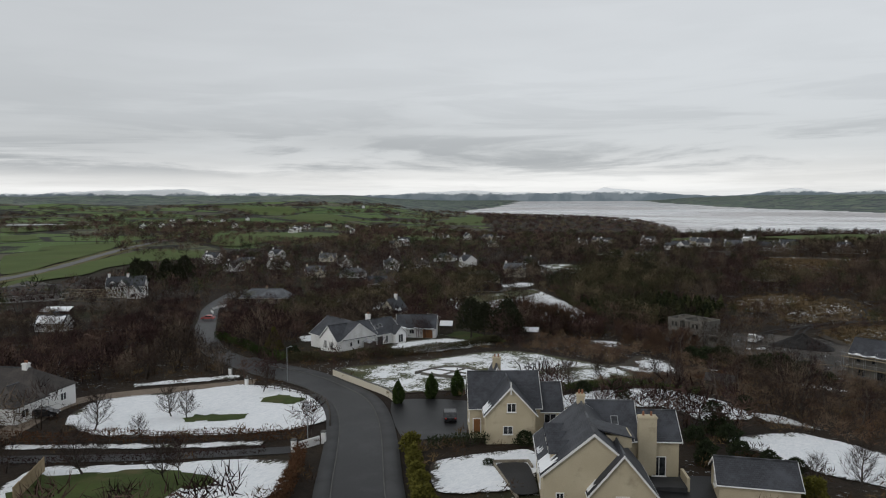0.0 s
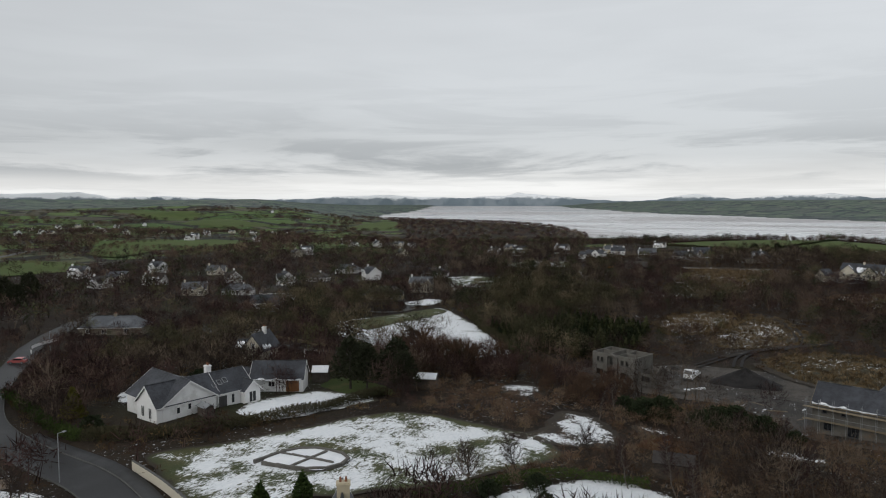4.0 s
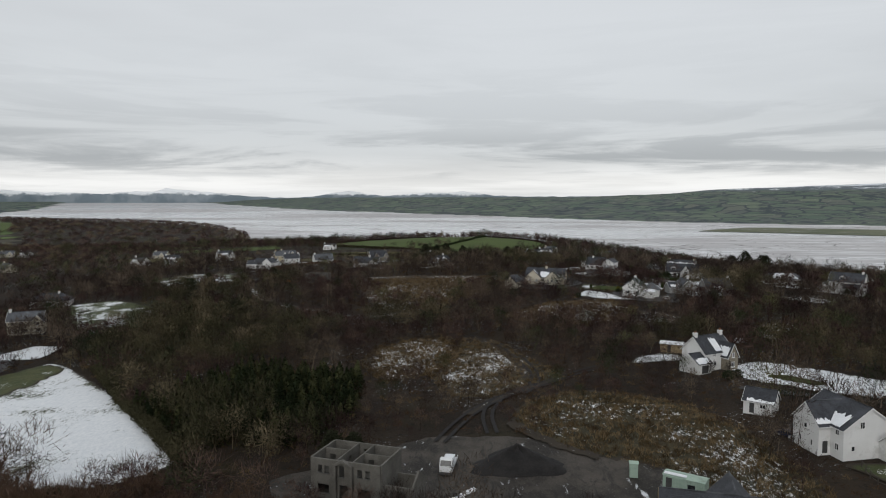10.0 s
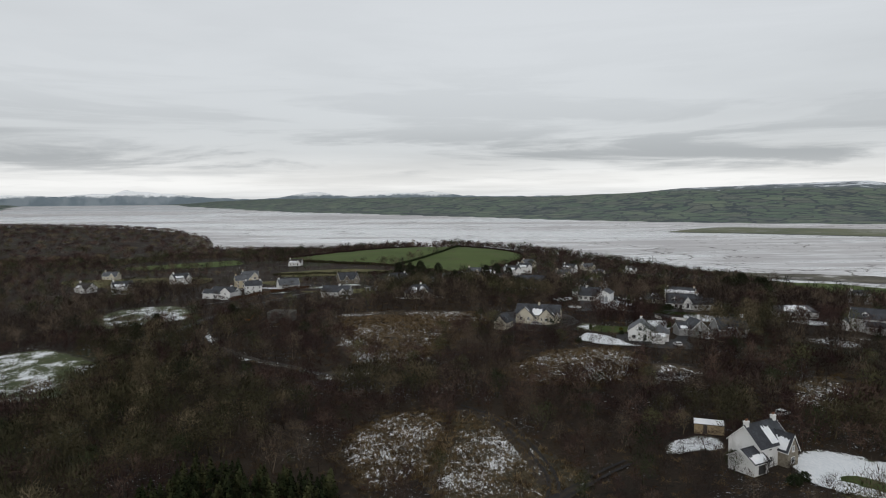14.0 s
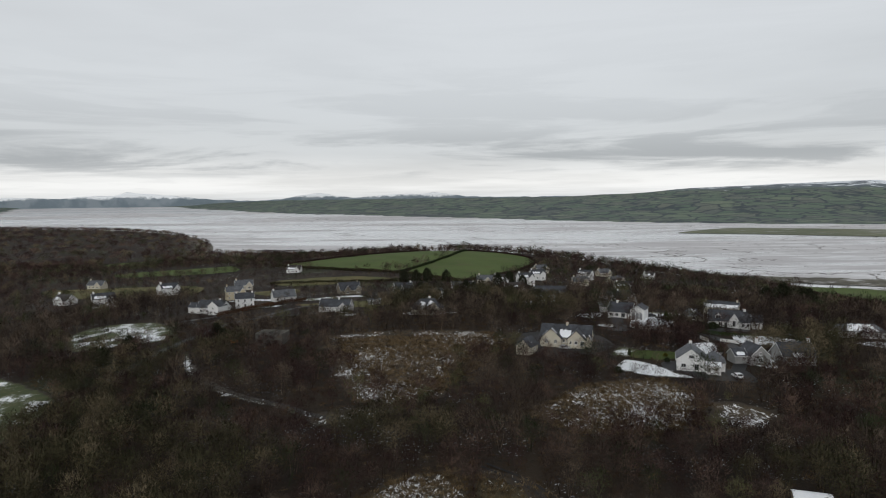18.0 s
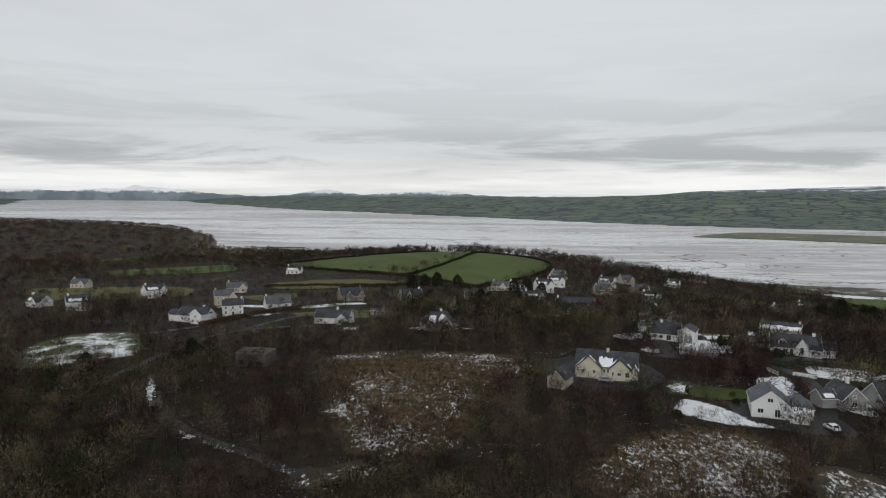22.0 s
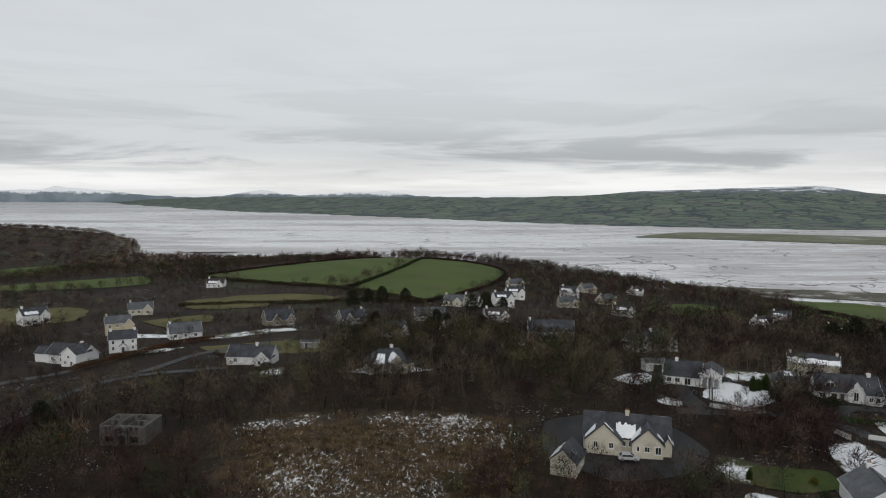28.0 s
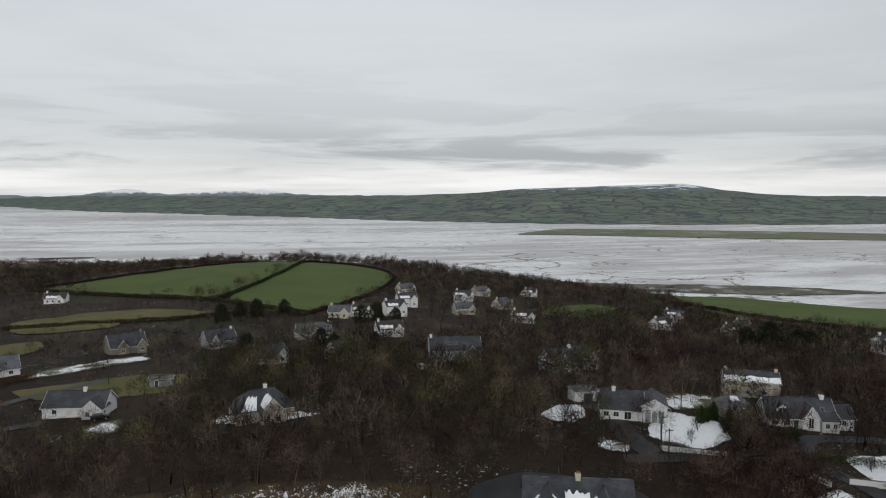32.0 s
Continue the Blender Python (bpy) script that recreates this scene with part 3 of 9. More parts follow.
def box(bm, x0, y0, z0, x1, y1, z1, m=None):
    v = [bm.verts.new(p) for p in ((x0, y0, z0), (x1, y0, z0), (x1, y1, z0), (x0, y1, z0), (x0, y0, z1), (x1, y0, z1), (x1, y1, z1), (x0, y1, z1))]
    for f in ((3, 2, 1, 0), (4, 5, 6, 7), (0, 1, 5, 4), (1, 2, 6, 5), (2, 3, 7, 6), (3, 0, 4, 7)):
        bm.faces.new([v[i] for i in f])
    if m is not None:
        bmesh.ops.transform(bm, matrix=m, verts=v)
    return v


def boxes(*rows):
    bm = bmesh.new()
    for r in rows:
        box(bm, *r)
    return bm


def prism(pts, a, b, axis="y"):
    """A flat outline pushed from a to b. axis y: outline in x, z; axis x: outline in y, z; axis z: outline in x, y."""
    bm = bmesh.new()
    put = {"y": lambda p, w: (p[0], w, p[1]), "x": lambda p, w: (w, p[0], p[1]), "z": lambda p, w: (p[0], p[1], w)}[axis]
    lo, hi = [bm.verts.new(put(p, a)) for p in pts], [bm.verts.new(put(p, b)) for p in pts]
    bm.faces.new(lo), bm.faces.new(hi[::-1])
    for i in range(len(pts)):
        j = (i + 1) % len(pts)
        bm.faces.new((lo[j], lo[i], hi[i], hi[j]))
    bmesh.ops.recalc_face_normals(bm, faces=bm.faces[:])
    return bm


def tube(bm, p, q, r0, r1, n=6):
    p, q = Vector(p), Vector(q)
    rot = (q - p).to_track_quat("Z", "Y").to_matrix()
    lo, hi = [], []
    for i in range(n):
        d = rot @ Vector((math.cos(6.2832 * i / n), math.sin(6.2832 * i / n), 0))
        lo.append(bm.verts.new(p + d * r0)), hi.append(bm.verts.new(q + d * r1))
    for i in range(n):
        j = (i + 1) % n
        bm.faces.new((lo[i], lo[j], hi[j], hi[i]))
    bm.faces.new(lo[::-1]), bm.faces.new(hi)


# ---- the land and the water ----
def graded(lo, a, b, hi, step, grow=1.06):
    mid = np.arange(a, b + 0.1, step)
    out, s, v = [], step, b
    while v < hi:
        s *= grow
        v += s
        out.append(v)
    back, s, v = [], step, a
    while v > lo:
        s *= grow
        v -= s
        back.append(v)
    return np.r_[back[::-1], mid, out]


GX, GY = graded(-9500, -350, 350, 9500, 6, 1.06), graded(-1500, -150, 620, 15000, 6, 1.05)


def sheet(name, xs, ys, zf, mats, label, index=None):
    X, Y = np.meshgrid(xs, ys)
    Z = zf(X, Y)
    v = np.stack(squash(X, Y, Z), -1).reshape(-1, 3)
    i = np.arange(X.size).reshape(X.shape)
    f = np.stack([i[:-1, :-1], i[:-1, 1:], i[1:, 1:], i[1:, :-1]], -1).reshape(-1, 4)
    cx, cy = (X[:-1, :-1] + X[1:, 1:]) / 2, (Y[:-1, :-1] + Y[1:, 1:]) / 2
    me = mesh_of(name, v, f, mats, True, index(cx, cy).ravel() if index else None)
    uv = me.uv_layers.new(name="real")
    xy = np.stack([X.ravel(), Y.ravel()], -1).astype(np.float32)
    uv.data.foreach_set("uv", xy[f.ravel()].ravel())
    me.attributes.new("rise", "FLOAT", "POINT").data.foreach_set("value", Z.ravel().astype(np.float32))
    return tagged(new(name, me), label, kind="structure")


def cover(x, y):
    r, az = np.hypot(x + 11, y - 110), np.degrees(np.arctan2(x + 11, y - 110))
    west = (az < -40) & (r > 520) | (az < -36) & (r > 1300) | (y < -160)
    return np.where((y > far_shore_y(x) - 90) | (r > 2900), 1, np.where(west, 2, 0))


sheet("ground", GX, GY, height, [M["floor"], M["farm_far_hazed"], M["farm_west"]], "rolling winter countryside of brown scrub and green fields", cover)
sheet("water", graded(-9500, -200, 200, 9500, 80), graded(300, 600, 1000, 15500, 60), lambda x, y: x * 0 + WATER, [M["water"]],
      "tidal lough with wet mudflats, its silver-grey sky sheen put into the colour")


def mountains():
    """The farthest skyline, with snow on its tops."""
    az = np.arange(-100, 75, 0.25)
    prof = np.interp(az, [-100, -80, -70.4, -65.8, -63.2, -60.4, -58.4, -57.8, -53.7, -50, -45, -39.4, -36.6, -33.7, -29.1, -27.3, -25.4, -24.4, -22.2, -20.1, -18.5, -15, -12.8, -11, -9.8, -8.2, -6.3, -3.5, -1.6, -0.2, 1.3, 3.6, 10, 20, 45, 75],
                     [180, 150, 130, 190, 205, 230, 167, 117, 155, 95, 80, 142, 190, 150, 110, 160, 150, 235, 185, 122, 66, 40, 72, 147, 185, 110, 97, 147, 147, 185, 135, 72, 72, 60, 60, 60])
    rows = [(12500, 0.0), (13400, 0.55), (14200, 0.9), (15000, 1.0), (16500, 0.6)]
    A = np.radians(az)
    v, rise = [], []
    for k, (r, s) in enumerate(rows):
        h = -70 + s * (prof + 70 + 10 * wave(az * 100, az * 0 + r, 21, 420) + 9 * wave(az * 100, az * 0, 22 + k, 130))
        v.append(np.stack(squash(EYE0[0] + r * np.sin(A), EYE0[1] + r * np.cos(A), h), -1))
        rise.append(h)
    n = len(az)
    i = np.arange(n * len(rows)).reshape(len(rows), n)
    f = np.stack([i[:-1, :-1], i[:-1, 1:], i[1:, 1:], i[1:, :-1]], -1).reshape(-1, 4)
    m = Nodes("hazed_far_moorland", 0.95, 0.05)
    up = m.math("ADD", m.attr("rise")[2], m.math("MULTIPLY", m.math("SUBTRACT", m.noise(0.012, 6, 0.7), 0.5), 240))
    # the blue-grey below the snow is aerial haze put into the base colour
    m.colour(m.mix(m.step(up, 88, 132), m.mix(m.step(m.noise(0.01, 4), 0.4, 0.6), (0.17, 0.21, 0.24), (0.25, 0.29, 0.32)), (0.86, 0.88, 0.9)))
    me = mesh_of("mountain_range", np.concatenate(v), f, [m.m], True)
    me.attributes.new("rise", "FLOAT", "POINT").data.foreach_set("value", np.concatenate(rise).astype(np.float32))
    tagged(new("mountain_range", me), "far mountains with blue-grey haze in their colour and snow on their tops", kind="structure")


mountains()


# ---- patches laid over the ground ----
CLEAR = []     # outlines that stay free of trees


def gz(x, y):
    """Height of the ground sheet as meshed."""
    x, y = np.asarray(x, float), np.asarray(y, float)
    i, j = np.clip(np.searchsorted(GX, x) - 1, 0, len(GX) - 2), np.clip(np.searchsorted(GY, y) - 1, 0, len(GY) - 2)
    x0, x1, y0, y1 = GX[i], GX[i + 1], GY[j], GY[j + 1]
    u, w = (x - x0) / (x1 - x0), (y - y0) / (y1 - y0)
    return (height(x0, y0) * (1 - u) + height(x1, y0) * u) * (1 - w) + (height(x0, y1) * (1 - u) + height(x1, y1) * u) * w


def inside(px, py, poly):
    px, py = np.asarray(px, float), np.asarray(py, float)
    hit = np.zeros(px.shape, bool)
    for (x0, y0), (x1, y1) in zip(poly, poly[1:] + poly[:1]):
        c = (y0 > py) != (y1 > py)
        hit ^= c & (px < (x1 - x0) * (py - y0) / (y1 - y0 + 1e-12) + x0)
    return hit


def rounded(poly, step, wobble, seed):
    """The outline with softened corners and an uneven edge."""
    p = np.array(poly, float)
    for cut in (0.86, 0.75):
        q = np.roll(p, -1, 0)
        p = np.stack([p * cut + q * (1 - cut), p * (1 - cut) + q * cut], 1).reshape(-1, 2)
    out = []
    for a, b in zip(p, np.roll(p, -1, 0)):
        k = max(1, int(np.hypot(*(b - a)) / step))
        out += [a + (b - a) * i / k for i in range(k)]
    out = np.array(out)
    r = np.random.RandomState(seed)
    return out + r.uniform(-wobble, wobble, out.shape)


def patch(name, poly, mat, label, step=2.0, lift=0.12, wobble=0.0, seed=1, clear=True, kind="structure", flat=None):
    edge = rounded(poly, step, wobble, seed)
    lo, hi = edge.min(0), edge.max(0)
    X, Y = np.meshgrid(np.arange(lo[0], hi[0], step), np.arange(lo[1], hi[1], step))
    r = np.random.RandomState(seed + 5)
    X, Y = X + r.uniform(-0.2, 0.2, X.shape) * step, Y + r.uniform(-0.2, 0.2, X.shape) * step
    m = inside(X, Y, [tuple(p) for p in edge])
    pts = np.concatenate([edge, np.stack([X[m], Y[m]], -1)])
    n = len(edge)
    vs, _, fs, *_ = delaunay_2d_cdt([Vector(p) for p in pts], [(i, (i + 1) % n) for i in range(n)], [], 1, 1e-4)
    v = np.array([tuple(p) for p in vs])
    f = np.array([f for f in fs if len(f) == 3])
    # a turned-down rim gives the layer an edge
    z = gz(v[:, 0], v[:, 1]) + lift if flat is None else np.full(len(v), flat)
    if clear:
        q = rounded(poly, 6, 0, 1)
        if name == "heath_clearing":      # bushes creep in over its edge
            q = q.mean(0) + (q - q.mean(0)) * (0.84 + 0.1 * np.sin(np.arange(len(q)) * 1.7))[:, None]
        CLEAR.append([tuple(p) for p in q])
    me = mesh_of(name, np.c_[v, z], f, [mat], True)
    d = np.sqrt(((v[:, None] - edge[None]) ** 2).sum(-1)).min(1)
    me.attributes.new("rim", "FLOAT", "POINT").data.foreach_set("value", np.clip(d / 2.6, 0, 1).astype(np.float32))
    return tagged(new(name, me), label, kind=kind)


def along(pts, step=1.5):
    """Evenly spaced places on a softened line, and the way across at each."""
    p = np.array(pts, float)
    for _ in range(3):
        q = np.stack([p[:-1] * 0.75 + p[1:] * 0.25, p[:-1] * 0.25 + p[1:] * 0.75], 1).reshape(-1, 2)
        p = np.concatenate([p[:1], q, p[-1:]])
    s = np.r_[0, np.cumsum(np.hypot(*np.diff(p, axis=0).T))]
    t = np.arange(0, s[-1], step)
    c = np.stack([np.interp(t, s, p[:, 0]), np.interp(t, s, p[:, 1])], -1)
    d = np.gradient(c, axis=0)
    d /= np.hypot(d[:, 0], d[:, 1])[:, None] + 1e-9
    return c, np.stack([d[:, 1], -d[:, 0]], -1)


def ribbon(name, pts, lo, hi, mat, label, lift=0.1, step=1.5, clear=True, thick=0.0, cols=4):
    """A strip from lo to hi metres to the right of a line; thick gives it upright sides."""
    c, n = along(pts, step)
    w = np.linspace(lo, hi, cols)
    v = (c[:, None] + n[:, None] * w[None, :, None])
    z = gz(v[..., 0], v[..., 1]) + lift
    V = np.concatenate([v, z[..., None]], -1)
    if thick:
        V = np.concatenate([V[:, :1] - [0, 0, thick], V, V[:, -1:] - [0, 0, thick]], 1)
    i = np.arange(V.shape[0] * V.shape[1]).reshape(V.shape[:2])
    f = np.stack([i[:-1, :-1], i[:-1, 1:], i[1:, 1:], i[1:, :-1]], -1).reshape(-1, 4)
    if clear:
        CLEAR.append([tuple(p) for p in (c + n * (lo - 1))[::3]] + [tuple(p) for p in (c + n * (hi + 1))[::-3]])
    return tagged(new(name, mesh_of(name, V.reshape(-1, 3), f[:, ::-1], [mat])), label, kind="structure")


ROAD = [(40, -92), (18, -66), (4, -50), (-7.8, -38.8), (-18.2, -27.6), (-28.4, -17.2), (-38.8, -8.6), (-48, -4.0), (-58.5, -0.8), (-72, 1.2), (-87, 2.6),
        (-103, 7.5), (-124, 19.4), (-155, 41.7), (-177, 57), (-205, 82), (-240, 120)]
ribbon("road", ROAD, -2.75, 2.75, M["tarmac"], "wet dark tarmac estate road curving downhill", 0.14)
ribbon("kerb", ROAD, 2.75, 2.9, M["kerb"], "pale concrete kerb beside the road", 0.26, thick=0.2, cols=2)
ribbon("kerb", ROAD, -2.9, -2.75, M["kerb"], "pale concrete kerb beside the road", 0.26, thick=0.2, cols=2)
ribbon("pavement", ROAD[:11], 2.9, 4.9, M["footpath"], "grey worn footpath along the kerb", 0.24, thick=0.2, cols=3)
ribbon("pavement", ROAD[:8], -4.7, -2.9, M["footpath"], "grey worn footpath along the kerb", 0.24, thick=0.2, cols=3)
ribbon("driveway", [(-69, -5.0), (-72, -8), (-77, -19), (-80, -28), (-81, -34), (-77, -41), (-70, -48), (-66, -54)], -2.0, 2.0, M["gravel"], "brown gravel driveway between snowy lawns")
ribbon("driveway", [(-26.5, -31.5), (-40, -41.5), (-58, -55.5), (-80, -72)], -1.5, 1.5, M["tarmac"], "dark tarmac lane behind a beech hedge", 0.1)
patch("driveway", [(-34, -5), (-16.5, -22), (-9.5, -15.5), (-13, -8), (-22, 3)], M["tarmac"], "dark tarmac forecourt beside the cream house", 1.5)
patch("driveway", [(11, -20), (19, -12), (25, -8), (28, -14), (20, -26)], M["tarmac"], "dark tarmac yard behind the cream house", 1.5)
ribbon("road", [(-172, 112), (-150, 101), (-135, 97), (-122, 94), (-105, 91), (-87, 86), (-70, 82)], -2.0, 2.0, M["footpath"], "narrow wet lane between rail fences", 0.14)
ribbon("road", [(-205, 150), (-160, 170), (-128, 185), (-150, 218), (-190, 232), (-260, 262)], -2.2, 2.2, M["tarmac"], "narrow tarmac lane between bungalows", 0.12)
ribbon("road", [(-160, 380), (-135, 396), (-112, 416), (-108, 440), (-100, 452), (-70, 470)], -2.2, 2.2, M["tarmac"], "narrow tarmac lane between hedges", 0.12)
ribbon("road", [(-96, 398), (-90, 406), (-82, 427), (-60, 448)], -1.9, 1.9, M["footpath"], "wet lane past the snowy gardens", 0.2)
ribbon("road", [(-122, 300), (-119, 318), (-116, 335), (-112, 356), (-107, 380), (-96, 397), (-66, 400)], -1.9, 1.9, M["footpath"], "narrow grey lane climbing to the houses", 0.2)
ribbon("road", [(-300, -14), (-380, 60), (-436, 111), (-545, 197), (-672, 316), (-760, 420)], -4.2, 4.2, M["main_road"], "pale main road through green fields", 0.5, 6)
ribbon("verge", [(-300, -14), (-380, 60), (-436, 111), (-545, 197), (-672, 316)], 4.2, 9.5, M["rough_field"], "rough grass verge of the main road", 0.4, 6)
ribbon("verge", [(-300, -14), (-380, 60), (-436, 111), (-545, 197), (-672, 316)], -9.5, -4.2, M["rough_field"], "rough grass verge of the main road", 0.4, 6)
ribbon("driveway", [(60.5, 158), (68, 152.5), (76, 148.5), (98, 141), (140, 133)], -1.6, 1.6, M["tarmac"], "tarmac lane beside a snowy lawn", 0.2)
patch("driveway", [(56, 126), (61, 135), (66, 133), (63, 124), (59, 120)], M["tarmac"], "dark tarmac yard beside the white house", 1.5)
patch("driveway", [(60, 291), (67, 292), (76, 284), (84, 282), (83, 270), (66, 273.5), (59, 281)], M["tarmac"], "dark tarmac forecourt round the white house", 1.5)
ribbon("driveway", [(80, 280), (86, 290), (90, 302), (94, 316), (90, 329), (78, 333), (62, 336), (54, 338)], -2, 2, M["tarmac"], "tarmac lane between snowy verges", 0.18)
ribbon("driveway", [(62, 338), (61, 348), (66, 363), (62, 371)], -2.6, 2.6, M["tarmac"], "tarmac drive to the white house", 0.2)
ribbon("driveway", [(92, 330), (99, 340), (112, 340), (126, 333)], -2.4, 2.4, M["tarmac"], "tarmac drive to the dormer house", 0.2)
patch("driveway", [(17, 318), (21, 334), (33, 338), (50, 328), (52, 312), (43, 304), (28, 303), (23, 308)], M["tarmac"], "dark gravel forecourt round the buff bungalow", 1.5)
ribbon("driveway", [(43, 436), (44, 428), (40, 420), (36, 412)], -1.6, 1.6, M["gravel"], "gravel drive beside snow", 0.2)

# the building site
patch("building_site", [(-33, 108), (-26, 97), (-8, 92), (8, 96), (16, 88), (20, 78), (40, 76), (47, 88), (40, 112), (24, 122), (10, 132), (-8, 134), (-22, 120)],
      M["mud"], "churned grey-brown mud of a building site", 1.6, 0.1, 0.5)
for line in ([(-6, 130), (-3, 140), (1, 149), (6, 156), (14, 165), (26, 175), (34, 181)], [(-1, 222), (10, 210), (15, 188), (17, 172), (12, 160)], [(4, 134), (3, 146), (6, 156)]):
    for side in (-0.95, 0.95):
        ribbon("wheel_rut", line, side - 0.38, side + 0.38, M["spoil"], "dark wet wheel rut of a muddy track", 0.34, 1.0, True, 0.0, 2)
ribbon("dirt_track", [(-96, 312), (-91, 300), (-80, 286), (-71, 277), (-52, 264), (-45, 257), (-36, 254)], -1.2, 1.2, M["mud"], "muddy track edged with snow", 0.16)

# lawns, snow and fields
patch("snowy_lawn", [(-68, -42), (-74, -37), (-78, -32), (-77, -26), (-73, -15), (-70, -8), (-61, -6.0), (-46.5, -8.8), (-38.5, -13.3), (-33, -19), (-33.5, -25), (-44, -33), (-56, -42)], M["snow_lawn"], "lawn under smooth white snow", 1.2, 0.2, 0.25)
patch("snowy_lawn", [(-22, -34.5), (-29, -37), (-40, -46), (-50, -53), (-38, -66), (-14, -44)], M["snow_lawn"], "lawn mostly covered with snow", 1.2, 0.2, 0.3)
patch("lawn", [(-25, -44), (-31, -43), (-38, -48), (-46, -55), (-38, -63), (-28, -56)], M["lawn"], "bare green grass showing under the trees", 1.2, 0.26, 1.1)
patch("lawn", [(-54, -11), (-48, -10), (-46, -14), (-51, -16), (-56, -14)], M["lawn"], "bare green grass round a tree", 1.0, 0.26, 0.7)
patch("lawn", [(-56, -27), (-48, -22), (-46, -25), (-54, -31)], M["lawn"], "bare green grass round two trees", 1.0, 0.26, 0.7)
patch("snowy_field", [(-60, 8), (-52, 17), (-42, 41), (-32, 46), (-13, 45), (-6, 36), (-14, 20), (-27, 8), (-35, -2.5), (-47, 2)], M["snow_patchy"], "rough field patched with snow", 1.6, 0.14, 0.4)
patch("snowy_lawn", [(-6, 3), (-11.5, 12), (-3, 28), (3, 33), (12, 29), (18, 20), (13, 10), (5, 17)], M["snow_lawn"], "lawn under smooth white snow", 1.2, 0.16, 0.3)
patch("snowy_lawn", [(15, 24), (20, 26), (27, 22), (20, 19)], M["snow_lawn"], "strip of lawn under snow", 1.2, 0.16, 0.3)
patch("snowy_lawn", [(17, 3), (24, 17), (35, 16), (44, 8), (36, 0), (30, -1), (22, 1)], M["snow_lawn"], "garden under white snow", 1.2, 0.16, 0.4)
patch("snowy_lawn", [(-8.3, -26.4), (-0.5, -15.6), (3, -19), (6, -27), (-1.3, -34)], M["snow_lawn"], "front lawn under smooth snow", 1.0, 0.2, 0.1)


def strip(line, w):
    """A narrow band of ground along a line."""
    c, n = along(line, 4)
    return [tuple(p) for p in c + n * w / 2] + [tuple(p) for p in (c - n * w / 2)[::-1]]


patch("snowy_track", strip([(-105, 330), (-95, 304), (-82, 284), (-67, 273), (-53, 264), (-45, 255)], 2.2), M["snow_field"], "narrow track white with snow through the scrub", 1.2, 0.16, 0.5)
patch("snowy_lawn", strip([(-84, -22), (-79, -10), (-75, -4)], 3.0), M["snow_lawn"], "strip of snow beyond the gravel drive", 1.0, 0.18, 0.3)
patch("snow_patch", strip([(-1, 146), (4, 154), (12, 163), (24, 173)], 2.6), M["snow_bramble"], "broken snow along the rutted track", 0.9, 0.3, 0.5)
patch("snow_patch", strip([(-2, 219), (8, 212), (13, 190), (15, 172)], 3.2), M["snow_bramble"], "broken snow along the rutted track", 0.9, 0.3, 0.5)
patch("snow_patch", strip([(8, 140), (12, 132), (18, 124), (24, 120)], 2.4), M["snow_bramble"], "snow lying along the edge of the site", 0.9, 0.3, 0.5)
patch("snowy_verge", strip([(-62, -52), (-50, -43), (-40, -36), (-30, -29.6)], 2.2), M["snow_lawn"], "snow along the foot of the beech hedge", 1.0, 0.16, 0.3)
patch("snow_patch", [(-5, 64), (0, 66), (7, 61), (4, 59), (-3, 60)], M["snow_bramble"], "snow lying among brambles", 1.2, 0.14, 0.5)
patch("snow_patch", [(14, 57), (16, 63), (22, 67), (27, 61), (22, 57)], M["snow_bramble"], "snow lying among brambles", 1.2, 0.14, 0.5)
patch("snow_patch", [(30, 52), (34, 58), (42, 60), (44, 55), (37, 50)], M["snow_bramble"], "snow lying among brambles", 1.2, 0.14, 0.5)
patch("snow_patch", [(-15, 46), (-18, 65), (-11, 65), (-5, 57), (-1, 50), (-8, 42), (-20, 41)], M["snow_bramble"], "snow lying on rough ground", 1.2, 0.14, 0.5)
patch("snow_patch", [(-34, 71), (-36, 78), (-30, 83), (-24, 76), (-26, 67)], M["snow_bramble"], "snow lying among brambles", 1.2, 0.14, 0.5)
patch("snowy_lawn", [(-66, 34), (-62, 48), (-50, 51), (-46, 47), (-50, 37), (-54, 27), (-62, 27)], M["snow_field"], "lawn dusted with snow", 1.4, 0.16, 0.3)
patch("lawn", [(-64, 51), (-67, 61), (-51, 58), (-46, 52), (-56, 48.5)], M["lawn"], "dark green grass under pines", 1.4, 0.18, 0.3)
patch("snowy_lawn", [(-86, 22), (-82, 30), (-90, 36), (-95, 28)], M["snow_lawn"], "snowy strip beside the bungalow", 1.4, 0.16, 0.3)
patch("snowy_field", [(-112, 116), (-138, 146), (-127, 186), (-123, 198), (-116, 194), (-100, 178), (-70, 144), (-53, 124), (-50, 112), (-57, 103), (-84, 100)], M["snow_field"], "sloping field under patchy white snow", 1.6, 0.16, 0.3)
patch("field", [(-134, 147), (-127, 190), (-122, 196), (-113, 191), (-112, 174), (-114, 151), (-112, 131)], M["snow_grass"], "strip of bare grass across the snowy field", 1.6, 0.24, 0.8)
patch("snowy_lawn", [(-150, 211), (-143, 205), (-131, 205), (-133, 222), (-146, 226)], M["snow_lawn"], "snowy garden before a white house", 1.8, 0.18, 0.3)
patch("snowy_lawn", [(-143, 105), (-150, 117), (-144, 120), (-136, 110), (-137, 100)], M["snow_patchy"], "snowy grass beside the lane", 1.8, 0.18, 0.3)
patch("snowy_lawn", [(-218, 188), (-231, 209), (-212, 211), (-204, 192)], M["snow_lawn"], "snowy garden of a bungalow", 1.8, 0.18, 0.3)
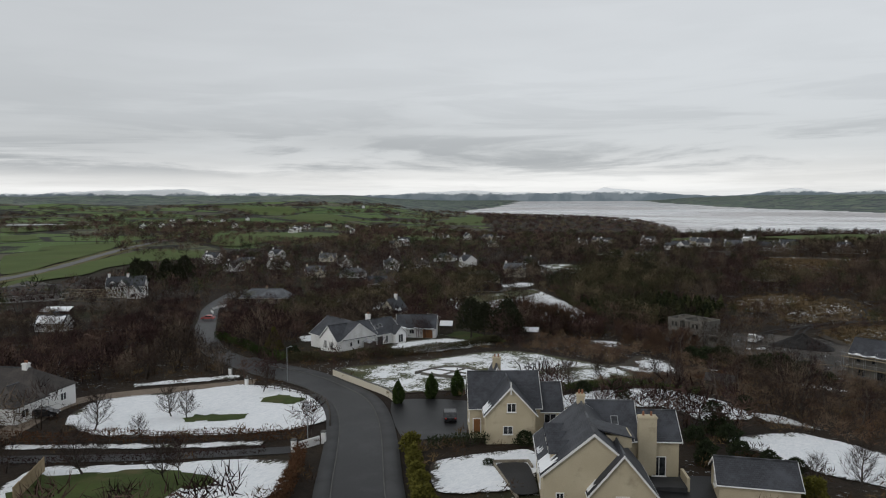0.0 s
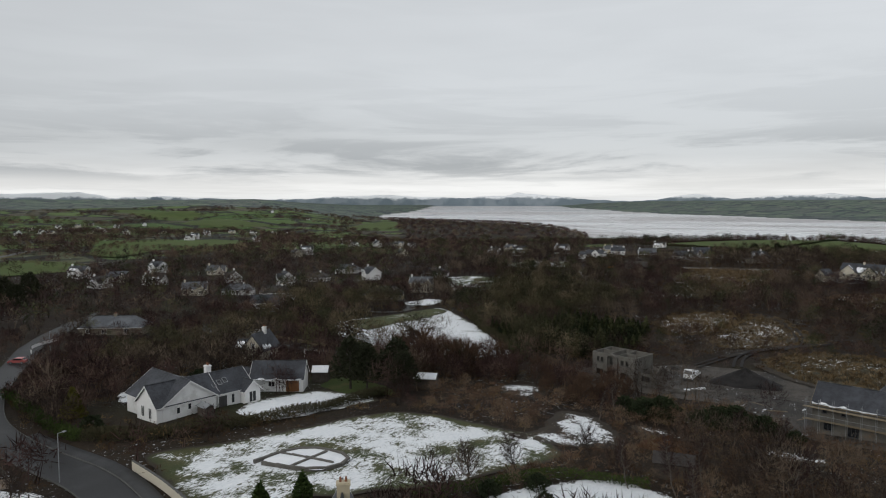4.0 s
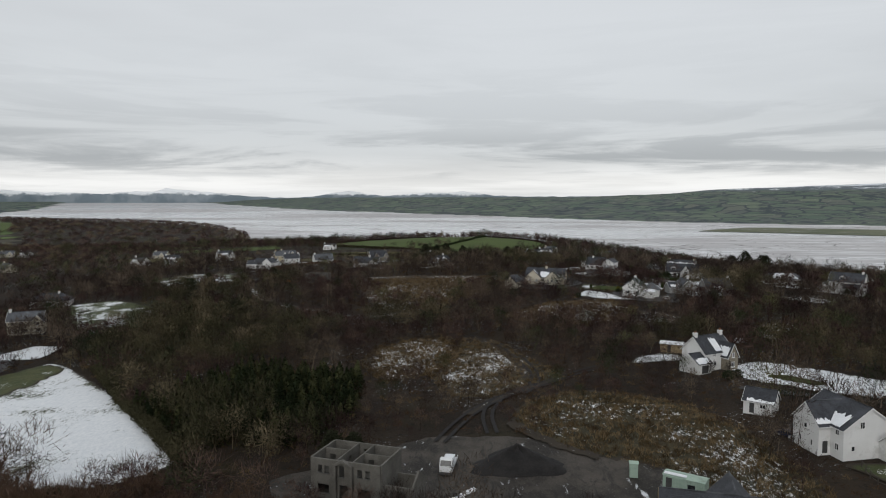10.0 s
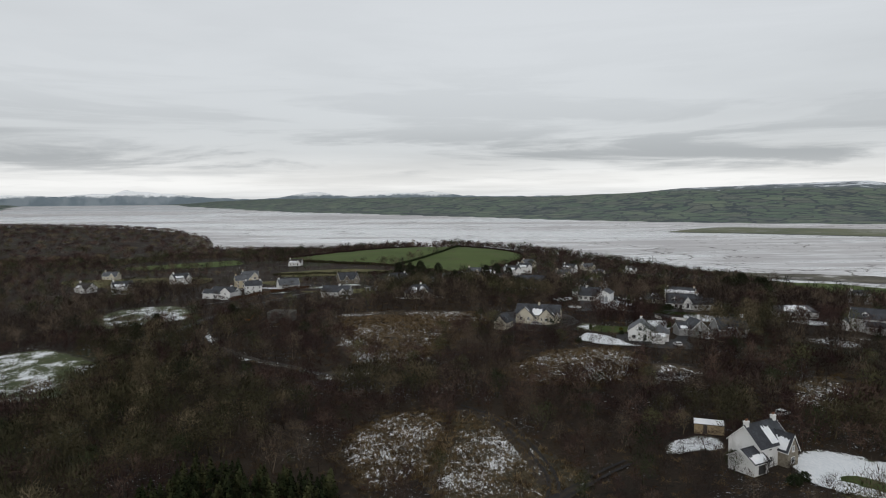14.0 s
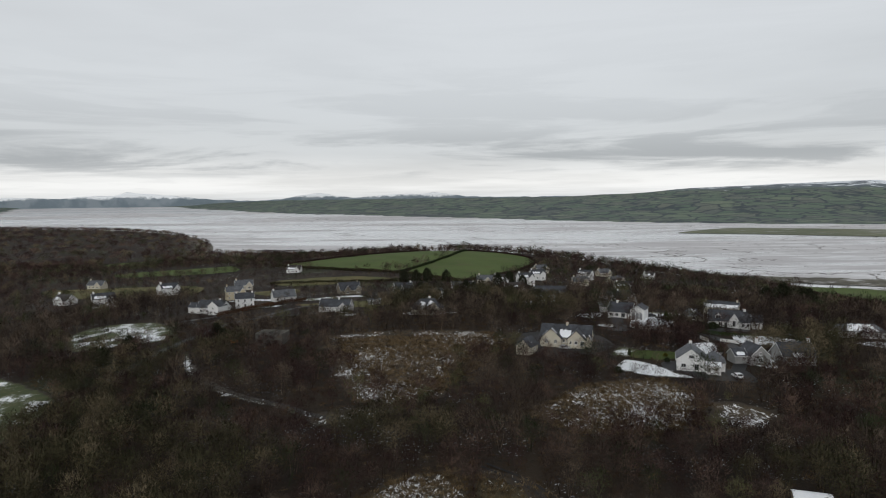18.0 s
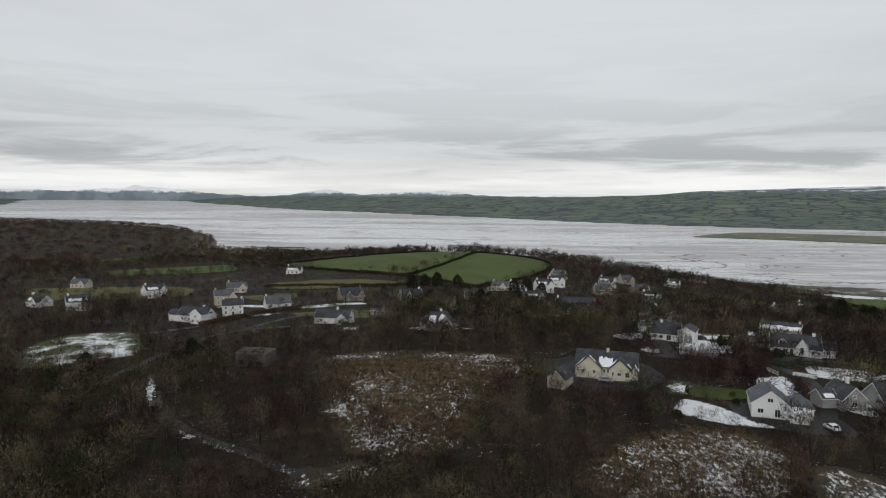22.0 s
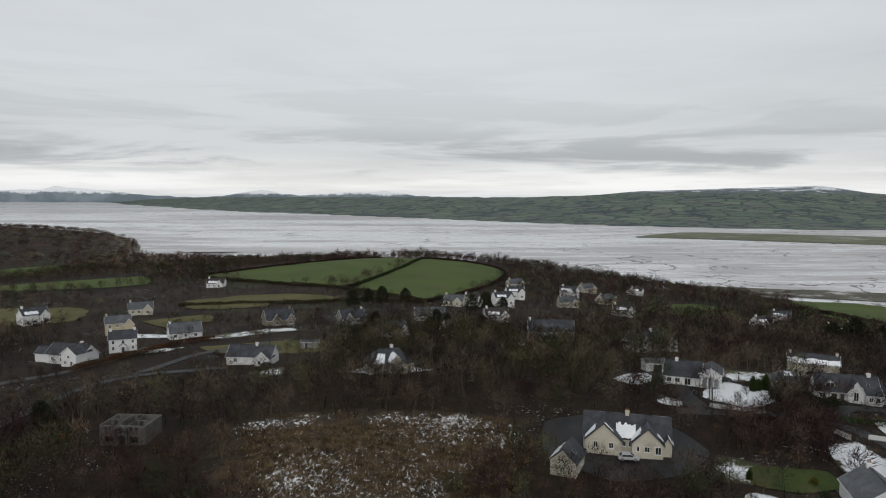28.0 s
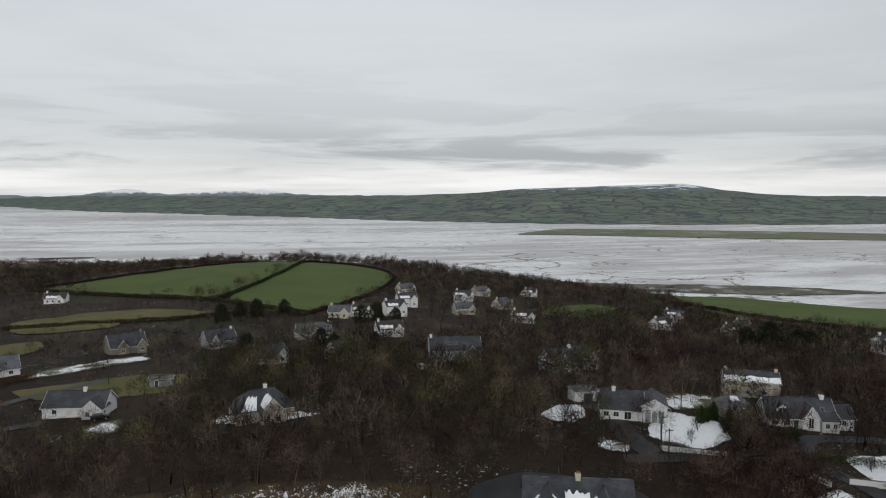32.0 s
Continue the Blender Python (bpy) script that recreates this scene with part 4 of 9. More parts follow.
patch("field", [(-183, 306), (-163, 313), (-126, 284), (-122, 246), (-143, 243)], M["snow_thin"], "green field thinly dusted with snow", 2.2, 0.16, 0.5)
patch("field", [(-176, 378), (-173, 400), (-146, 404), (-128, 380), (-121, 354), (-146, 346), (-158, 346)], M["snow_thin"], "small green field thinly dusted with snow", 2.0, 0.16, 0.5)
patch("field", [(-338, 759), (-224, 795), (-190, 702), (-304, 703)], M["field"], "green pasture between woods", 7, 0.5, 0.8)
patch("field", [(-140, 605), (-89, 617), (-81, 567), (-123, 556)], M["rough_field"], "olive pasture between hedges", 5, 0.45, 0.8)
patch("rough_field", [(-320, 604), (-187, 590), (-164, 520), (-262, 522)], M["rough_field"], "tawny rough pasture", 6, 0.4, 0.8)
patch("rough_field", [(-137, 522), (-106, 538), (-98, 516), (-113, 490)], M["rough_field"], "tawny rough pasture", 4, 0.4, 0.6)
patch("field", [(-529, 1112), (-459, 1158), (-347, 908), (-382, 839)], M["field"], "green pasture above the shore", 12, 0.6, 0.8)
patch("snowy_lawn", [(-134, 470), (-124, 478), (-100, 474), (-108, 466)], M["snow_lawn"], "snowy garden before a cream house", 2, 0.18, 0.3)
patch("snowy_lawn", [(-112, 428), (-96, 433), (-90, 441), (-106, 439)], M["snow_lawn"], "snow-covered lawn behind a hedge", 2, 0.18, 0.3)
patch("snowy_field", [(-92, 452), (-66, 468), (-52, 478), (-58, 488), (-86, 474)], M["snow_patchy"], "field corner patched with snow", 2, 0.18, 0.4)
patch("rough_field", [(-88, 440), (-50, 452), (-30, 440), (-40, 420), (-76, 425)], M["rough_field"], "tawny rough pasture", 2, 0.14, 0.4)
patch("heath_clearing", [(-31, 190), (-28, 208), (-18, 219), (-6, 222), (-2, 200), (-9, 178), (-22, 172)], M["snow_heath"], "tussocky clearing flecked with snow", 1.6, 0.14, 0.6)
patch("heath_clearing", [(-7, 197), (-2, 219), (10, 213), (17, 191), (26, 174), (15, 167), (5, 157), (-4, 158), (-10, 174)], M["snow_moor"], "tawny heath with scattered snow", 1.6, 0.13, 0.6)
patch("heath_clearing", [(8, 143), (13, 155), (24, 162), (36, 157), (46, 148), (52, 132), (53, 118), (54, 108), (51, 98), (42, 98), (35, 108), (29, 118), (20, 123), (13, 132)], M["moss_bank"], "mossy olive bank flecked with snow", 1.6, 0.13, 1.2)
patch("heath_clearing", [(11, 252), (33, 274), (56, 277), (64, 262), (54, 240), (42, 234), (22, 237)], M["snow_heath"], "tussocky clearing flecked with snow", 1.6, 0.14, 1.6)
patch("heath_clearing", [(60, 254), (66, 258), (78, 248), (72, 236), (54, 234)], M["snow_heath"], "tussocky clearing flecked with snow", 1.6, 0.14, 1.6)
patch("heath_clearing", [(-57, 340), (-48, 346), (-27, 350), (6, 342), (18, 336), (16, 322), (4, 312), (-5, 292), (-10, 264), (-30, 260), (-44, 290)], M["heath"], "broad tawny heath with tussocks and snow flecks", 2.0, 0.13, 1.6)
patch("heath_clearing", [(-46, 258), (-30, 262), (-18, 258), (-28, 251), (-42, 250)], M["snow_heath"], "snowy tussocks beside a track", 1.6, 0.14, 1.6)
patch("heath_clearing", [(84, 212), (96, 236), (116, 242), (112, 226), (104, 210)], M["snow_heath"], "tussocky clearing flecked with snow", 1.8, 0.14, 1.6)
patch("snowy_lawn", [(64, 166), (66, 178), (76, 186), (100, 160), (106, 146), (92, 146), (76, 152.5)], M["snow_lawn"], "sloping lawn under white snow", 1.6, 0.18, 0.3)
patch("lawn", [(70, 168), (75, 170), (82, 160), (77, 158)], M["lawn"], "bare green grass in the snowy lawn", 1.2, 0.24, 0.4)
patch("snowy_lawn", [(43, 100), (52, 102), (67, 95), (65, 84), (58, 77), (50, 85)], M["snow_bramble"], "snow lying on rough ground", 1.4, 0.16, 0.5)
patch("lawn", [(62, 110), (60, 116), (75, 114), (80, 104), (66, 102)], M["snow_thin"], "garden grass dusted with snow", 1.4, 0.18, 0.4)
patch("snowy_lawn", [(42, 184), (46, 192), (57, 196), (58, 186)], M["snow_lawn"], "snowy terrace beside the house", 1.4, 0.18, 0.3)
patch("snowy_lawn", [(44, 286), (50, 296), (56, 292), (60, 284), (66, 274.5), (58, 276)], M["snow_lawn"], "front garden under white snow", 1.4, 0.18, 0.3)
patch("lawn", [(52, 298), (56, 306), (70, 302), (70, 295), (60, 293)], M["lawn"], "green lawn edged with snow", 1.4, 0.2, 0.3)
patch("snowy_lawn", [(72, 300), (78, 314), (88, 318), (86, 304), (80, 292)], M["snow_lawn"], "garden under white snow beside the lane", 1.4, 0.2, 0.3)
patch("snowy_lawn", [(88, 286), (94, 298), (100, 296), (94, 282)], M["snow_lawn"], "snowy verge of the lane", 1.4, 0.18, 0.3)
patch("snowy_lawn", [(46, 300), (52, 312), (60, 306), (54, 297)], M["snow_patchy"], "snowy scrub beside the forecourt", 1.4, 0.18, 0.4)
patch("snowy_lawn", [(96, 317), (100, 330), (116, 328), (124, 318), (108, 312)], M["snow_lawn"], "roadside lawn under white snow", 1.6, 0.2, 0.3)
patch("snowy_lawn", [(48, 365), (56, 372), (62, 370), (58, 360), (52, 357)], M["snow_lawn"], "snowy lawn round a bare tree", 1.4, 0.2, 0.3)
patch("snowy_lawn", [(65, 345), (72, 356), (80, 362), (88, 352), (84, 342), (72, 336)], M["snow_lawn"], "lawn under smooth snow before the arched house", 1.4, 0.2, 0.3)
patch("snowy_lawn", [(52, 343), (56, 350), (60, 344), (58, 340)], M["snow_lawn"], "small snowy lawn beside the drive", 1.2, 0.2, 0.3)
patch("snowy_field", [(76, 362), (80, 378), (104, 376), (100, 366), (90, 362)], M["snow_patchy"], "paddock patched with snow", 1.8, 0.18, 0.4)
patch("snowy_lawn", [(-28, 384), (-24, 391), (-8, 388), (0, 384), (-10, 380)], M["snow_lawn"], "snow lying round the hidden bungalow", 1.6, 0.2, 0.3)
patch("snowy_lawn", [(36, 444), (34, 430), (40, 422), (42, 436)], M["snow_lawn"], "snowy verge beside the blue house", 1.6, 0.24, 0.3)
patch("snowy_lawn", [(-58, 392), (-48, 398), (-46, 386), (-54, 382)], M["snow_patchy"], "yard patched with snow", 1.6, 0.2, 0.4)
patch("snowy_lawn", [(136, 318), (150, 322), (160, 312), (146, 306)], M["snow_lawn"], "snowy garden of a bungalow", 1.8, 0.2, 0.3)
patch("heath_clearing", [(120, 282), (140, 292), (156, 284), (140, 268)], M["snow_heath"], "bushy garden flecked with snow", 1.8, 0.18, 0.5)
# the big pasture on the hill and its neighbours
patch("field", [(-175, 752), (-60, 900), (-20, 985), (22, 905), (0, 800), (-46, 660), (-110, 690)], M["field"], "bright green hill pasture", 9, 0.5, 0.8)
patch("field", [(-42, 655), (6, 800), (26, 900), (105, 820), (70, 700), (10, 598)], M["field"], "bright green hill pasture", 9, 0.5, 0.8)
patch("field", [(-134, 575), (-112, 628), (-60, 625), (-36, 602), (-60, 588)], M["rough_field"], "olive green pasture", 6, 0.4, 0.6)
patch("field", [(150, 612), (180, 660), (240, 712), (262, 690), (236, 650), (190, 610)], M["field"], "green pasture above the shore", 6, 0.5, 0.6)
patch("field", [(345, 700), (392, 870), (470, 870), (560, 835), (720, 800), (800, 600), (560, 520), (410, 595)], M["field"], "broad green pasture by the shore", 12, 0.6, 0.8)
for outline in ([(-601, 140), (-625, 176), (-652, 244), (-619, 248), (-552, 191), (-489, 136), (-428, 94), (-407, 70)],
                [(-352, 51), (-421, 108), (-499, 175), (-583, 260), (-496, 272), (-425, 235), (-444, 215), (-446, 178), (-422, 141), (-371, 99), (-354, 68), (-305, 34)],
                [(-693, 213), (-699, 285), (-663, 298), (-625, 250), (-638, 181)], [(-906, 249), (-900, 285), (-805, 256), (-782, 205)]):
    patch("field", outline, M["field"], "green pasture beside the main road", 12, 0.7, 0.8)
for outline in ([(-582, 327), (-724, 430), (-799, 529), (-786, 591), (-618, 453), (-522, 318)], [(-746, 558), (-761, 637), (-653, 627), (-520, 419), (-517, 370)],
                [(-2229, 1428), (-2195, 1530), (-1898, 1506), (-1776, 1480), (-1552, 1201), (-1834, 1312)], [(-1475, 1138), (-1713, 1475), (-1440, 1343), (-1241, 1300), (-1315, 1139)],
                [(-1146, 1407), (-1483, 2079), (-1346, 1991), (-1020, 1475), (-1012, 1333)], [(-1203, 355), (-1202, 442), (-1117, 441), (-979, 317), (-967, 271)]):
    patch("field", outline, M["field"], "green pasture between hedges round the village", 18, 1.2, 0.8)
patch("snowy_field", [(-1381, 419), (-1382, 550), (-1320, 588), (-1272, 380)], M["snow_patchy"], "far field white with snow", 18, 1.4, 0.8)
# mud and marsh out in the lough
patch("salt_marsh", [(675, 2054), (840, 1990), (1020, 1860), (1260, 1700), (1700, 1500), (2100, 1560), (1700, 1900), (1300, 2180), (980, 2330), (860, 2250)], M["spit"],
      "low green-brown marsh spit in the lough", 40, flat=WATER + 1.2, wobble=6, clear=False)
patch("mud_bank", [(-420, 1540), (-380, 1560), (-300, 1552), (-310, 1535), (-380, 1528)], M["mud"], "dark mud islet in the lough", 12, flat=WATER + 0.8, wobble=2, clear=False)
patch("salt_marsh", [(342, 1044), (427, 987), (561, 943), (638, 887), (700, 840), (560, 850), (479, 890), (395, 930), (330, 1000)], M["marsh"], "dark salt marsh along the shore", 12, flat=WATER + 0.7, wobble=4, clear=False)


# ---- houses ----
def slope_mesh(p0, p1, p2, p3, thick, mat, name):
    """A roof slope: eave p0 to p1, ridge p3 to p2, with slate courses laid in its own measure."""
    p = [Vector(v) for v in (p0, p1, p2, p3)]
    n = (p[1] - p[0]).cross(p[3] - p[0]).normalized()
    if n.z < 0:
        n = -n
    lo = [v - n * thick for v in p]
    verts = [tuple(v) for v in p + lo]
    faces = [(0, 1, 2, 3), (7, 6, 5, 4), (0, 4, 5, 1), (1, 5, 6, 2), (2, 6, 7, 3), (3, 7, 4, 0)]
    me = bpy.data.meshes.new(name)
    me.from_pydata(verts, [], faces)
    uv = me.uv_layers.new(name="courses")
    ex = (p[1] - p[0]).normalized()
    ey = n.cross(ex).normalized()
    for loop in me.loops:
        d = Vector(verts[loop.vertex_index]) - p[0]
        uv.data[loop.index].uv = (d.dot(ex) + 50, d.dot(ey) + 50)
    me.materials.append(mat)
    return me


def block_geometry(b):
    x0, y0, x1, y1, eave, ridge, axis = b[:7]
    if len(b) > 8:      # a ridge off the middle, both slopes at one pitch
        mid = b[8]
        far_eave = ridge - (ridge - eave) * (x1 - mid) / (mid - x0)
        return prism([(x0, -2.2), (x1, -2.2), (x1, far_eave), (mid, ridge), (x0, eave)], y0, y1, "y"), mid
    if axis == "x":
        mid = (y0 + y1) / 2
        out = [(y0, -2.2), (y1, -2.2), (y1, eave), (mid, ridge), (y0, eave)]
        return prism(out, x0, x1, "x"), mid
    mid = (x0 + x1) / 2
    out = [(x0, -2.2), (x1, -2.2), (x1, eave), (mid, ridge), (x0, eave)]
    return prism(out, y0, y1, "y"), mid


def slope_points(b, side, over=0.35, gable=0.25, up=0.12):
    """Corners of one roof slope, eave first: side -1 or 1."""
    x0, y0, x1, y1, eave, ridge, axis = b[:7]
    half = (y1 - y0) / 2 if axis == "x" else (x1 - x0) / 2
    k = (ridge - eave) / half
    if len(b) > 8:
        k = (ridge - eave) / (b[8] - x0)
        eave = eave if side < 0 else ridge - k * (x1 - b[8])
    drop = over * k
    hip = b[7] if len(b) > 7 else 0.0
    if axis == "x":
        m = (y0 + y1) / 2
        ye = y0 - over if side < 0 else y1 + over
        q = [(x0 - gable, ye, eave - drop + up), (x1 + gable, ye, eave - drop + up), (x1 + gable - hip, m, ridge + up), (x0 - gable + hip, m, ridge + up)]
    else:
        m = b[8] if len(b) > 8 else (x0 + x1) / 2
        xe = x0 - over if side < 0 else x1 + over
        q = [(xe, y0 - gable, eave - drop + up), (xe, y1 + gable, eave - drop + up), (m, y1 + gable - hip, ridge + up), (m, y0 - gable + hip, ridge + up)]
    return q


def window_part(parent, b, side, u, z, w, h, frame, cross=1):
    """A framed window, set on a wall: frame, sill and panes."""
    x0, y0, x1, y1 = b[:4]
    m = {"s": pose(x0 + u, y0, z), "n": pose(x0 + u, y1, z, 0, 0, 180), "w": pose(x0, y0 + u, z, 0, 0, -90), "e": pose(x1, y0 + u, z, 0, 0, 90)}[side]
    t = 0.09
    fr = boxes((-w / 2, -0.07, 0, -w / 2 + t, 0.05, h), (w / 2 - t, -0.07, 0, w / 2, 0.05, h), (-w / 2 + t, -0.07, h - t, w / 2 - t, 0.05, h),
               (-w / 2 + t, -0.07, 0, w / 2 - t, 0.05, t))
    for i in range(cross):
        c = -w / 2 + w * (i + 1) / (cross + 1)
        box(fr, c - 0.035, -0.06, t, c + 0.035, 0.05, h - t)
    win = part("window", fr, frame, parent)
    win.matrix_local = m
    n = cross + 1
    for i in range(n):
        a, c = -w / 2 + t + (w - 2 * t) * i / n, -w / 2 + t + (w - 2 * t) * (i + 1) / n
        part("pane", boxes((a, -0.03, t, c, 0.03, h - t)), M["glass"], win)
    part("sill", boxes((-w / 2 - 0.08, -0.14, -0.09, w / 2 + 0.08, 0.04, 0)), frame, win)
    return win


def door_part(parent, b, side, u, w, h, mat, name="door"):
    x0, y0, x1, y1 = b[:4]
    m = {"s": pose(x0 + u, y0, 0), "n": pose(x0 + u, y1, 0, 0, 0, 180), "w": pose(x0, y0 + u, 0, 0, 0, -90), "e": pose(x1, y0 + u, 0, 0, 0, 90)}[side]
    rows = [(-w / 2, -0.05, 0, w / 2, 0.04, h)]
    k = max(2, int(w / 0.5))
    for i in range(k):
        a = -w / 2 + w * i / k
        rows.append((a + 0.06, -0.075, 0.12, a + w / k - 0.06, -0.05, h - 0.12))
    d = part(name, boxes(*rows), mat, parent)
    d.matrix_local = m
    part("frame", boxes((-w / 2 - 0.1, -0.09, 0, -w / 2, 0.03, h + 0.1), (w / 2, -0.09, 0, w / 2 + 0.1, 0.03, h + 0.1), (-w / 2, -0.09, h, w / 2, 0.03, h + 0.1)), M["trim"], d)
    part("handle", boxes((w / 2 - 0.2, -0.13, 1.0, w / 2 - 0.1, -0.075, 1.06)), M["lead"], d)


def house(name, label, x, y, rot, blocks, wins=(), chims=(), doors=(), wall="render_white", roof="slate", trim="trim", snow=(), frame="trim",
          category="house", group="", z=None, skylights=(), walls=None):
    e = thing(name, x, y, 0, rot, label, category, group)
    m = e.matrix_world.copy()
    if z is None:
        c = [m @ Vector(p) for b in blocks for p in ((b[0], b[1], 0), (b[2], b[3], 0))]
        z = sum(ground_at(p.x, p.y) for p in c) / len(c) + 0.15
    e.matrix_world = pose(x, y, z, 0, 0, rot)
    for k, b in enumerate(blocks):
        bm, mid = block_geometry(b)
        hip = b[7] if len(b) > 7 else 0.0
        if hip:
            bm.free()
            bm = boxes((b[0], b[1], -2.2, b[2], b[3], b[4]))
        wm = M[(walls or {}).get(k, wall)]
        part("wall", bm, wm, e)
        for s in (-1, 1):
            q = slope_points(b, s)
            part("roof_slope", slope_mesh(*q, 0.16, M[roof], "roof_slope"), M[roof], e)
            if hip:
                other = slope_points(b, -s)
                i = 0 if s < 0 else 1
                j = 3 if s < 0 else 2
                part("hip_slope", slope_mesh(q[i], other[i], other[j], q[j], 0.14, M[roof], "hip_slope"), M[roof], e)
            else:
                # bargeboards along both gable ends
                for i, j in ((0, 3), (1, 2)):
                    a, c = Vector(q[i]), Vector(q[j])
                    out = Vector((0.03 if i else -0.03, 0, 0)) if b[6] == "x" else Vector((0, 0.03 if i else -0.03, 0))
                    bm = bmesh.new()
                    v = [bm.verts.new(p) for p in (a + out, c + out, c + out - Vector((0, 0, 0.3)), a + out - Vector((0, 0, 0.26)),
                                                   a + out * 2.4, c + out * 2.4, c + out * 2.4 - Vector((0, 0, 0.3)), a + out * 2.4 - Vector((0, 0, 0.26)))]
                    for f in ((0, 1, 2, 3), (7, 6, 5, 4), (0, 4, 5, 1), (1, 5, 6, 2), (2, 6, 7, 3), (3, 7, 4, 0)):
                        bm.faces.new([v[t] for t in f])
                    bmesh.ops.recalc_face_normals(bm, faces=bm.faces[:])
                    part("bargeboard", bm, M[trim], e)
            a, c = Vector(q[0]), Vector(q[1])
            bm = bmesh.new()
            tube(bm, a - Vector((0, 0, 0.1)), c - Vector((0, 0, 0.1)), 0.07, 0.07, 5)
            part("gutter", bm, M[trim], e)
        a, c = Vector(slope_points(b, -1)[3]), Vector(slope_points(b, -1)[2])
        bm = bmesh.new()
        tube(bm, a + Vector((0, 0, 0.03)), c + Vector((0, 0, 0.03)), 0.11, 0.11, 5)
        part("ridge_tiles", bm, M["slate_grey"], e)
    for w in wins:
        window_part(e, blocks[w[0]], *w[1:6], M[frame], w[6] if len(w) > 6 else 1)
    for d in doors:
        door_part(e, blocks[d[0]], *d[1:5], M[d[5]], d[6] if len(d) > 6 else "door")
    for cx, cy, top, w, d, mat in chims:
        st = part("chimney", boxes((cx - w / 2, cy - d / 2, 0.5, cx + w / 2, cy + d / 2, top), (cx - w / 2 - 0.08, cy - d / 2 - 0.08, top - 0.25, cx + w / 2 + 0.08, cy + d / 2 + 0.08, top - 0.1)), M[mat], e)
        for s in (-1, 1):
            bm = bmesh.new()
            tube(bm, (cx + s * w * 0.22, cy, top), (cx + s * w * 0.22, cy, top + 0.45), 0.13, 0.1, 8)
            part("pot", bm, M["chim_pot"], st)
    for k, s, a0, a1, b0, b1 in snow:
        q = [Vector(p) + Vector((0, 0, 0.03)) for p in slope_points(blocks[k], s)]
        at = lambda a, b: (q[0] * (1 - a) + q[1] * a) * (1 - b) + (q[3] * (1 - a) + q[2] * a) * b
        r = random.Random(k * 7 + s)
        n = 14
        lo = [at(a0 + (a1 - a0) * i / n, b0 + r.uniform(0, 0.02)) for i in range(n + 1)]
        hi = [at(a0 + (a1 - a0) * i / n, b1 + r.uniform(-0.09, 0.05)) for i in range(n + 1)]
        bm = bmesh.new()
        L = [[bm.verts.new(p + Vector((0, 0, dz))) for p in row] for row in (lo, hi) for dz in (0.0, 0.09)]
        for i in range(n):
            for A, B in ((L[1], L[3]), (L[0], L[1]), (L[3], L[2])):
                bm.faces.new((A[i], A[i + 1], B[i + 1], B[i]))
        bmesh.ops.recalc_face_normals(bm, faces=bm.faces[:])
        part("roof_snow", bm, M["snow"], e, "patch of snow on the slates")
    for k, s, a, b in skylights:
        q = [Vector(p) for p in slope_points(blocks[k], s)]
        c = (q[0] * (1 - a) + q[1] * a) * (1 - b) + (q[3] * (1 - a) + q[2] * a) * b
        ex = (q[1] - q[0]).normalized()
        nn = ex.cross(q[3] - q[0]).normalized()
        nn = nn if nn.z > 0 else -nn
        ey = nn.cross(ex)
        mm = Matrix((ex, ey, nn)).transposed().to_4x4()
        mm.translation = c + nn * 0.02
        sk = part("skylight", boxes((-0.4, -0.55, 0, 0.4, -0.47, 0.09), (-0.4, 0.47, 0, 0.4, 0.55, 0.09), (-0.4, -0.47, 0, -0.32, 0.47, 0.09), (0.32, -0.47, 0, 0.4, 0.47, 0.09)), M["lead"], e)
        sk.matrix_local = mm
        part("pane", boxes((-0.32, -0.47, 0.0, 0.32, 0.47, 0.06)), M["glass"], sk)
    p = [m @ Vector((bx, by, 0)) for b in blocks for bx, by in ((b[0] - 1, b[1] - 1), (b[2] + 1, b[1] - 1), (b[2] + 1, b[3] + 1), (b[0] - 1, b[3] + 1))]
    for i in range(0, len(p), 4):
        CLEAR.append([(v.x, v.y) for v in p[i:i + 4]])
    return e


def dormer(e, x, y, z, w, depth, h, rise, facing, wall, roof):
    """A gabled dormer: cheeks, roof and window; facing turns its front."""
    d = part("dormer", prism([(-w / 2, 0), (w / 2, 0), (w / 2, h), (0, h + rise), (-w / 2, h)], 0, depth, "y"), M[wall], e)
    d.matrix_local = pose(x, y, z, 0, 0, facing)
    for s in (-1, 1):
        q = [(s * (w / 2 + 0.2), -0.2, h - 0.1), (s * (w / 2 + 0.2), depth, h - 0.1), (0, depth, h + rise + 0.1), (0, -0.2, h + rise + 0.1)]
        part("dormer_roof", slope_mesh(*q, 0.12, M[roof], "dormer_roof"), M[roof], d)
    part("dormer_window", boxes((-w / 2 + 0.2, -0.05, 0.25, -0.04, 0.02, h - 0.05), (0.04, -0.05, 0.25, w / 2 - 0.2, 0.02, h - 0.05)), M["glass"], d)
    part("dormer_frame", boxes((-w / 2 + 0.1, -0.08, 0.15, w / 2 - 0.1, 0.0, 0.25), (-w / 2 + 0.1, -0.08, h - 0.05, w / 2 - 0.1, 0.0, h + 0.05),
                               (-w / 2 + 0.1, -0.08, 0.25, -w / 2 + 0.2, 0.0, h - 0.05), (w / 2 - 0.2, -0.08, 0.25, w / 2 - 0.1, 0.0, h - 0.05), (-0.04, -0.08, 0.25, 0.04, 0.0, h - 0.05)), M["trim"], d)


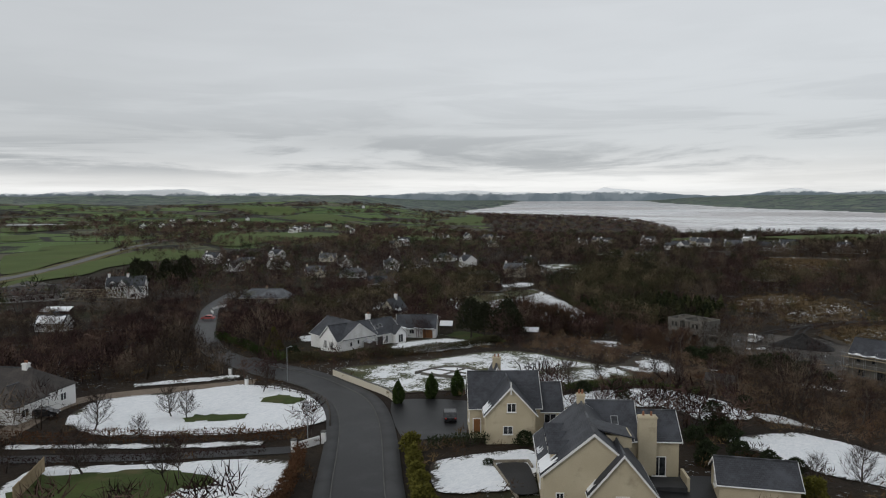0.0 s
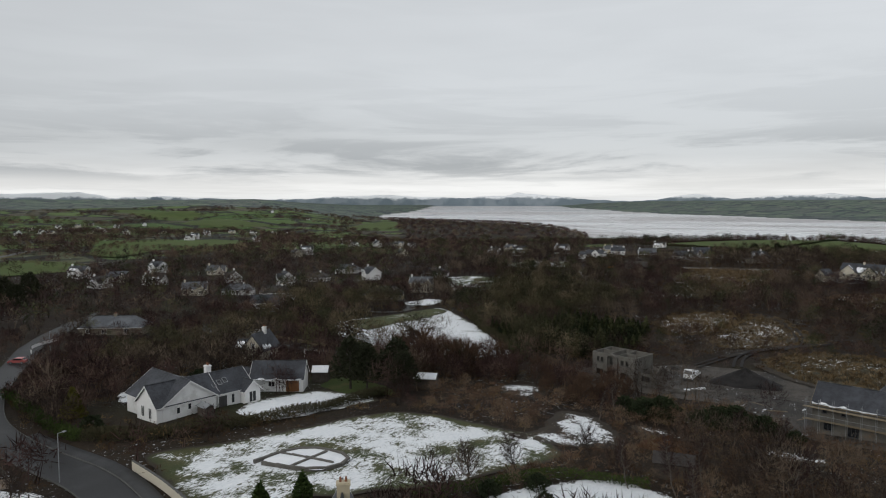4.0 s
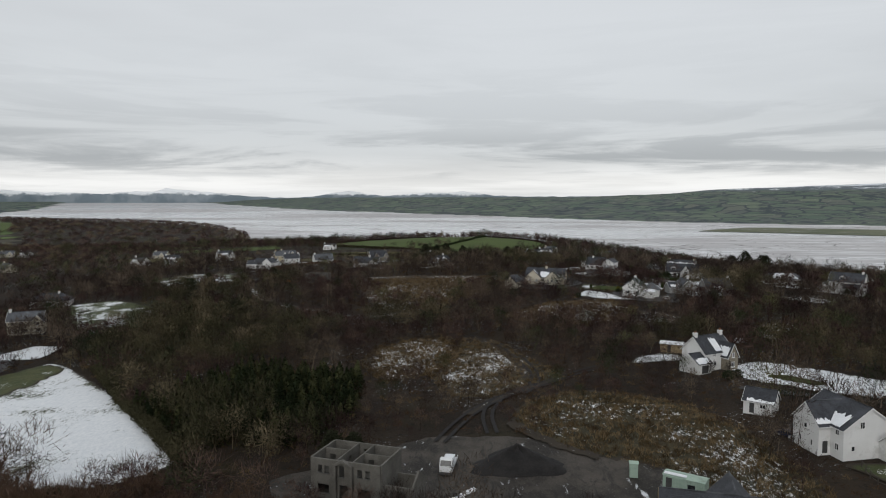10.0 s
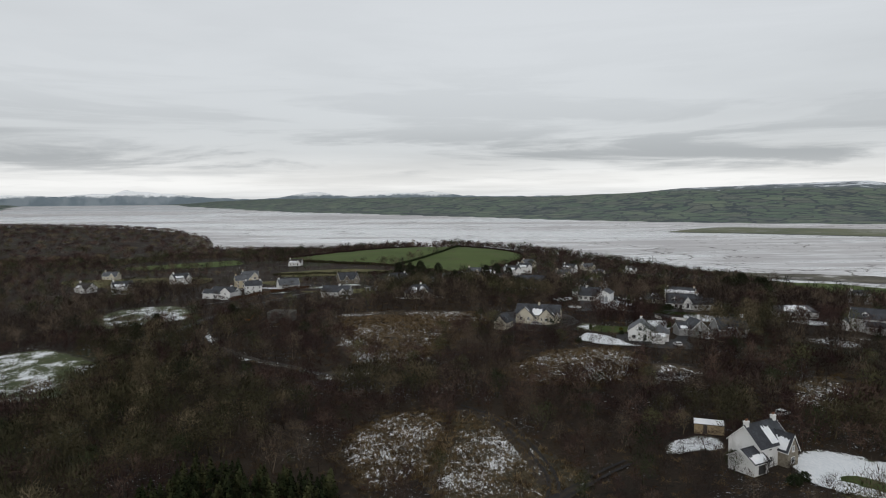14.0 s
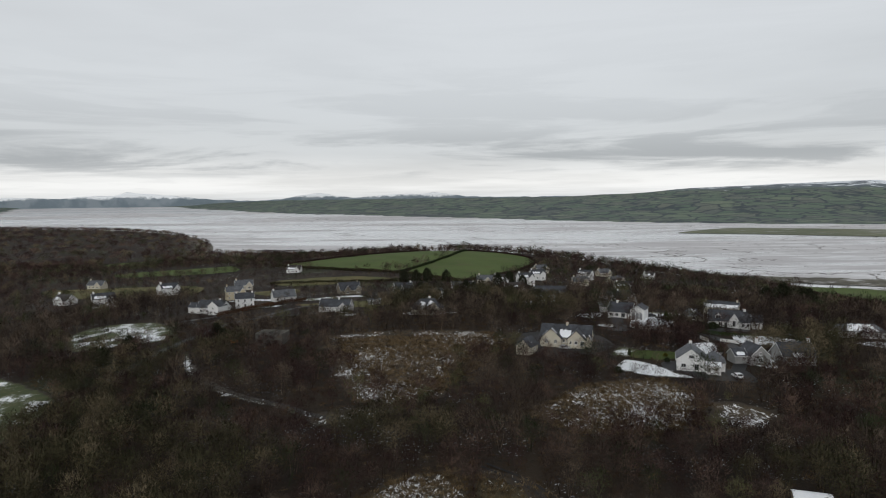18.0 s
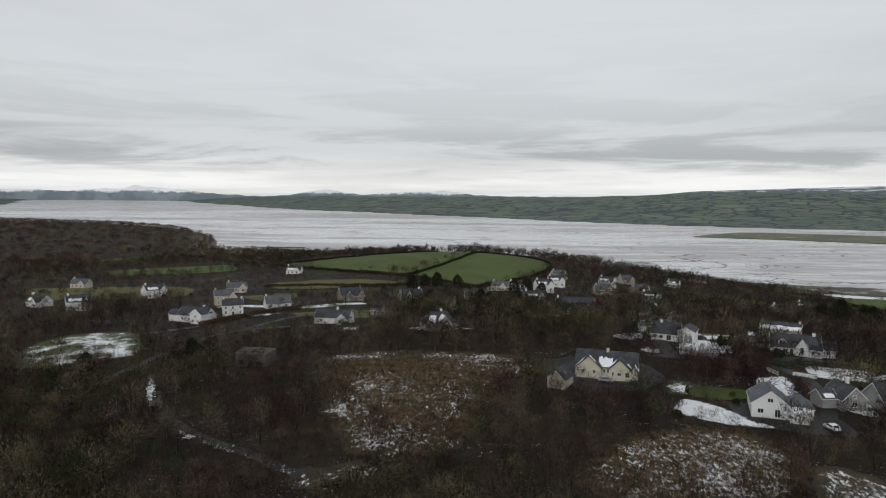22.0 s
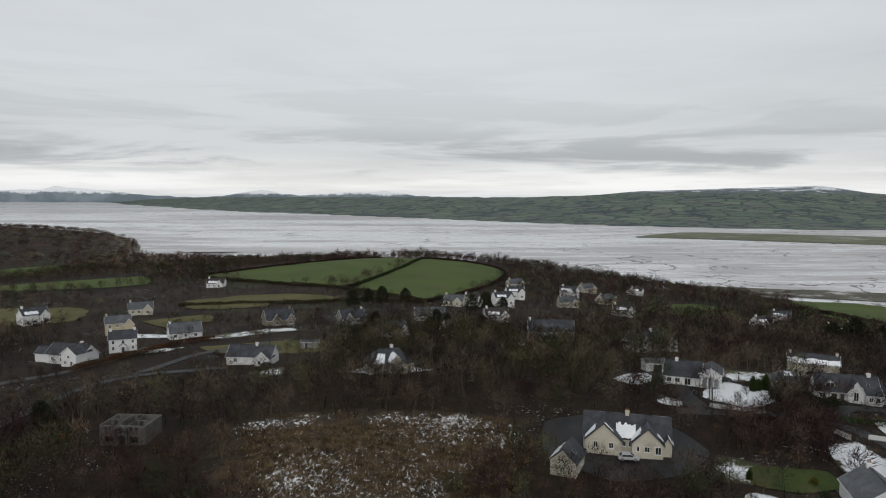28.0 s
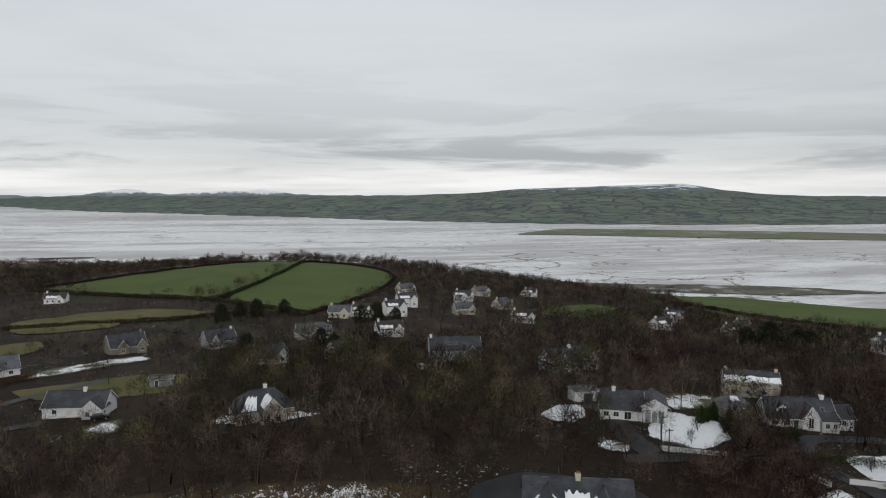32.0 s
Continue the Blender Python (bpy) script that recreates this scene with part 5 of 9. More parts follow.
# the estate at the start
A = house("house", "cream rendered dormer house with steep blue-black slate roofs", 13.86, -28.5, 33,
          [(-4.8, 0, 2.4, 11, 3.76, 7.76, "y", 0, 0.0), (1.0, 9, 5.9, 15.4, 4.2, 7.3, "x"), (-0.4, -1.0, 5.7, 7, 2.4, 6.1, "y"), (5.9, 9, 10.4, 14.6, 4.2, 6.4, "x")],
          [(0, "s", 1.6, 0.6, 0.8, 1.3), (2, "s", 3.0, 0.9, 1.3, 1.2), (2, "w", 1.6, 0.9, 0.7, 1.2), (3, "s", 2.4, 0.1, 1.5, 2.2), (0, "w", 4, 0.8, 1.2, 1.2), (0, "w", 8, 0.8, 1.2, 1.2), (1, "s", 3.4, 0.9, 1.0, 1.2)],
          [(6.9, 8.7, 6.9, 1.9, 0.8, "render_cream"), (0, 10.4, 8.7, 0.8, 0.8, "render_cream")], wall="render_cream", z=12.6,
          snow=[(0, -1, 0.02, 0.3, 0.0, 0.3), (2, -1, 0.05, 0.35, 0.02, 0.25), (0, -1, 0.45, 0.6, 0.02, 0.1)], skylights=[(1, -1, 0.55, 0.5)])
for yy in (2.6, 5.2, 7.8):
    dormer(A, -4.0, yy, 4.1, 2.0, 3.4, 1.2, 0.8, -90, "render_cream", "slate")
part("dormer", boxes((1.6, 3.2, 5.3, 4.2, 5.8, 6.5)), M["render_cream"], A)
part("dormer_roof", slope_mesh((4.5, 2.9, 6.4), (4.5, 6.1, 6.4), (0.6, 6.1, 7.3), (0.6, 2.9, 7.3), 0.12, M["slate"], "dormer_roof"), M["slate"], A)
part("terrace_wall", boxes((10.6, 6.4, -0.8, 10.9, 9, 1.0)), M["render_cream"], A)
part("terrace", boxes((6.2, 6.2, -0.9, 10.6, 9, 0.05)), M["footpath"], A)
B = house("house", "cream rendered house with a steep front gable and slate roof", -6.18, -17.04, 38,
          [(0, 0, 7, 7.4, 3.9, 7.7, "y"), (-2.1, 3.4, 8.2, 11.4, 3.9, 8.0, "x"), (8.2, 4.2, 11.6, 10.2, 3.1, 6.3, "x"), (-0.4, 8, 5, 13, 3.6, 8.6, "y")],
          [(0, "s", 3.6, 4.1, 1.3, 1.3), (0, "s", 3.1, 0.9, 1.4, 1.2), (2, "s", 1.6, 1.1, 1.8, 1.4), (1, "w", 2.5, 1.0, 1.1, 1.2), (1, "s", 8.8, 1.0, 1.2, 1.2)],
          [(2.4, 10.2, 9.7, 1.2, 0.9, "render_cream")], [(1, "s", 1.0, 1.0, 2.1, "door_wood")], wall="render_cream",
          snow=[(0, -1, 0.05, 0.45, 0.0, 0.26)], z=12.0)
B.scale = (0.9, 0.9, 0.9)
part("finial", boxes((3.42, -0.34, 6.7, 3.58, -0.2, 8.5)), M["trim"], B)
house("garage", "cream garage with a grey slate roof among shrubs", 22.5, -17.5, 24, [(0, 0, 7.6, 5, 2.2, 3.9, "x")], [(0, "w", 2.5, 0.9, 1.0, 1.0)], wall="render_cream", category="garage")
house("house", "white house with brown tiled hipped roof beside the gravel drive", -88, -50.5, 28, [(0, 0, 15, 10, 3.2, 6.6, "x", 4), (9, -4, 15.5, 3, 3.0, 5.4, "y", 2.5)],
      [(0, "e", 3, 0.9, 1.4, 1.3), (0, "e", 7, 0.9, 1.4, 1.3), (1, "e", 2, 0.9, 1.6, 1.3), (1, "s", 3, 0.6, 2.2, 1.6, 2)], [(10, 5, 7.6, 0.9, 0.9, "render_white")], roof="slate_brown")
# the bungalow across the road
house("bungalow", "white rendered bungalow with two front gables and slate roof", -69.3, 17.5, -11,
      [(-7, 0, 0, 11, 2.7, 5.6, "y"), (-13, 1.0, 0.2, 10.5, 2.7, 6.0, "x"), (-10.5, 1.6, -7, 9, 2.6, 4.6, "x"), (-7.5, 10.5, 0, 18, 2.7, 5.5, "y"), (-6, 15.5, 1.4, 18.6, 2.5, 4.0, "x")],
      [(0, "s", 2.2, 0.3, 1.1, 1.9), (0, "s", 4.8, 0.3, 1.1, 1.9), (2, "s", 1.0, 0.6, 0.6, 1.6, 0), (2, "s", 2.3, 0.6, 0.6, 1.6, 0), (1, "e", 2.6, 0.9, 0.7, 1.1, 0), (1, "e", 4.6, 1.2, 0.7, 1.1, 0), (1, "e", 7.2, 0.9, 0.9, 1.1), (3, "e", 3.4, 0.4, 0.7, 1.7, 0), (4, "e", 1.5, 0.2, 1.5, 2.0)],
      [(-4.2, 11.5, 7.0, 0.9, 0.9, "render_white")], [(3, "e", 1.4, 1.6, 2.1, "dark_trim")], skylights=[(3, 1, 0.1, 0.45), (3, 1, 0.25, 0.5), (3, 1, 0.4, 0.55)])
house("garage", "white garage with a slate roof and brown double door", -71.5, 40.0, 33, [(0, 0, 10, 6.4, 2.5, 5.2, "x"), (-3, 1.6, 0, 5.2, 2.2, 3.9, "x")],
      [(0, "s", 4.0, 1.0, 1.3, 1.1), (1, "w", 1.8, 0.9, 0.6, 0.9, 0)], [], [(0, "s", 8.0, 2.5, 2.1, "door_wood", "garage_door"), (0, "w", 2, 0.9, 2.0, "door_wood")], category="garage", snow=[(0, -1, 0.05, 0.95, 0.0, 0.05)])
house("house", "cream gabled cottage with snow-edged slates behind the garage", -101.5, 66, 12, [(0, 0, 6.2, 7.5, 3.4, 7.0, "y"), (-4, 2, 0, 7, 2.6, 4.6, "x")],
      [(0, "s", 3.3, 3.6, 1.0, 1.3), (0, "s", 3.3, 0.8, 1.2, 1.2), (0, "e", 3, 1, 1, 1.2)], [(3.3, 5, 8.3, 0.8, 0.8, "render_white")], wall="render_buff", trim="dark_trim",
      snow=[(0, -1, 0.0, 0.5, 0.3, 0.6), (1, -1, 0.1, 0.9, 0.2, 0.8), (0, 1, 0.1, 0.5, 0.1, 0.3)])
# round the building site
house("house", "white two-storey house with cross gables and snow in the valley", 60.9, 116.6, 11,
      [(0, 0, 9.9, 11, 4.9, 8.3, "y"), (-2.2, 3.0, 6, 9.4, 4.8, 7.9, "x"), (6.6, -4.4, 12.4, 0.4, 2.3, 4.3, "x")],
      [(0, "s", 3.4, 4.9, 0.9, 1.2), (0, "s", 1.8, 1.2, 0.7, 0.9, 0), (0, "w", 1.4, 1.0, 0.9, 1.2), (0, "w", 1.4, 3.6, 0.9, 1.0), (1, "w", 3.2, 3.4, 0.8, 0.9, 0), (1, "w", 1.6, 0.8, 0.5, 1.1, 0), (1, "w", 4.4, 0.8, 0.5, 1.1, 0), (2, "w", 2.0, 0.3, 1.6, 1.8, 2), (2, "s", 3, 0.8, 1.2, 1.2)],
      [(9.4, -1.6, 5.0, 0.8, 0.7, "render_white")], [(1, "s", 1.2, 1.0, 2.1, "dark_trim")], snow=[(0, -1, 0.1, 0.42, 0.05, 0.5), (1, -1, 0.0, 0.3, 0.1, 0.3)])
house("garage", "small white garage with a slate roof and snowy eaves", 54.4, 140.8, -36, [(0, 0, 5.6, 4.6, 2.5, 4.5, "x")], [(0, "s", 3.6, 1.1, 1.1, 0.8)], [], [(0, "s", 1.6, 0.9, 2.0, "dark_trim")],
      category="garage", snow=[(0, -1, 0.15, 0.98, 0.0, 0.2)])
house("house", "white storey-and-a-half house with two chimneys and stone porch", 58.2, 173.8, 28,
      [(0, 0, 9.6, 7.6, 4.4, 8.0, "x"), (5.6, -2.2, 9.0, 3, 3.6, 6.6, "y"), (-3.8, -1.6, 0.6, 4.6, 2.4, 4.4, "x")],
      [(0, "w", 5.6, 1.0, 0.9, 1.2), (0, "s", 3.4, 1.0, 1.0, 1.2), (1, "s", 1.7, 3.2, 0.8, 1.2), (1, "s", 1.7, 0.8, 1.2, 1.3), (0, "s", 3.2, 3.4, 0.9, 1.0)],
      [(0.5, 3.8, 9.0, 0.9, 0.8, "render_white"), (9.1, 3.8, 9.0, 0.9, 0.8, "render_white")], [(2, "s", 2.2, 2.2, 2.1, "dark_trim", "garage_door")], walls={1: "stone"},
      snow=[(0, -1, 0.4, 0.62, 0.1, 0.8), (1, -1, 0.1, 0.8, 0.1, 0.7), (2, -1, 0.05, 0.9, 0.05, 0.5)])
# along the flight
H3 = house("house", "white gabled house with grey slates above a dark forecourt", 62.6, 282.6, -19,
           [(0, 0, 8.3, 11, 3.4, 6.5, "y"), (7.6, 2, 14, 9, 2.6, 5.0, "x", 3), (8.4, -1.8, 12.6, 2, 2.2, 3.0, "x")],
           [(0, "s", 4.1, 3.7, 1.3, 1.1), (0, "s", 2.0, 0.9, 1.4, 1.2), (0, "s", 5.8, 0.15, 1.3, 2.0), (0, "w", 4, 1, 1.2, 1.2), (2, "s", 2.8, 0.8, 0.8, 0.8)],
           [(4.1, 9.6, 7.3, 0.8, 0.8, "render_white")], [(1, "s", 1.0, 0.9, 2.0, "dark_trim")], snow=[(2, -1, 0.02, 0.98, 0.0, 0.95), (2, 1, 0.02, 0.98, 0.0, 0.95)], roof="slate_grey")
house("bungalow", "buff bungalow with twin front gables and snow on the slates", 26.1, 316.6, -19.4,
      [(-0.6, 2.0, 17.2, 10.6, 2.8, 6.5, "x"), (0, 0, 7.2, 7, 2.8, 6.2, "y"), (9.4, -0.4, 15.6, 7, 2.8, 5.9, "y"), (15.6, 0.8, 17.4, 4, 2.6, 3.9, "y")],
      [(1, "s", 2.0, 0.9, 1.0, 1.3), (1, "s", 5.2, 0.9, 1.0, 1.3), (2, "s", 1.2, 0.9, 0.6, 1.2, 0), (2, "s", 3.0, 0.9, 1.1, 1.2), (2, "s", 5.2, 0.6, 1.2, 1.6), (0, "s", 8.4, 0.9, 0.8, 1.2), (0, "s", 9.6, 0.9, 0.6, 1.2, 0)],
      [(8.4, 6.3, 7.4, 0.8, 0.8, "render_buff")], wall="render_buff", trim="dark_trim",
      snow=[(1, -1, 0.05, 0.6, 0.02, 0.55), (1, 1, 0.0, 0.12, 0.5, 0.95), (0, -1, 0.38, 0.6, 0.02, 0.6), (2, -1, 0.1, 0.7, 0.05, 0.6), (2, 1, 0.2, 0.7, 0.02, 0.4), (3, 1, 0.05, 0.95, 0.0, 0.9)])
house("garage", "buff garage with a slate roof and snow on one slope", 16.3, 308.0, -30, [(0, 0, 5.2, 7, 2.8, 5.2, "y")], [(0, "e", 4, 1, 0.9, 1.0)], [], wall="render_buff", trim="dark_trim", category="garage",
      snow=[(0, -1, 0.05, 0.9, 0.02, 0.6)], skylights=[(0, 1, 0.4, 0.5)])
H8 = house("house", "white house with a three-arched end wall and dark roof", 60.6, 358.4, -28,
           [(0, 0, 9.6, 7.6, 2.6, 6.0, "x"), (9.2, -0.6, 14.8, 8.0, 4.0, 5.6, "y")],
           [(0, "s", 1.4, 0.8, 1.3, 1.2), (0, "s", 3.6, 0.8, 1.3, 1.2), (0, "s", 6.2, 0.3, 1.6, 1.9)], [(3, 3.8, 6.8, 0.8, 0.8, "render_white")])
for k in range(3):
    bm = prism([(-0.6, 0.1)] + [(-0.6 * math.cos(a), 2.2 + 0.6 * math.sin(a)) for a in np.linspace(0, 3.1416, 9)] + [(0.6, 0.1)], -0.08, 0.05)
    o = part("arched_window", bm, M["lead"], H8, "tall arched window")
    o.matrix_local = pose(10.6 + 1.45 * k, -0.62, 0)
house("garage", "white flat-roofed garage with a dark open door", 61.4, 373.2, -4, [(0, 0, 6, 5, 2.7, 3.5, "x")], [], [], [(0, "s", 3.6, 2.4, 2.1, "dark_trim", "garage_door")], category="garage", roof="slate_grey")
house("house", "long white house with snow along the lower roof", 107.5, 376, -30, [(0, 0, 14, 7.6, 4.4, 6.6, "x")],
      [(0, "s", 2.2, 0.9, 1.1, 1.2), (0, "s", 6, 0.9, 1.1, 1.2), (0, "s", 10, 0.9, 1.1, 1.2), (0, "e", 4, 1.0, 1.1, 1.2)], [(0.6, 3.8, 7.4, 0.7, 0.7, "render_buff"), (13.4, 3.8, 7.4, 0.7, 0.7, "render_buff")], wall="render_buff",
      snow=[(0, -1, 0.01, 0.99, 0.0, 0.5)])
H6 = house("house", "white dormer house with a dark slate roof and centre gable", 99.5, 350.0, -19,
           [(0, 0, 15.5, 7.4, 2.7, 6.4, "x"), (7.4, -1.0, 11.4, 4, 2.9, 5.7, "y"), (11.6, -1.8, 15.4, 3, 2.6, 3.9, "x"), (15.5, 1, 20, 6.6, 2.5, 4.8, "x")],
           [(0, "s", 1.6, 0.8, 1.5, 1.3), (0, "s", 4.4, 0.8, 1.5, 1.3), (1, "s", 2.0, 0.6, 1.2, 2.4), (2, "s", 1.1, 0.8, 1.0, 1.2), (2, "s", 2.8, 0.8, 1.0, 1.2), (3, "s", 2.2, 0.8, 1.1, 1.2)],
           [(13.5, 3.7, 7.2, 0.9, 0.8, "render_white")], [(0, "s", 6.4, 1.0, 2.1, "dark_trim")], skylights=[(0, -1, 0.82, 0.45)])
dormer(H6, 3.6, 0.9, 3.3, 2.4, 3.0, 1.4, 1.0, 0, "render_white", "slate")
house("cottage", "small stone cottage with a snowy hipped roof", 91.5, 356, -10, [(0, 0, 8, 6, 2.5, 4.6, "x", 2.6)], [(0, "s", 4, 0.8, 1.0, 1.1)], (), wall="stone", roof="slate_grey", snow=[(0, -1, 0.3, 0.7, 0.5, 0.9)])
house("bungalow", "hipped bungalow with snow on the slates among bare trees", -21, 381, 12, [(0, 0, 14, 9, 2.7, 6.4, "x", 4), (5.4, -3, 11, 4, 2.7, 6.0, "y")],
      [(1, "s", 1.6, 0.8, 1.0, 1.3), (1, "s", 3.9, 0.5, 1.2, 1.7), (0, "s", 2.4, 0.8, 1.3, 1.2), (0, "e", 4, 0.8, 1.2, 1.2)], [(8, 5, 7.6, 0.8, 0.8, "render_white")],
      snow=[(0, -1, 0.1, 0.35, 0.05, 0.7), (1, -1, 0.05, 0.8, 0.3, 0.95), (0, 1, 0.1, 0.9, 0.1, 0.8)], wall="render_buff")
house("bungalow", "long white bungalow with a gable end and dark slates", -68, 404.3, -10, [(0, 0, 15, 8, 2.6, 5.6, "x"), (10.4, -2.4, 15.2, 3, 2.6, 4.8, "y")],
      [(0, "s", 3, 0.8, 1.2, 1.2), (1, "s", 1.5, 0.7, 1.0, 1.3), (1, "e", 2, 0.8, 1.2, 1.2), (0, "w", 4, 0.8, 1.0, 1.2)], [(9, 4, 6.6, 0.8, 0.8, "render_white")])
house("house", "pale blue gabled house with a long slate roof", 41.4, 445.0, -8, [(0, 0, 18, 9, 4.2, 8.0, "x"), (12, -2, 17, 4, 3.0, 6, "y")],
      [(0, "w", 4.5, 3.4, 1.0, 1.3), (0, "w", 2.4, 0.8, 0.9, 1.8, 0), (0, "s", 2.4, 0.8, 1.2, 1.2), (0, "s", 8, 0.8, 1.2, 1.2)], [(0.6, 4.5, 9.0, 0.8, 0.8, "render_white")], walls={0: "render_blue", 1: "stone"}, skylights=[(0, -1, 0.3, 0.5), (0, -1, 0.4, 0.5), (0, -1, 0.5, 0.5)])
house("house", "white house with two gabled wings and snow on the roof", 73, 410.5, 14,
      [(0, 1, 16, 9, 3.2, 6.8, "x"), (-0.6, -1.6, 5, 8, 3.2, 6.8, "y"), (12, -0.8, 16.6, 8, 3.2, 6.4, "y")],
      [(1, "s", 2.8, 0.8, 1.4, 1.3), (1, "s", 2.8, 3.6, 1.0, 1.1), (2, "s", 2.3, 0.8, 1.4, 1.3), (2, "s", 2.3, 3.5, 0.9, 1.0), (0, "s", 7.5, 0.6, 1.4, 1.8), (0, "s", 10, 0.8, 1.2, 1.2)],
      [(9, 5, 7.8, 0.8, 0.8, "render_white")], snow=[(1, -1, 0.05, 0.9, 0.1, 0.5), (2, -1, 0.1, 0.8, 0.0, 0.3)], skylights=[(0, -1, 0.4, 0.45), (0, -1, 0.5, 0.45), (0, -1, 0.6, 0.45)])
# the hamlet beyond
house("house", "white L-shaped house with a slate roof behind a hedge", -134.5, 425, -22, [(0, 0, 16, 7.4, 3.0, 6.2, "x"), (10, -3, 16.4, 4, 4.4, 6.8, "y"), (-6, 1, 0, 6, 2.6, 4.6, "x")],
      [(0, "s", 3, 0.8, 1.3, 1.2), (0, "s", 7, 0.8, 1.3, 1.2), (1, "s", 1.8, 0.8, 1, 1.2), (1, "s", 4.4, 0.8, 1, 1.2), (1, "s", 3.1, 2.9, 1.0, 1.0)], [(12, 4, 7.4, 0.8, 0.8, "render_white")])
house("house", "tall white house with three bays of windows and a porch", -117.2, 435.4, 20, [(0, 0, 9.4, 7, 4.8, 7.4, "x"), (3.6, -1.6, 5.8, 0.4, 2.4, 3.4, "y")],
      [(0, "s", 1.4, 0.8, 0.9, 1.3), (0, "s", 8, 0.8, 0.9, 1.3), (0, "s", 1.4, 3.1, 0.9, 1.2), (0, "s", 4.7, 3.1, 0.9, 1.2), (0, "s", 8, 3.1, 0.9, 1.2), (0, "w", 3.5, 3.0, 0.8, 1.1, 0)],
      [(0.6, 3.5, 8.3, 0.8, 0.7, "render_white"), (8.8, 3.5, 8.3, 0.8, 0.7, "render_white")], [(1, "s", 1.1, 1.0, 2.0, "dark_trim")])
house("house", "cream two-storey house with grey slates beside a snowy field", -135, 477.6, 24, [(0, 0, 10, 7.4, 5.0, 7.8, "x"), (7, -2, 11, 4, 4.4, 7.0, "y")],
      [(0, "s", 1.6, 0.8, 0.9, 1.3), (0, "s", 4.6, 0.8, 0.9, 1.3), (0, "s", 1.6, 3.2, 0.9, 1.2), (0, "s", 4.6, 3.2, 0.9, 1.2), (1, "s", 2, 0.8, 1.2, 1.3)], [(0.6, 3.7, 8.8, 0.8, 0.8, "render_cream")], wall="render_cream", roof="slate_grey")
house("bungalow", "grey-roofed dormer bungalow with white walls", -103.2, 461, 26, [(0, 0, 12.6, 8, 2.6, 6.2, "x")],
      [(0, "s", 2, 0.8, 1.3, 1.2), (0, "s", 6, 0.8, 1.0, 1.3), (0, "s", 10, 0.8, 1.3, 1.2), (0, "w", 4, 3.0, 0.9, 1.2)], [(0.6, 4, 7, 0.8, 0.8, "render_white")], roof="slate_grey", skylights=[(0, -1, 0.3, 0.4), (0, -1, 0.7, 0.4)])
house("house", "dark-roofed dormer house with stone walls and arched window", -69.6, 491.4, 26, [(0, 0, 13, 8.6, 2.8, 7.0, "x"), (2, -1.4, 6, 4, 2.8, 5.6, "y"), (9, -1.4, 12.6, 4, 2.8, 5.4, "y")],
      [(1, "s", 2, 0.8, 1.4, 1.3), (2, "s", 1.8, 0.8, 1.2, 1.3), (2, "s", 1.8, 3.2, 0.8, 0.8)], [(12, 4.3, 7.8, 0.8, 0.8, "stone")], wall="stone")
house("shed", "grey flat-roofed farm shed in rough pasture", -47, 429.5, 0, [(0, 0, 6.4, 4, 2.4, 2.8, "x")], [], [], [(0, "s", 2, 1.0, 2.0, "dark_trim")], wall="render_grey", roof="slate_grey", category="shed")
house("house", "white storey-and-a-half house with dormers behind trees", -36, 498, 24, [(0, 0, 12, 8, 3, 6.8, "x"), (1, -1.6, 5, 4, 3, 6, "y")], [(1, "s", 2, 0.8, 1.2, 1.3), (0, "s", 8, 0.8, 1.3, 1.2), (1, "s", 2, 3.3, 0.9, 1.0)], [(11, 4, 7.6, 0.8, 0.8, "render_white")], wall="render_grey")
house("house", "white bungalow with twin gables and a chimney", -16.5, 455.2, 30, [(0, 0, 12, 8, 2.8, 5.8, "x"), (6, -2, 11, 4, 2.8, 5.2, "y")], [(1, "s", 2.4, 0.7, 1.4, 1.4), (0, "s", 2.6, 0.8, 1.3, 1.2)], [(1, 4, 6.8, 0.8, 0.8, "render_white")])
house("house", "white gabled house with tall windows among trees", 10.5, 455, 30, [(0, 0, 11, 8, 3, 6.8, "x"), (2, -2, 6.6, 4, 3, 6.2, "y")], [(1, "s", 2.3, 0.7, 1.4, 1.6), (1, "s", 2.3, 3.2, 1.0, 1.2), (0, "s", 9, 0.8, 1.2, 1.2)], [(9, 4, 7.6, 0.8, 0.8, "render_white")])
house("house", "long dormer house with grey slates and white walls", -0.5, 514, 8, [(0, 0, 15, 8, 2.8, 6.4, "x"), (6, -1.8, 10, 4, 2.8, 5.6, "y")], [(0, "s", 2.5, 0.8, 1.3, 1.2), (1, "s", 2, 0.7, 1.4, 1.4), (0, "s", 12.6, 0.8, 1.3, 1.2)], [(14, 4, 7.2, 0.8, 0.8, "render_white")], roof="slate_grey")
# the eastern hamlet
H6W = house("house", "big white two-storey house with a dormer and sunroom", 153.6, 299.5, -40, [(0, 0, 13, 8, 5.2, 8.6, "x"), (6, -2.6, 12, 1, 2.8, 4.2, "x"), (-4, -1.6, 1, 3, 2.4, 4.4, "y")],
            [(0, "s", 2, 3.4, 1.0, 1.3), (0, "s", 5, 3.4, 1.0, 1.3), (0, "s", 10, 3.4, 1.0, 1.3), (0, "s", 2, 0.8, 1.0, 1.3), (1, "s", 1.6, 0.6, 1.4, 1.6), (1, "s", 4.2, 0.6, 1.4, 1.6), (0, "w", 4, 3.4, 0.9, 1.2)], [(12, 4, 9.4, 0.8, 0.8, "render_white")])
dormer(H6W, 5.0, 1.0, 5.9, 2.2, 2.6, 1.1, 0.9, 0, "render_white", "slate")
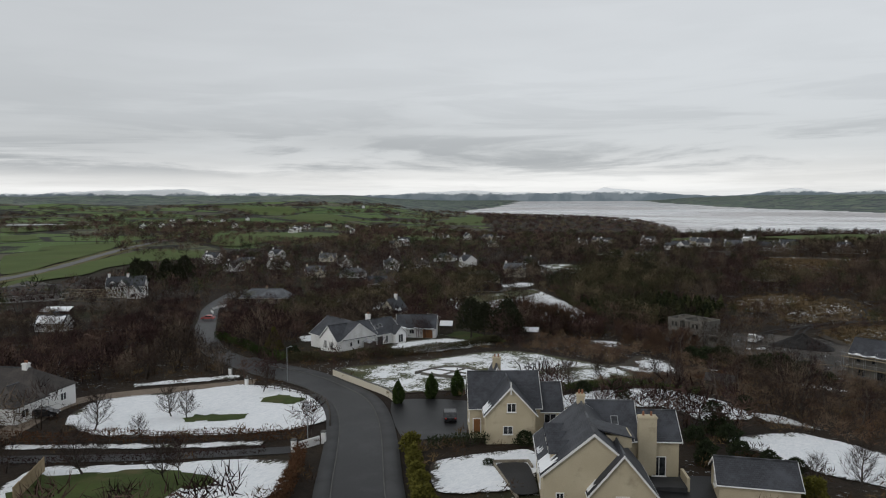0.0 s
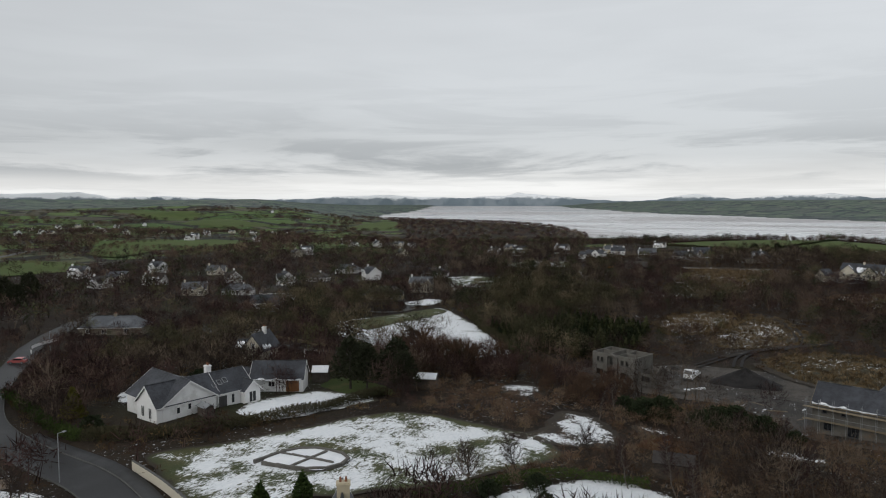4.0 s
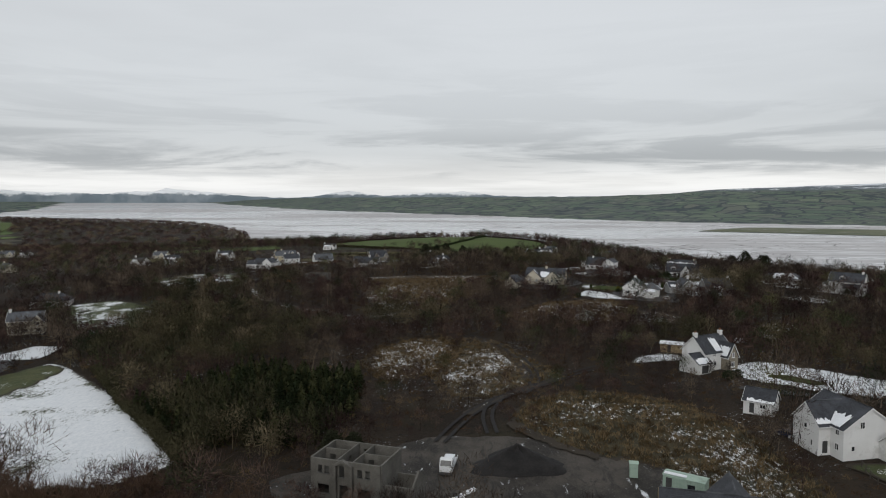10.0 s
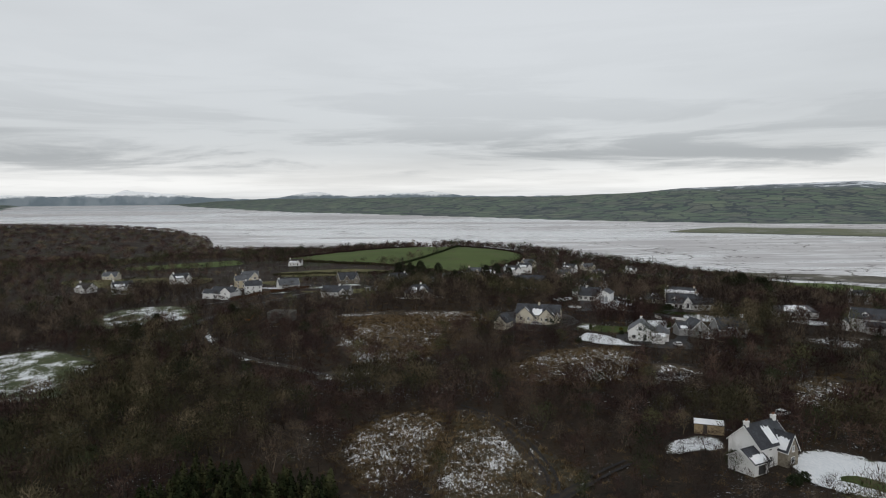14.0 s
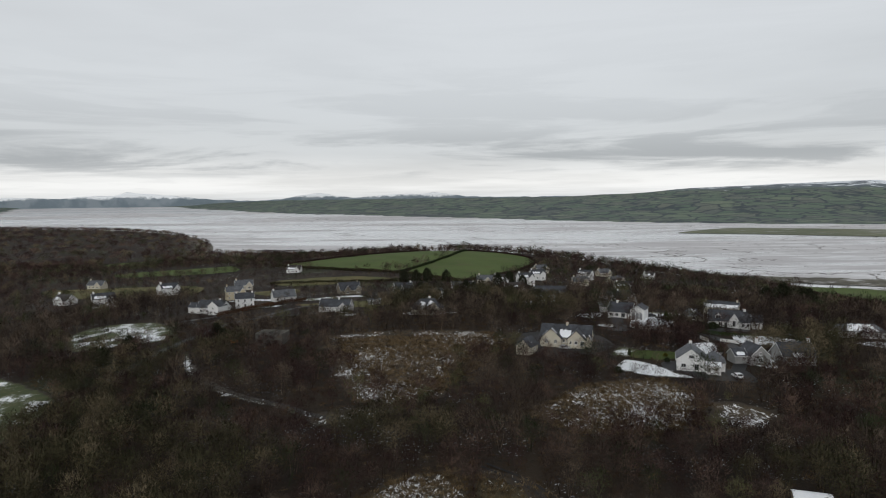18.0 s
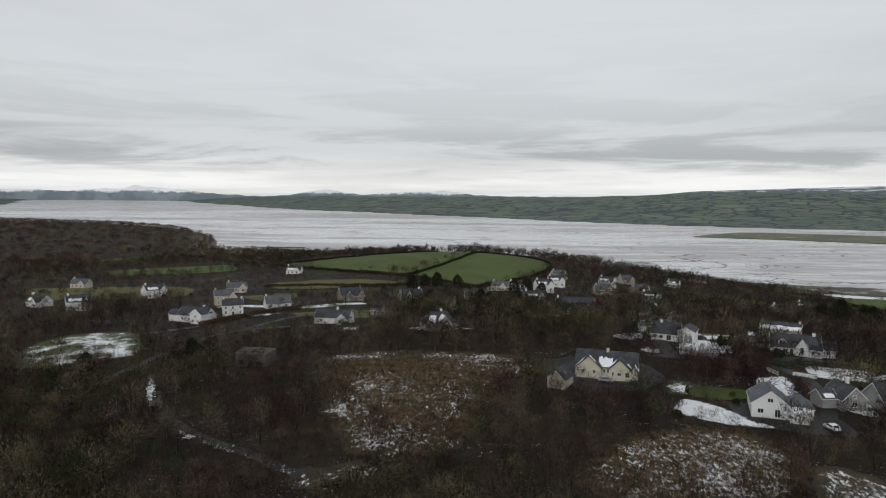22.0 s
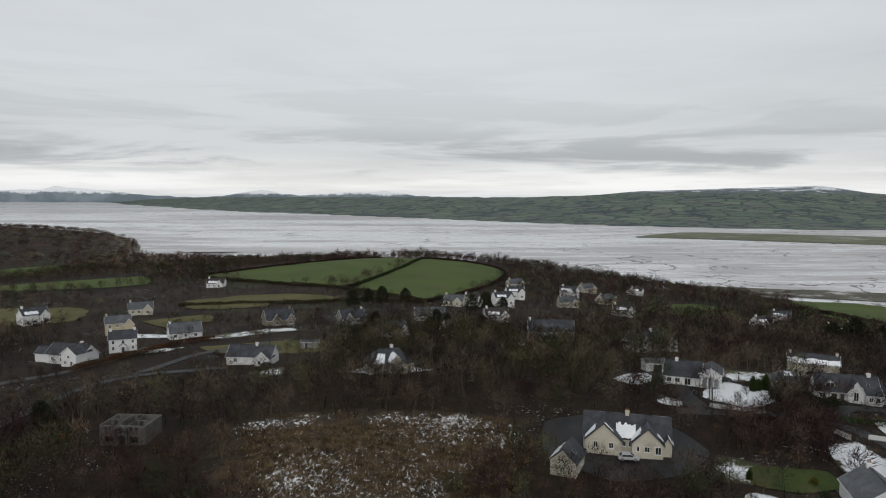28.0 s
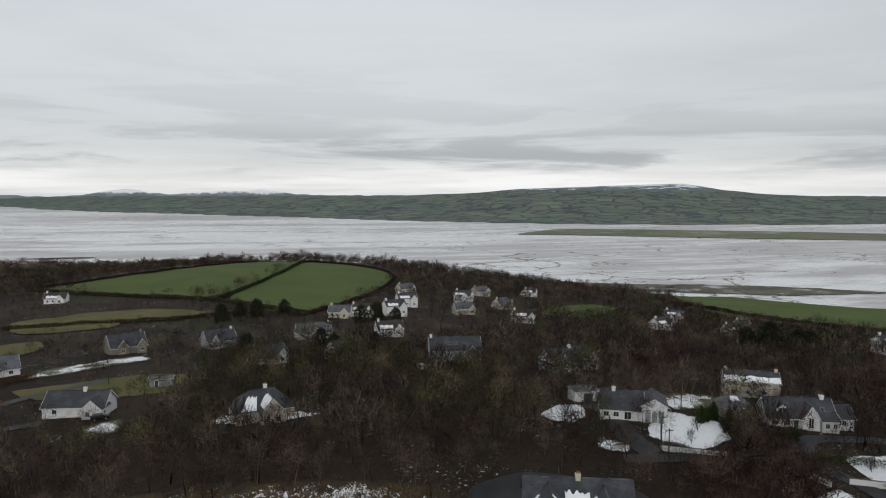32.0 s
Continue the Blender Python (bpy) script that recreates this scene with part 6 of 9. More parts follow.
house("bungalow", "low white bungalow with snow on its hipped roof", 139, 329, -10, [(0, 0, 18, 8, 2.5, 4.8, "x", 3.5)], [(0, "s", 3, 0.7, 1.4, 1.3), (0, "s", 8, 0.7, 1.4, 1.3), (0, "s", 14, 0.7, 1.4, 1.3)], (), roof="slate_grey", snow=[(0, -1, 0.2, 0.85, 0.1, 0.95)])
house("house", "grey stone gabled cottage half hidden by bare trees", 87.5, 287.0, 6, [(0, 0, 6.4, 8, 2.8, 5.8, "y"), (-4, 2, 0, 7, 2.6, 4.4, "x")], [(0, "s", 3.2, 0.8, 1.4, 1.3), (0, "s", 3.2, 3.0, 0.8, 0.9)], [(5.4, 6, 7, 0.7, 0.7, "render_white")], snow=[(1, -1, 0.2, 0.8, 0.1, 0.5)], wall="render_grey")
house("house", "grey dormer house with a gable end and dark slates", 98, 287.4, 4, [(0, 0, 11, 8, 2.8, 6.4, "x")], [(0, "s", 2, 0.8, 1.3, 1.2), (0, "s", 5.4, 0.5, 1.0, 1.9), (0, "s", 9, 0.8, 1.3, 1.2), (0, "e", 4, 3, 1, 1.2)], [(10.4, 4, 7.6, 0.8, 0.8, "render_white")], snow=[(0, -1, 0.3, 0.6, 0.0, 0.25)], wall="render_grey")
# to the west
house("house", "white two-storey house with grey slates and a gabled bay", -168, 244.2, 22, [(0, 0, 11.6, 7.4, 4.9, 7.6, "x"), (8.4, -1.6, 12, 3, 4.7, 7.0, "y")],
      [(0, "s", 2, 0.8, 1.0, 1.4), (0, "s", 5, 0.8, 1.0, 1.4), (0, "s", 2, 3.2, 1.0, 1.2), (0, "s", 5, 3.2, 1.0, 1.2), (1, "s", 1.8, 0.8, 1.3, 1.4), (1, "s", 1.8, 3.2, 1.1, 1.2), (0, "w", 3.7, 3.2, 0.8, 1.1)], [(0.6, 3.7, 8.8, 0.8, 0.8, "render_white")], roof="slate_grey", wall="render_buff")
W1 = house("bungalow", "cream bungalow with a broad grey hipped roof", -172, 211, 36, [(0, 0, 19, 10, 2.6, 5.8, "x", 4.5)], [(0, "s", 3, 0.7, 1.5, 1.3), (0, "s", 8, 0.4, 1.3, 1.8), (0, "s", 13, 0.7, 1.5, 1.3), (0, "s", 17, 0.7, 1.0, 1.3)], [(6, 5, 6.6, 0.8, 0.8, "render_cream")], wall="render_cream", roof="slate_brown")
for bx, by, br, lab, rf in ((-258, 261, 20, "white bungalow with a dark hipped roof by the lane", "slate_brown"), (-224, 194, 50, "white bungalow with a low brown roof and long windows", "slate_brown"), (-248, 190, 40, "white bungalow with a grey hipped roof and snow", "slate_grey"),
                            (-268, 306, 16, "white bungalow with grey slates beyond the lane", "slate_grey"), (-196, 300, 18, "white bungalow with dark slates by the trees", "slate")):
    house("bungalow", lab, bx, by, br, [(0, 0, 16, 9, 2.6, 5.4, "x", 4)], [(0, "s", 3, 0.7, 1.5, 1.3), (0, "s", 8, 0.3, 1.2, 1.9), (0, "s", 13, 0.7, 1.5, 1.3)], [(11, 4.5, 6.3, 0.8, 0.8, "render_white")], roof=rf)
house("house", "cream bungalow with white conservatory by the field gate", -196, 160, 42, [(0, 0, 13, 8, 2.7, 5.6, "x"), (8, -3.4, 13, 0, 2.4, 3.2, "x")], [(0, "s", 3, 0.7, 1.4, 1.3), (1, "s", 1.2, 0.4, 1.6, 1.7, 2), (1, "s", 3.4, 0.4, 1.6, 1.7, 2)], [(12, 4, 7.0, 0.9, 0.9, "stone")], roof="slate")
# the village at the foot of the hill
house("school", "long low grey building with a dark roof and skylights", -262, 6, 66, [(0, 0, 44, 13, 3.2, 6.0, "x", 5), (10, 13, 30, 30, 3.4, 5.6, "y")], [(0, "s", 2.6 + 3.4 * i, 0.9, 1.8, 1.3) for i in range(12)], wall="render_grey", roof="slate_brown",
      category="building", skylights=[(0, -1, 0.2, 0.6), (0, -1, 0.35, 0.6), (0, -1, 0.5, 0.6), (0, -1, 0.65, 0.6)])
WH = house("house", "white two-storey house with gabled dormers and tall chimneys", -243, 51.5, 50, [(0, 0, 15, 8, 5.0, 8.6, "x"), (4.4, -1.6, 9, 4, 4.4, 7.8, "y"), (9, -4, 14, 2, 2.8, 5.8, "y")],
           [(0, "s", 2, 0.8, 1.0, 1.4), (0, "s", 2, 3.4, 1.0, 1.3), (1, "s", 2.3, 3.4, 1.0, 1.3), (1, "s", 2.3, 0.8, 1.2, 1.4), (2, "s", 2.5, 0.8, 1.8, 1.3)], [(0.6, 4, 10, 0.9, 0.9, "render_white"), (8, 4, 9.8, 0.9, 0.9, "render_white")])
dormer(WH, 2.4, 0.8, 5.2, 2.0, 2.6, 1.2, 0.9, 0, "render_white", "slate")
house("bungalow", "grey-roofed stone bungalow beside the junction", -186, 76, 34, [(0, 0, 20, 9, 2.6, 5.6, "x", 4)], [(0, "s", 3, 0.7, 1.5, 1.3), (0, "s", 8, 0.7, 1.5, 1.3), (0, "s", 15, 0.4, 1.5, 1.8)], [(10, 4.5, 6.4, 0.8, 0.8, "stone")], wall="stone", roof="slate_grey")
house("cottage", "little white cottage with a snowy roof in the trees", -168, -6, 40, [(0, 0, 8, 5.5, 2.3, 4.4, "x")], [(0, "s", 4, 0.7, 1.0, 1.1)], [], snow=[(0, -1, 0.05, 0.95, 0.05, 0.9)])


# ---- site buildings, vehicles, fences, small things ----
def open_wall(x0, y0, x1, y1, z0, z1, t, holes=()):
    """Boxes of a straight block wall along x or y with real openings: holes are (from, to, low, high) along its run."""
    rows, alongx = [], abs(x1 - x0) > abs(y1 - y0)
    a, b = (x0, x1) if alongx else (y0, y1)

    def put(u, v, lo, hi):
        if v - u > 0.02 and hi - lo > 0.02:
            rows.append((u, y0 - t / 2, lo, v, y0 + t / 2, hi) if alongx else (x0 - t / 2, u, lo, x0 + t / 2, v, hi))
    cuts = sorted({a, b, *[h for o in holes for h in o[:2]]})
    for u, v in zip(cuts, cuts[1:]):
        c, base = (u + v) / 2, z0
        for o in sorted((o for o in holes if o[0] < c < o[1]), key=lambda o: o[2]):
            put(u, v, base, o[2])
            base = o[3]
        put(u, v, base, z1)
    bm = boxes(*rows)
    bmesh.ops.remove_doubles(bm, verts=bm.verts[:], dist=0.001)
    return bm


def block_shell(x, y, rot, w, d, h, label, annex=True):
    """A roofless house of concrete blocks, rooms open to the sky."""
    e = thing("house_shell", x, y, ground_at(x, y) + 0.1, rot, label, "house")
    s = h / 2
    mid = w / 2
    front = [(1.2, 3.0, 0.9, 2.1), (1.2, 1.9, s + 0.9, s + 2.0), (2.3, 3.0, s + 0.9, s + 2.0), (mid - 0.9, mid + 0.6, 0, 2.3), (mid - 0.9, mid - 0.1, s + 0.6, s + 2.2),
             (w - 3.6, w - 1.6, 0.7, 2.1), (w - 3.6, w - 2.8, s + 0.9, s + 2.0), (w - 2.3, w - 1.6, s + 0.9, s + 2.0)]
    back = [(1.5, 2.7, 0.9, 2.1), (w - 3, w - 1.6, 0.9, 2.1), (mid - 0.6, mid + 0.6, s + 0.9, s + 2.1)]
    part("front_wall", open_wall(0, 0, w, 0, -0.8, h, 0.3, front), M["concrete"], e)
    part("back_wall", open_wall(0, d, w, d, -0.8, h, 0.3, back), M["concrete"], e)
    part("side_wall", open_wall(0, 0.15, 0, d - 0.15, -0.8, h, 0.3), M["concrete"], e)
    part("side_wall", open_wall(w, 0.15, w, d - 0.15, -0.8, h, 0.3), M["concrete"], e)
    for px in (mid - 1.4, mid + 1.2):
        part("partition_wall", open_wall(px, 0.15, px, d - 0.15, 0, h, 0.2, [(d * 0.4, d * 0.4 + 0.9, 0, 2.1), (d * 0.5, d * 0.5 + 0.9, s, s + 2.1)]), M["concrete"], e)
    part("partition_wall", open_wall(0.15, d * 0.55, mid - 1.5, d * 0.55, 0, h, 0.2, [(1, 1.9, s, s + 2.1)]), M["concrete"], e)
    part("partition_wall", open_wall(mid + 1.3, d * 0.5, w - 0.15, d * 0.5, 0, h, 0.2, [(mid + 2, mid + 2.9, s, s + 2.1)]), M["concrete"], e)
    part("floor_slab", boxes((0.15, 0.15, -0.3, w - 0.15, d - 0.15, 0.02), (0.15, 0.15, s - 0.25, mid - 1.5, d - 0.15, s), (mid + 1.3, 0.15, s - 0.25, w - 0.15, d - 0.15, s)), M["concrete"], e)
    part("portal", prism([(mid - 1.7, 0), (mid - 1.2, 0), (mid - 1.2, h - 0.6), (mid - 0.2, h - 0.1), (mid + 0.9, h - 0.6), (mid + 0.9, 0), (mid + 1.4, 0), (mid + 1.4, h - 0.5), (mid - 0.2, h + 0.4), (mid - 1.7, h - 0.5)], -0.75, -0.2), M["concrete"], e)
    for a, b, lo, hi in front:
        if lo > 0.1:
            part("sill", boxes((a - 0.15, -0.3, lo - 0.12, b + 0.15, 0.1, lo)), M["kerb"], e)
    if annex:
        ax = w + 0.15
        part("annex_wall", open_wall(ax, 1.4, ax + 4.2, 1.4, -0.8, 2.6, 0.3, [(ax + 0.8, ax + 3.2, 0.8, 2.0)]), M["concrete"], e)
        part("annex_wall", open_wall(ax, 6.2, ax + 4.2, 6.2, -0.8, 2.6, 0.3), M["concrete"], e)
        part("annex_gable", prism([(1.25, -0.8), (6.35, -0.8), (6.35, 2.6), (3.8, 4.4), (1.25, 2.6)], ax + 4.05, ax + 4.35, "x"), M["concrete"], e)
    m = e.matrix_world
    CLEAR.append([tuple((m @ Vector(p))[:2]) for p in ((-2, -2.5, 0), (w + 6, -2.5, 0), (w + 6, d + 2, 0), (-2, d + 2, 0))])
    return e


block_shell(-24.0, 102.6, -17, 11.2, 7.6, 5.9, "roofless two-storey concrete block house under construction")
block_shell(-80.3, 335.4, -8, 10.5, 8, 4.6, "roofless block house shell among bare scrub", annex=False)

# the house being roofed, with its scaffold
RA = house("house_under_construction", "block house under construction with new slates and scaffolding", 22.3, 85.0, -14, [(0, 0, 11.6, 7.2, 5.2, 8.2, "x"), (6.6, 4, 11.4, 12.6, 5.0, 7.6, "y")],
           [(0, "s", 2.6, 0.6, 1.4, 1.5), (0, "s", 6.6, 0.2, 1.8, 2.0, 2), (0, "s", 2.0, 3.6, 0.8, 0.8, 0), (0, "s", 5, 3.6, 0.8, 0.8, 0)], wall="concrete", trim="timber", frame="dark_trim", snow=[(0, -1, 0.02, 0.85, 0.0, 0.06)])
for i in range(7):
    for yy in (-1.6, -0.6):
        bm = bmesh.new()
        tube(bm, (-0.8 + i * 2.2, yy, -0.6), (-0.8 + i * 2.2, yy, 6.2), 0.03, 0.03, 5)
        part("scaffold_pole", bm, M["lead"], RA)
for zz in (2.4, 4.6):
    for k in range(3):
        part("scaffold_board", boxes((-1.2, -1.6 + k * 0.34, zz, 12.9, -1.3 + k * 0.34, zz + 0.05)), M["timber"], RA)
for zz in (3.4, 5.6):
    bm = bmesh.new()
    tube(bm, (-1.3, -1.63, zz), (13.2, -1.63, zz), 0.03, 0.03, 5)
    part("scaffold_rail", bm, M["lead"], RA)
for k in range(4):
    part("scaffold_board", boxes((12.2 + 0.34 * k, -1.6, 4.7, 12.5 + 0.34 * k, 9, 4.75)), M["timber"], RA)


def car(x, y, rot, paint, label, length=4.2, height=1.48):
    e = thing("car", x, y, ground_at(x, y) + 0.2, rot, label, "car")
    L, w, h = length / 2, 0.88, height
    side = [(-L, 0.35), (-L, 0.8), (-L + 0.25, 0.95), (-L + 0.75, h - 0.05), (0.35, h), (1.15, 0.98), (L - 0.2, 0.82), (L, 0.6), (L, 0.3)]
    bm = prism(side, -w, w)
    bmesh.ops.bevel(bm, geom=bm.edges[:], offset=0.05, segments=2, affect="EDGES")
    part("body", bm, M[paint], e)
    part("windscreen", prism([(0.42, h - 0.06), (1.12, 1.0), (1.15, 1.0), (0.45, h - 0.05)], -0.74, 0.74), M["glass"], e)
    part("rear_window", prism([(-L + 0.32, 1.0), (-L + 0.74, h - 0.1), (-L + 0.7, h - 0.08), (-L + 0.28, 1.0)], -0.7, 0.7), M["glass"], e)
    for s in (-1, 1):
        y0, y1 = sorted((s * (w - 0.02), s * (w + 0.012)))
        part("side_window", prism([(-L + 0.55, 1.0), (-L + 0.85, h - 0.14), (0.3, h - 0.1), (0.95, 1.0)], y0, y1), M["glass"], e)
        part("headlight", boxes((L - 0.12, min(s * 0.5, s * 0.8), 0.55, L + 0.01, max(s * 0.5, s * 0.8), 0.7)), M["lamp_lens"], e)
        part("tail_light", boxes((-L - 0.01, min(s * 0.55, s * 0.82), 0.7, -L + 0.08, max(s * 0.55, s * 0.82), 0.88)), M["red_plastic"], e)
        for wx in (-L + 0.8, L - 0.85):
            bm = bmesh.new()
            tube(bm, (wx, s * 0.68, 0.31), (wx, s * 0.9, 0.31), 0.31, 0.31, 14)
            t = part("wheel", bm, M["rubber"], e)
            bm = bmesh.new()
            tube(bm, (wx, s * 0.89, 0.31), (wx, s * 0.91, 0.31), 0.19, 0.19, 10)
            part("rim", bm, M["lead"], t)
    return e


car(-17.5, -9.6, 130, "car_dark", "black hatchback parked on the dark forecourt")
car(-73.8, -42.0, 52, "car_dark", "dark car parked on the gravel drive")
car(-150.5, 38.5, 215, "car_red", "pinkish red car driving at the junction")
car(58.2, 124.6, 120, "car_silver", "silver car parked beside the white house")
car(57.0, 127.2, 120, "car_blue", "dark blue car parked beside the white house")
car(33.8, 312.2, -12, "car_silver", "silver hatchback parked before the buff bungalow")
car(77.8, 274.6, 95, "car_white", "white car parked on the dark forecourt")
car(79.5, 361.5, -8, "car_dark", "dark car parked beside a snowy lawn")
car(-53.5, 398.0, 20, "car_dark", "dark car in a snowy yard")
car(80.5, 208.0, 20, "car_white", "white car half hidden by scrub", 3.9)


def truck(x, y, rot):
    e = thing("truck", x, y, ground_at(x, y) + 0.15, rot, "white flatbed truck parked on the muddy site", "truck")
    bm = prism([(1.2, 0.6), (1.2, 2.6), (1.6, 2.75), (2.6, 2.7), (2.95, 1.7), (3.05, 1.2), (3.05, 0.5)], -1.05, 1.05)
    bmesh.ops.bevel(bm, geom=bm.edges[:], offset=0.06, segments=2, affect="EDGES")
    part("cab", bm, M["car_white"], e)
    part("windscreen", prism([(2.62, 2.55), (2.95, 1.75), (2.99, 1.75), (2.66, 2.56)], -0.9, 0.9), M["glass"], e)
    part("bumper", boxes((2.95, -1.05, 0.35, 3.15, 1.05, 0.75)), M["dark_trim"], e)
    part("bed", boxes((-3.2, -1.1, 0.85, 1.1, 1.1, 1.0), (-3.2, -1.1, 1.0, 1.1, -1.04, 1.4), (-3.2, 1.04, 1.0, 1.1, 1.1, 1.4), (1.04, -1.04, 1.0, 1.1, 1.04, 2.0)), M["car_white"], e)
    part("load", boxes((-2.6, -0.8, 1.0, -0.6, 0.7, 1.7), (-0.4, -0.7, 1.0, 0.7, 0.8, 1.9)), M["snow"], e)
    for s in (-1, 1):
        part("side_window", boxes((1.6, min(s * 1.05, s * 1.065), 1.75, 2.5, max(s * 1.05, s * 1.065), 2.4)), M["glass"], e)
        part("headlight", boxes((3.04, min(s * 0.6, s * 0.95), 0.8, 3.1, max(s * 0.6, s * 0.95), 1.05)), M["lamp_lens"], e)
        for wx in (-2.1, 2.0):
            bm = bmesh.new()
            tube(bm, (wx, s * 0.75, 0.42), (wx, s * 1.06, 0.42), 0.42, 0.42, 14)
            t = part("wheel", bm, M["rubber"], e)
            bm = bmesh.new()
            tube(bm, (wx, s * 1.05, 0.42), (wx, s * 1.08, 0.42), 0.24, 0.24, 10)
            part("rim", bm, M["lead"], t)


truck(-4.0, 116.5, -98)


def heap(name, x, y, rx, ry, h, mat, label, seed, category="heap"):
    n, m = 40, 16
    r = np.random.RandomState(seed)
    v, f = [], []
    for j in range(m + 1):
        k = j / m
        for i in range(n):
            a = 6.2832 * i / n
            q = 1 + 0.12 * math.sin(3 * a + seed) + 0.07 * math.sin(7 * a) + r.uniform(-0.05, 0.05)
            px, py = x + rx * k * q * math.cos(a), y + ry * k * q * math.sin(a)
            v.append((px, py, ground_at(px, py) - 0.15 + h * (1 - k) ** 0.9 * (1 + r.uniform(-0.06, 0.06)) * (1 - 0.1 * math.sin(5 * a))))
    for j in range(m):
        for i in range(n):
            f.append((j * n + i, j * n + (i + 1) % n, (j + 1) * n + (i + 1) % n, (j + 1) * n + i))
    tagged(new(name, mesh_of(name, v, f, [mat], True)), label, category)


heap("earth_mound", 7.6, 118.5, 8.2, 6.0, 3.6, M["spoil"], "black mound of earth on the building site", 3)
heap("earth_mound", 52.5, 78, 5, 3.5, 1.8, M["mud"], "low mound of brown earth beside the site", 5)
heap("bramble_heap", 3.6, 55, 5.5, 4.2, 1.9, M["beech"], "brown heap of cut brambles", 8, "heap")


def lie(name, mat, rows, label, category, group=""):
    """Loose bars on the ground: x, y, turn, length, width, height."""
    for x, y, rot, a, b, c in rows:
        e = tagged(new(name), label, category, group)
        e.matrix_world = pose(x, y, ground_at(x, y) + 0.1, 0, 0, rot)
        part("bar", boxes((-a / 2, -b / 2, 0, a / 2, b / 2, c)), mat, e)


lie("timber_stack", M["snow"], [(-0.8, 106.6, 50, 3.4, 0.8, 0.3), (-2.4, 104, 20, 2.2, 0.7, 0.25)], "stack of planks whitened by snow", "timber stack", "timber stacks")
lie("plank", M["timber"], [(14.5, 96.5, 24, 4.2, 0.2, 0.1), (16, 97.6, 12, 3.6, 0.2, 0.1), (20, 93, 60, 3.8, 0.25, 0.1), (12, 101, -30, 2.6, 0.2, 0.1)], "loose plank lying in the mud", "plank", "planks")
lie("block_pallet", M["concrete"], [(-4.2, 99.6, 10, 1.3, 1.0, 0.9), (-2.4, 98.9, 20, 1.3, 1.0, 0.7), (-5.6, 97.8, 0, 1.3, 1.0, 0.5), (-1.0, 101.8, 35, 1.2, 1.0, 0.8)], "pallet of grey concrete blocks", "pallet", "block pallets")


def cabin(name, x, y, rot, a, b, h, label, category):
    e = thing(name, x, y, ground_at(x, y) + 0.15, rot, label, category)
    part("body", boxes((0, 0, 0, a, b, h)), M["green_box"], e)
    n = int(a / 0.5)
    for i in range(n):
        part("rib", boxes((a * (i + 0.35) / n, -0.04, 0.1, a * (i + 0.65) / n, 0, h - 0.15)), M["green_box"], e)
    part("roof", prism([(-0.1, h), (b + 0.1, h), (b / 2, h + 0.3)], -0.1, a + 0.1, "x"), M["green_box"], e)
    part("door", boxes((a * 0.08, -0.07, 0.05, a * 0.08 + min(0.9, a * 0.7), -0.041, h - 0.3)), M["dark_trim"] if a > 3 else M["green_box"], e)
    if a > 3:
        part("window", boxes((a * 0.6, -0.07, 1.0, a * 0.6 + 1.1, -0.041, 1.8)), M["glass"], e)
        part("roof_snow", boxes((0.1, 0.1, h + 0.16, a * 0.55, b * 0.4, h + 0.26)), M["snow"], e)


cabin("site_cabin", 29.0, 107.6, -33, 6.2, 2.5, 2.5, "pale green site cabin with a snow-dusted roof", "cabin")
cabin("portable_toilet", 25.2, 112.6, -10, 1.3, 1.3, 2.3, "pale green portable toilet on the site", "toilet")


def shed(x, y, rot, a, b, h, rise, wallm, roofm, label, snow=False):
    e = thing("garden_shed", x, y, ground_at(x, y) + 0.1, rot, label, "shed")
    n = 8
    for i in range(n):
        part("board", boxes((a * i / n + 0.01, 0, -0.3, a * (i + 1) / n - 0.01, 0.06, h)), M[wallm], e)
        part("board", boxes((a * i / n + 0.01, b - 0.06, -0.3, a * (i + 1) / n - 0.01, b, h)), M[wallm], e)
    part("wall", prism([(0.07, -0.3), (b - 0.07, -0.3), (b - 0.07, h), (b / 2, h + rise), (0.07, h)], 0.02, a - 0.02, "x"), M[wallm], e)
    for s in (0, 1):
        y0 = b + 0.25 if s else -0.25
        q = [(-0.2, y0, h - 0.12), (a + 0.2, y0, h - 0.12), (a + 0.2, b / 2, h + rise + 0.05), (-0.2, b / 2, h + rise + 0.05)]
        part("roof_slope", slope_mesh(*q, 0.08, M[roofm], "roof_slope"), M[roofm], e)
        if snow:
            part("roof_snow", slope_mesh(*[(p[0] * 0.95 + 0.05, p[1], p[2] + 0.12) for p in q], 0.1, M["snow"], "roof_snow"), M["snow"], e)
    part("door", boxes((a * 0.3, -0.05, 0, a * 0.3 + 0.9, -0.002, h - 0.1)), M["fence_wood"], e)
    m = e.matrix_world
    CLEAR.append([tuple((m @ Vector(p))[:2]) for p in ((-1, -1, 0), (a + 1, -1, 0), (a + 1, b + 1, 0), (-1, b + 1, 0))])


shed(-67.6, 53.2, 30, 3.2, 2.8, 2.1, 0.9, "fence_wood", "slate_brown", "dark wooden shed under a cap of snow", True)
shed(5.2, 37.4, 10, 5, 3.2, 2.2, 0.9, "fence_wood", "slate_brown", "dark timber cabin among birches")
shed(-47.2, 60.4, 20, 4.4, 3, 2.0, 0.7, "fence_wood", "slate_brown", "dark shed under pine branches", True)
shed(53.6, 196.6, -20, 6.6, 3.6, 2.4, 0.4, "panel_wood", "slate_brown", "tan timber outbuilding with a snowy roof", True)
shed(-66.9, 23.6, -11, 2.6, 1.6, 1.6, 0.3, "fence_wood", "lead", "grey metal bin store beside the bungalow")
